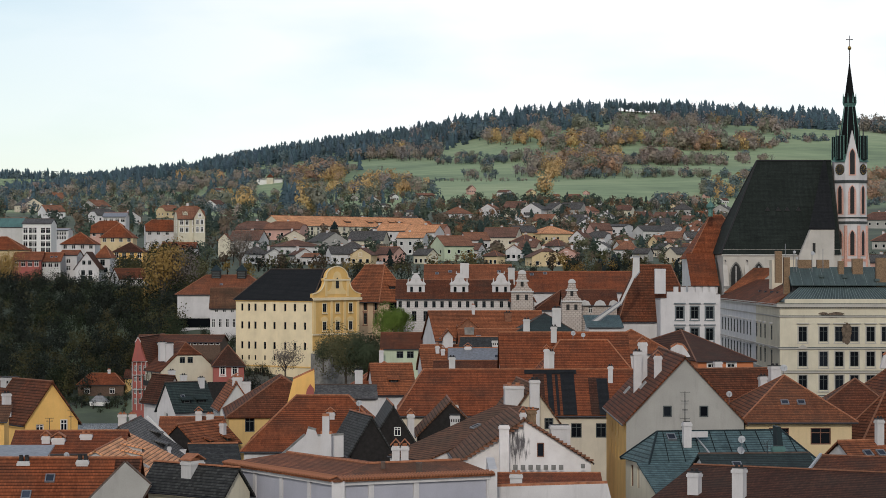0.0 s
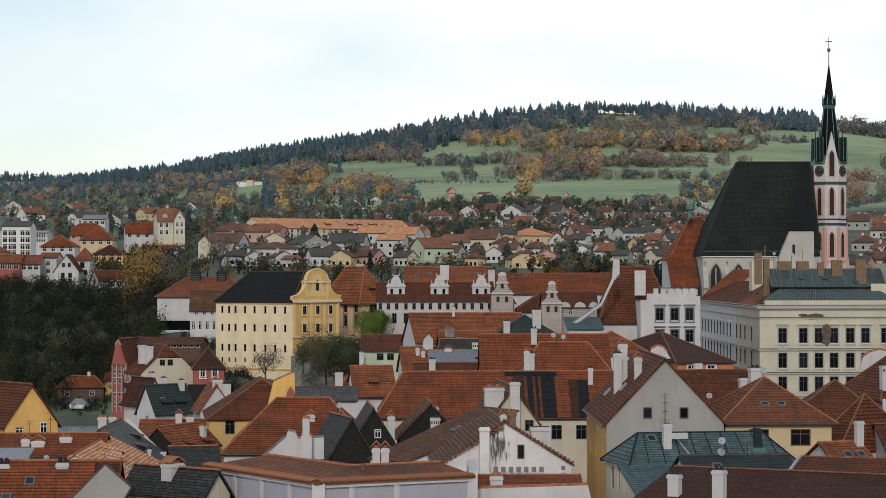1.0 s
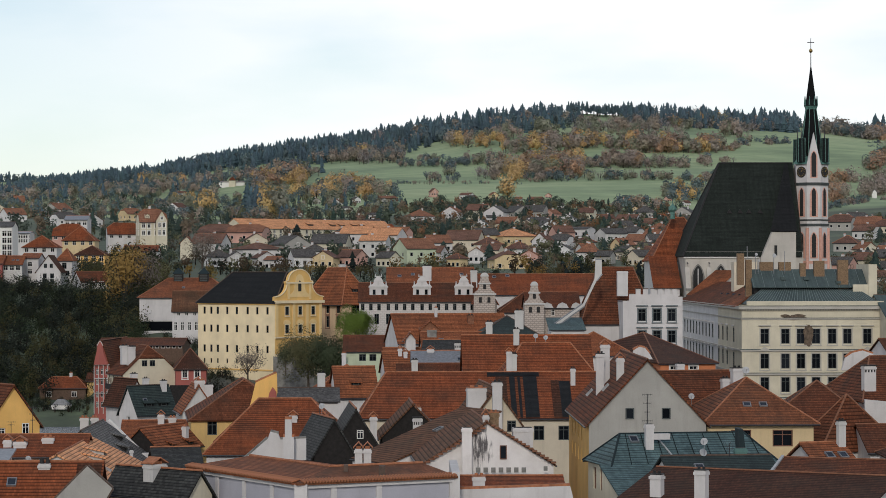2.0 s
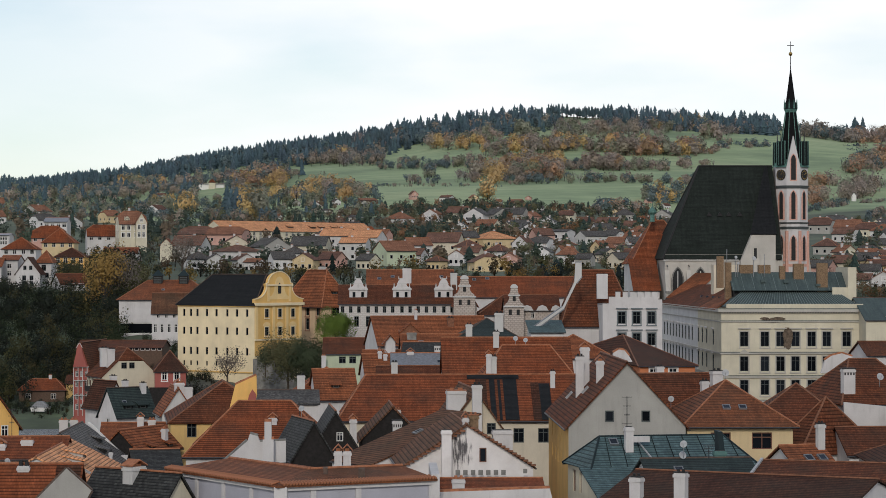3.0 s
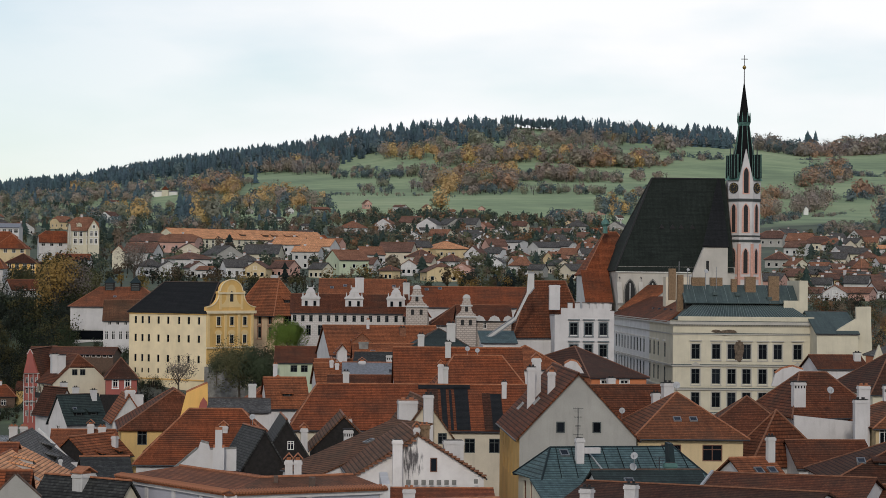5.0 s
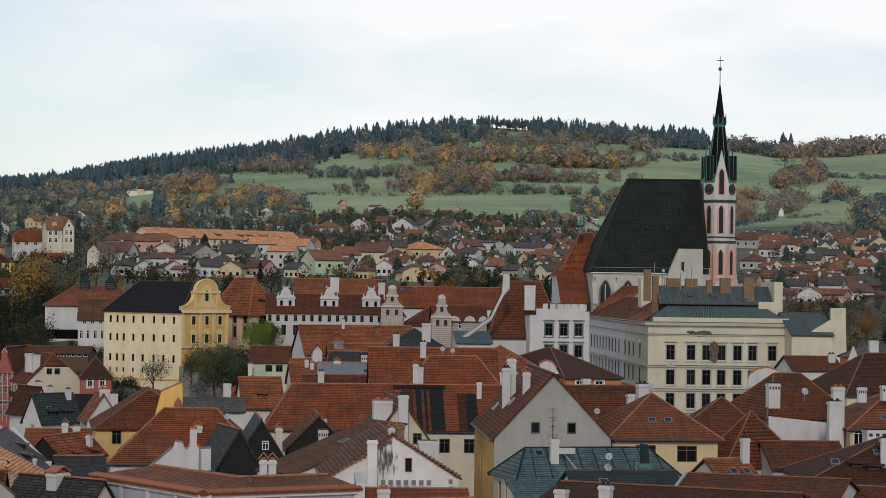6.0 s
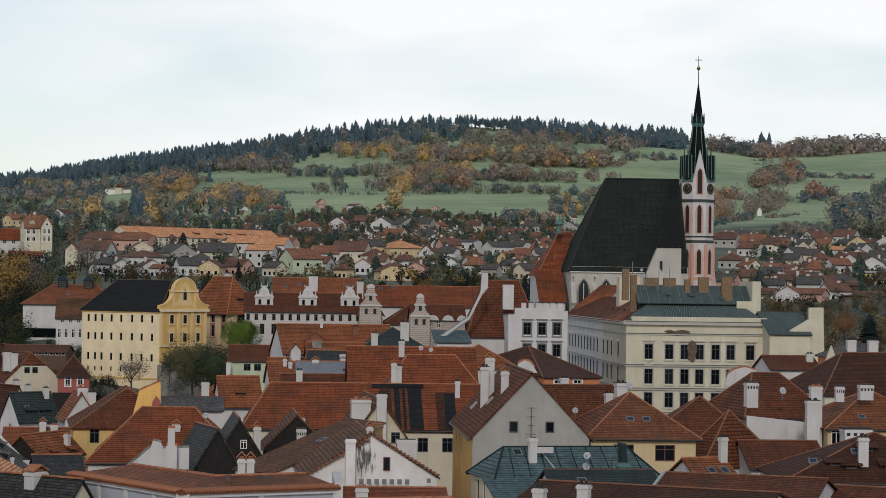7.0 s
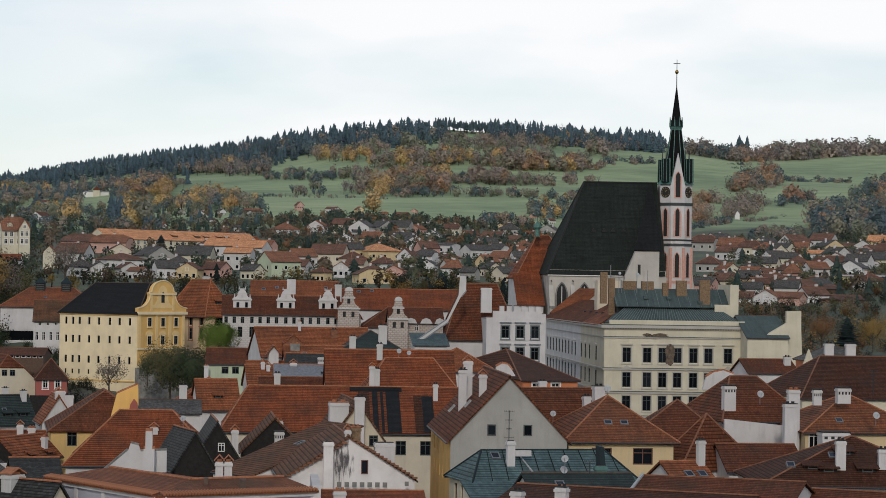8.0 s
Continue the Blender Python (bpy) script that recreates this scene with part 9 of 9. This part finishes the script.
wood("garden_trees", "garden trees and shrubs between the hillside houses", 7, [
    (520, [(-189.8, 2515), (-0.9, 1850), (48.6, 1675), (48.6, 1335), (-63.9, 1025), (-108.9, 905), (-189.8, 970)], 8.5, ["dark", "dark", "olive", "brown", "brown", "fir", "dark", "dark"], 1.6),
    (760, [(-0.9, 1810), (109.3, 1730), (116.1, 1025), (-0.9, 1085)], 7.0, ["dark", "dark", "olive", "brown", "dark", "fir", "rust", "bare", "dark"], 1.3),
    (200, [(-108.9, 980), (116.1, 1065), (116.1, 795), (-75.1, 770), (-108.9, 790)], 6.0, ["dark", "dark", "olive", "brown", "fir", "dark"], 1.5),
    (560, [(-108.9, 945), (116.1, 1025), (116.1, 770), (-75.1, 755), (-108.9, 770)], 3.6, ["dark", "green", "olive", "brown", "dark", "dark"], 1.2),
    (90, [(188, 640), (240, 640), (240, 505), (188, 505)], 5.5, ["dark", "rust", "dark", "brown", "olive", "gold"], 1.7),
    (260, [(172.5, 1515), (248.1, 1495), (278.7, 1490), (279, 665), (186.6, 675)], 6.5, ["dark", "dark", "olive", "brown", "fir"], 1.5),
    (700, [(172.5, 1545), (248, 1530), (278.7, 1575), (279, 645), (186.6, 665)], 4.0, ["dark", "green", "olive", "brown", "dark", "fir", "rust", "dark"], 1.2),
], GARDEN)
wood("right_wood", "brown autumn woods beyond the church", 8, [
    (330, [(201.9, 2970), (282.9, 3000), (283, 2955), (201.9, 2805)], 23, ["bare", "bare", "bare", "brown", "olive", "brown"], 1.5),
    (80, [(166.3, 2905), (185.8, 2915), (185.8, 2765), (166.3, 2805)], 20, ["bare", "brown", "dark", "bare"], 1.6),
    (14, [(183.5, 3000), (191.5, 3000), (191.5, 2965), (183.5, 2940)], 21, ["fir"], 1),
    (50, [(185.8, 2915), (203, 2945), (203.1, 2810), (185.8, 2745)], 20, ["brown", "bare", "rust", "brown"], 1.8),
    (70, [(182.4, 2705), (201.9, 2765), (202, 2670), (185.9, 2630)], 8, ["brown", "bare", "dark"], 1.6),
    (75, [(186.4, 2520), (203.1, 2660), (204.8, 2420), (195.2, 2315), (182.5, 2315)], 18, ["brown", "dark", "rust", "olive", "brown"], 2),
    (60, [(181, 2090), (196.4, 2225), (196.4, 2055), (182.7, 1845)], 15, ["bare", "brown", "brown", "olive"], 1.8),
    (14, [(169.1, 2155), (179.1, 2185), (179.2, 2140), (169.1, 2105)], 14, ["rust", "brown"], 2),
    (30, [(168.2, 1955), (175.1, 2025), (175.1, 1725), (168.3, 1685)], 14, ["rust", "brown", "rust"], 2),
    (100, [(202, 2565), (234.3, 2555), (234.4, 2470), (202, 2495)], 9, ["dark", "brown", "dark"], 1.5),
    (24, [(204.9, 2190), (219.4, 2215), (219.4, 2155), (204.9, 2125)], 17, ["bare", "bare", "dark", "brown"], 1.3),
    (5, [(209.5, 2190), (212.7, 2190), (212.8, 2165), (209.5, 2165)], 21, ["rust"], 2),
    (4, [(198, 2145), (201.2, 2150), (201.3, 2120), (198, 2115)], 14, ["bare"], 1.3),
    (110, [(183.8, 1790), (216.4, 2150), (216.9, 2125), (184.3, 1725)], 4.5, ["dark", "brown", "olive", "bare"], 1.4),
    (60, [(168.3, 1650), (185, 1790), (185.5, 1715), (168.3, 1615)], 6, ["dark", "brown", "bare"], 1.4),
    (40, [(195.2, 2300), (232.1, 2370), (232.1, 2340), (195.2, 2275)], 2.5, ["brown", "olive"], 1.2),
    (520, [(212.9, 1515), (216.6, 1665), (225.3, 2050), (235.6, 2245), (247.8, 2495), (283, 2605), (283.4, 1325), (218.5, 1470)], 19, ["rust", "brown", "dark", "olive", "dark", "dark", "dark"], 2),
    (50, [(192, 1575), (213.8, 1600), (213.9, 1515), (192, 1505)], 8, ["dark", "brown", "olive", "dark"], 1.6),
    (6, [(236.5, 1455), (242.7, 1450), (242.8, 1370), (236.5, 1380)], 15, ["olive"], 2),
])
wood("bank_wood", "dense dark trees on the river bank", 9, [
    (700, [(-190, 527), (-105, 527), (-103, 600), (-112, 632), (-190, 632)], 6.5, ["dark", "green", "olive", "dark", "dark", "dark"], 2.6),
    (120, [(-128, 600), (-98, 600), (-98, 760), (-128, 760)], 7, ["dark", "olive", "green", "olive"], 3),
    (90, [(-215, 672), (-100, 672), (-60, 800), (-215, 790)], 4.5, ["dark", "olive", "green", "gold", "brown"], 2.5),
], BANK_SHADE)
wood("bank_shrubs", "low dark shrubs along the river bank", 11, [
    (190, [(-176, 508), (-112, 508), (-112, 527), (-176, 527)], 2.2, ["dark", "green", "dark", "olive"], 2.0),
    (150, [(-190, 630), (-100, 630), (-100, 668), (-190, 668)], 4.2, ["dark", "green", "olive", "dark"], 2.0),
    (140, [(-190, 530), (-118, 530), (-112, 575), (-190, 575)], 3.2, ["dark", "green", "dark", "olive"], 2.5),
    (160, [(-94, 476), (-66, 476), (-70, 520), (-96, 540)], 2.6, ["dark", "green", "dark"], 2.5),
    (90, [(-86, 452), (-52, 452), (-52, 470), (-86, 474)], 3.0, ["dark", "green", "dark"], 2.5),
], BANK_SHADE)
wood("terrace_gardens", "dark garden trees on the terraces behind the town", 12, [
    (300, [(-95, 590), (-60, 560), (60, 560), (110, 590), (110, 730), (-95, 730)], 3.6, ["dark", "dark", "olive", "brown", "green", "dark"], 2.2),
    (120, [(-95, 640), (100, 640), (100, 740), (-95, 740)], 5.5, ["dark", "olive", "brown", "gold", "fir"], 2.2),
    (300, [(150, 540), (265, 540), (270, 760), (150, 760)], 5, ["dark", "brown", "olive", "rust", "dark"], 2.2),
], BANK_SHADE)
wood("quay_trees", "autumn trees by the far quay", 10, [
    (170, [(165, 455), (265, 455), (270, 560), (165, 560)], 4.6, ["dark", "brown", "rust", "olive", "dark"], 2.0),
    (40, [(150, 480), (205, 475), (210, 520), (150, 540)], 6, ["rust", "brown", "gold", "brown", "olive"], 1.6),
], BANK_SHADE)
tree("nearly bare young tree before the yellow wall", -27.61, 440, 10.21, 6.83, 3.2, "bare", 21, 0.25)
tree("bright green tree beside the ochre house", -8.28, 428, 17.2, 6.2, 3.3, "lime", 22, 2.8)
tree("thinning olive garden tree over the stone wall", -16.56, 428, 10.4, 8.3, 4.6, "olive", 23, 1.7)
tree("dark green garden tree over the stone wall", -12.78, 424, 10.2, 8.3, 4.4, "green", 24, 1.7)
tree("golden young tree by the museum front", -19.2, 440, 13.67, 4.16, 2, "gold", 25, 1.0)
tree("dark shrubby tree by the museum front", -20.79, 436, 12.84, 4.51, 2, "green", 26, 1.0)
tree("tall golden olive riverside tree", -66.94, 600, 18.53, 17.81, 5.4, "gold", 27, 0.42)
tree("tall half bare riverside tree", -63.41, 605, 18.43, 16.33, 5.5, "bare", 28, 0.3)
tree("tall golden tree on the bank", -61.22, 620, 20.24, 12.55, 5, "olive", 29, 0.4)
tree("leafless reddish tree before the slope", -61.37, 760, 29.15, 12.31, 6.5, "bare", 30, 0.3)
tree("pale gold tree on the bank", -111.7, 640, 22.8, 11.08, 4.5, "gold", 31, 0.5)
tree("dark conifer between villas", -41.46, 960, 39.28, 8.21, 2.8, "fir", 32, 1.0)
tree("dark conifer by the white villas", -15.04, 880, 33.96, 6.93, 2.6, "fir", 33, 1.0)
tree("dark conifer behind the school", 47.71, 700, 26.06, 7.56, 3, "fir", 34, 1.0)
tree("dark conifer behind the school", 45.02, 720, 26.76, 5.67, 2.8, "fir", 35, 1.0)
tree("dark conifer by the quay", 109.38, 470, 19.65, 5.25, 2.2, "fir", 36, 1)
tree("round russet tree by the quay", 106.71, 480, 19.91, 5.46, 4, "rust", 37, 1)
tree("golden tree by the quay", 115.48, 475, 19.61, 5.41, 4, "gold", 38, 1)
tree("dark shrub by the river house", -48.51, 455, 3.39, 4.09, 1.8, "dark", 39, 1.0)
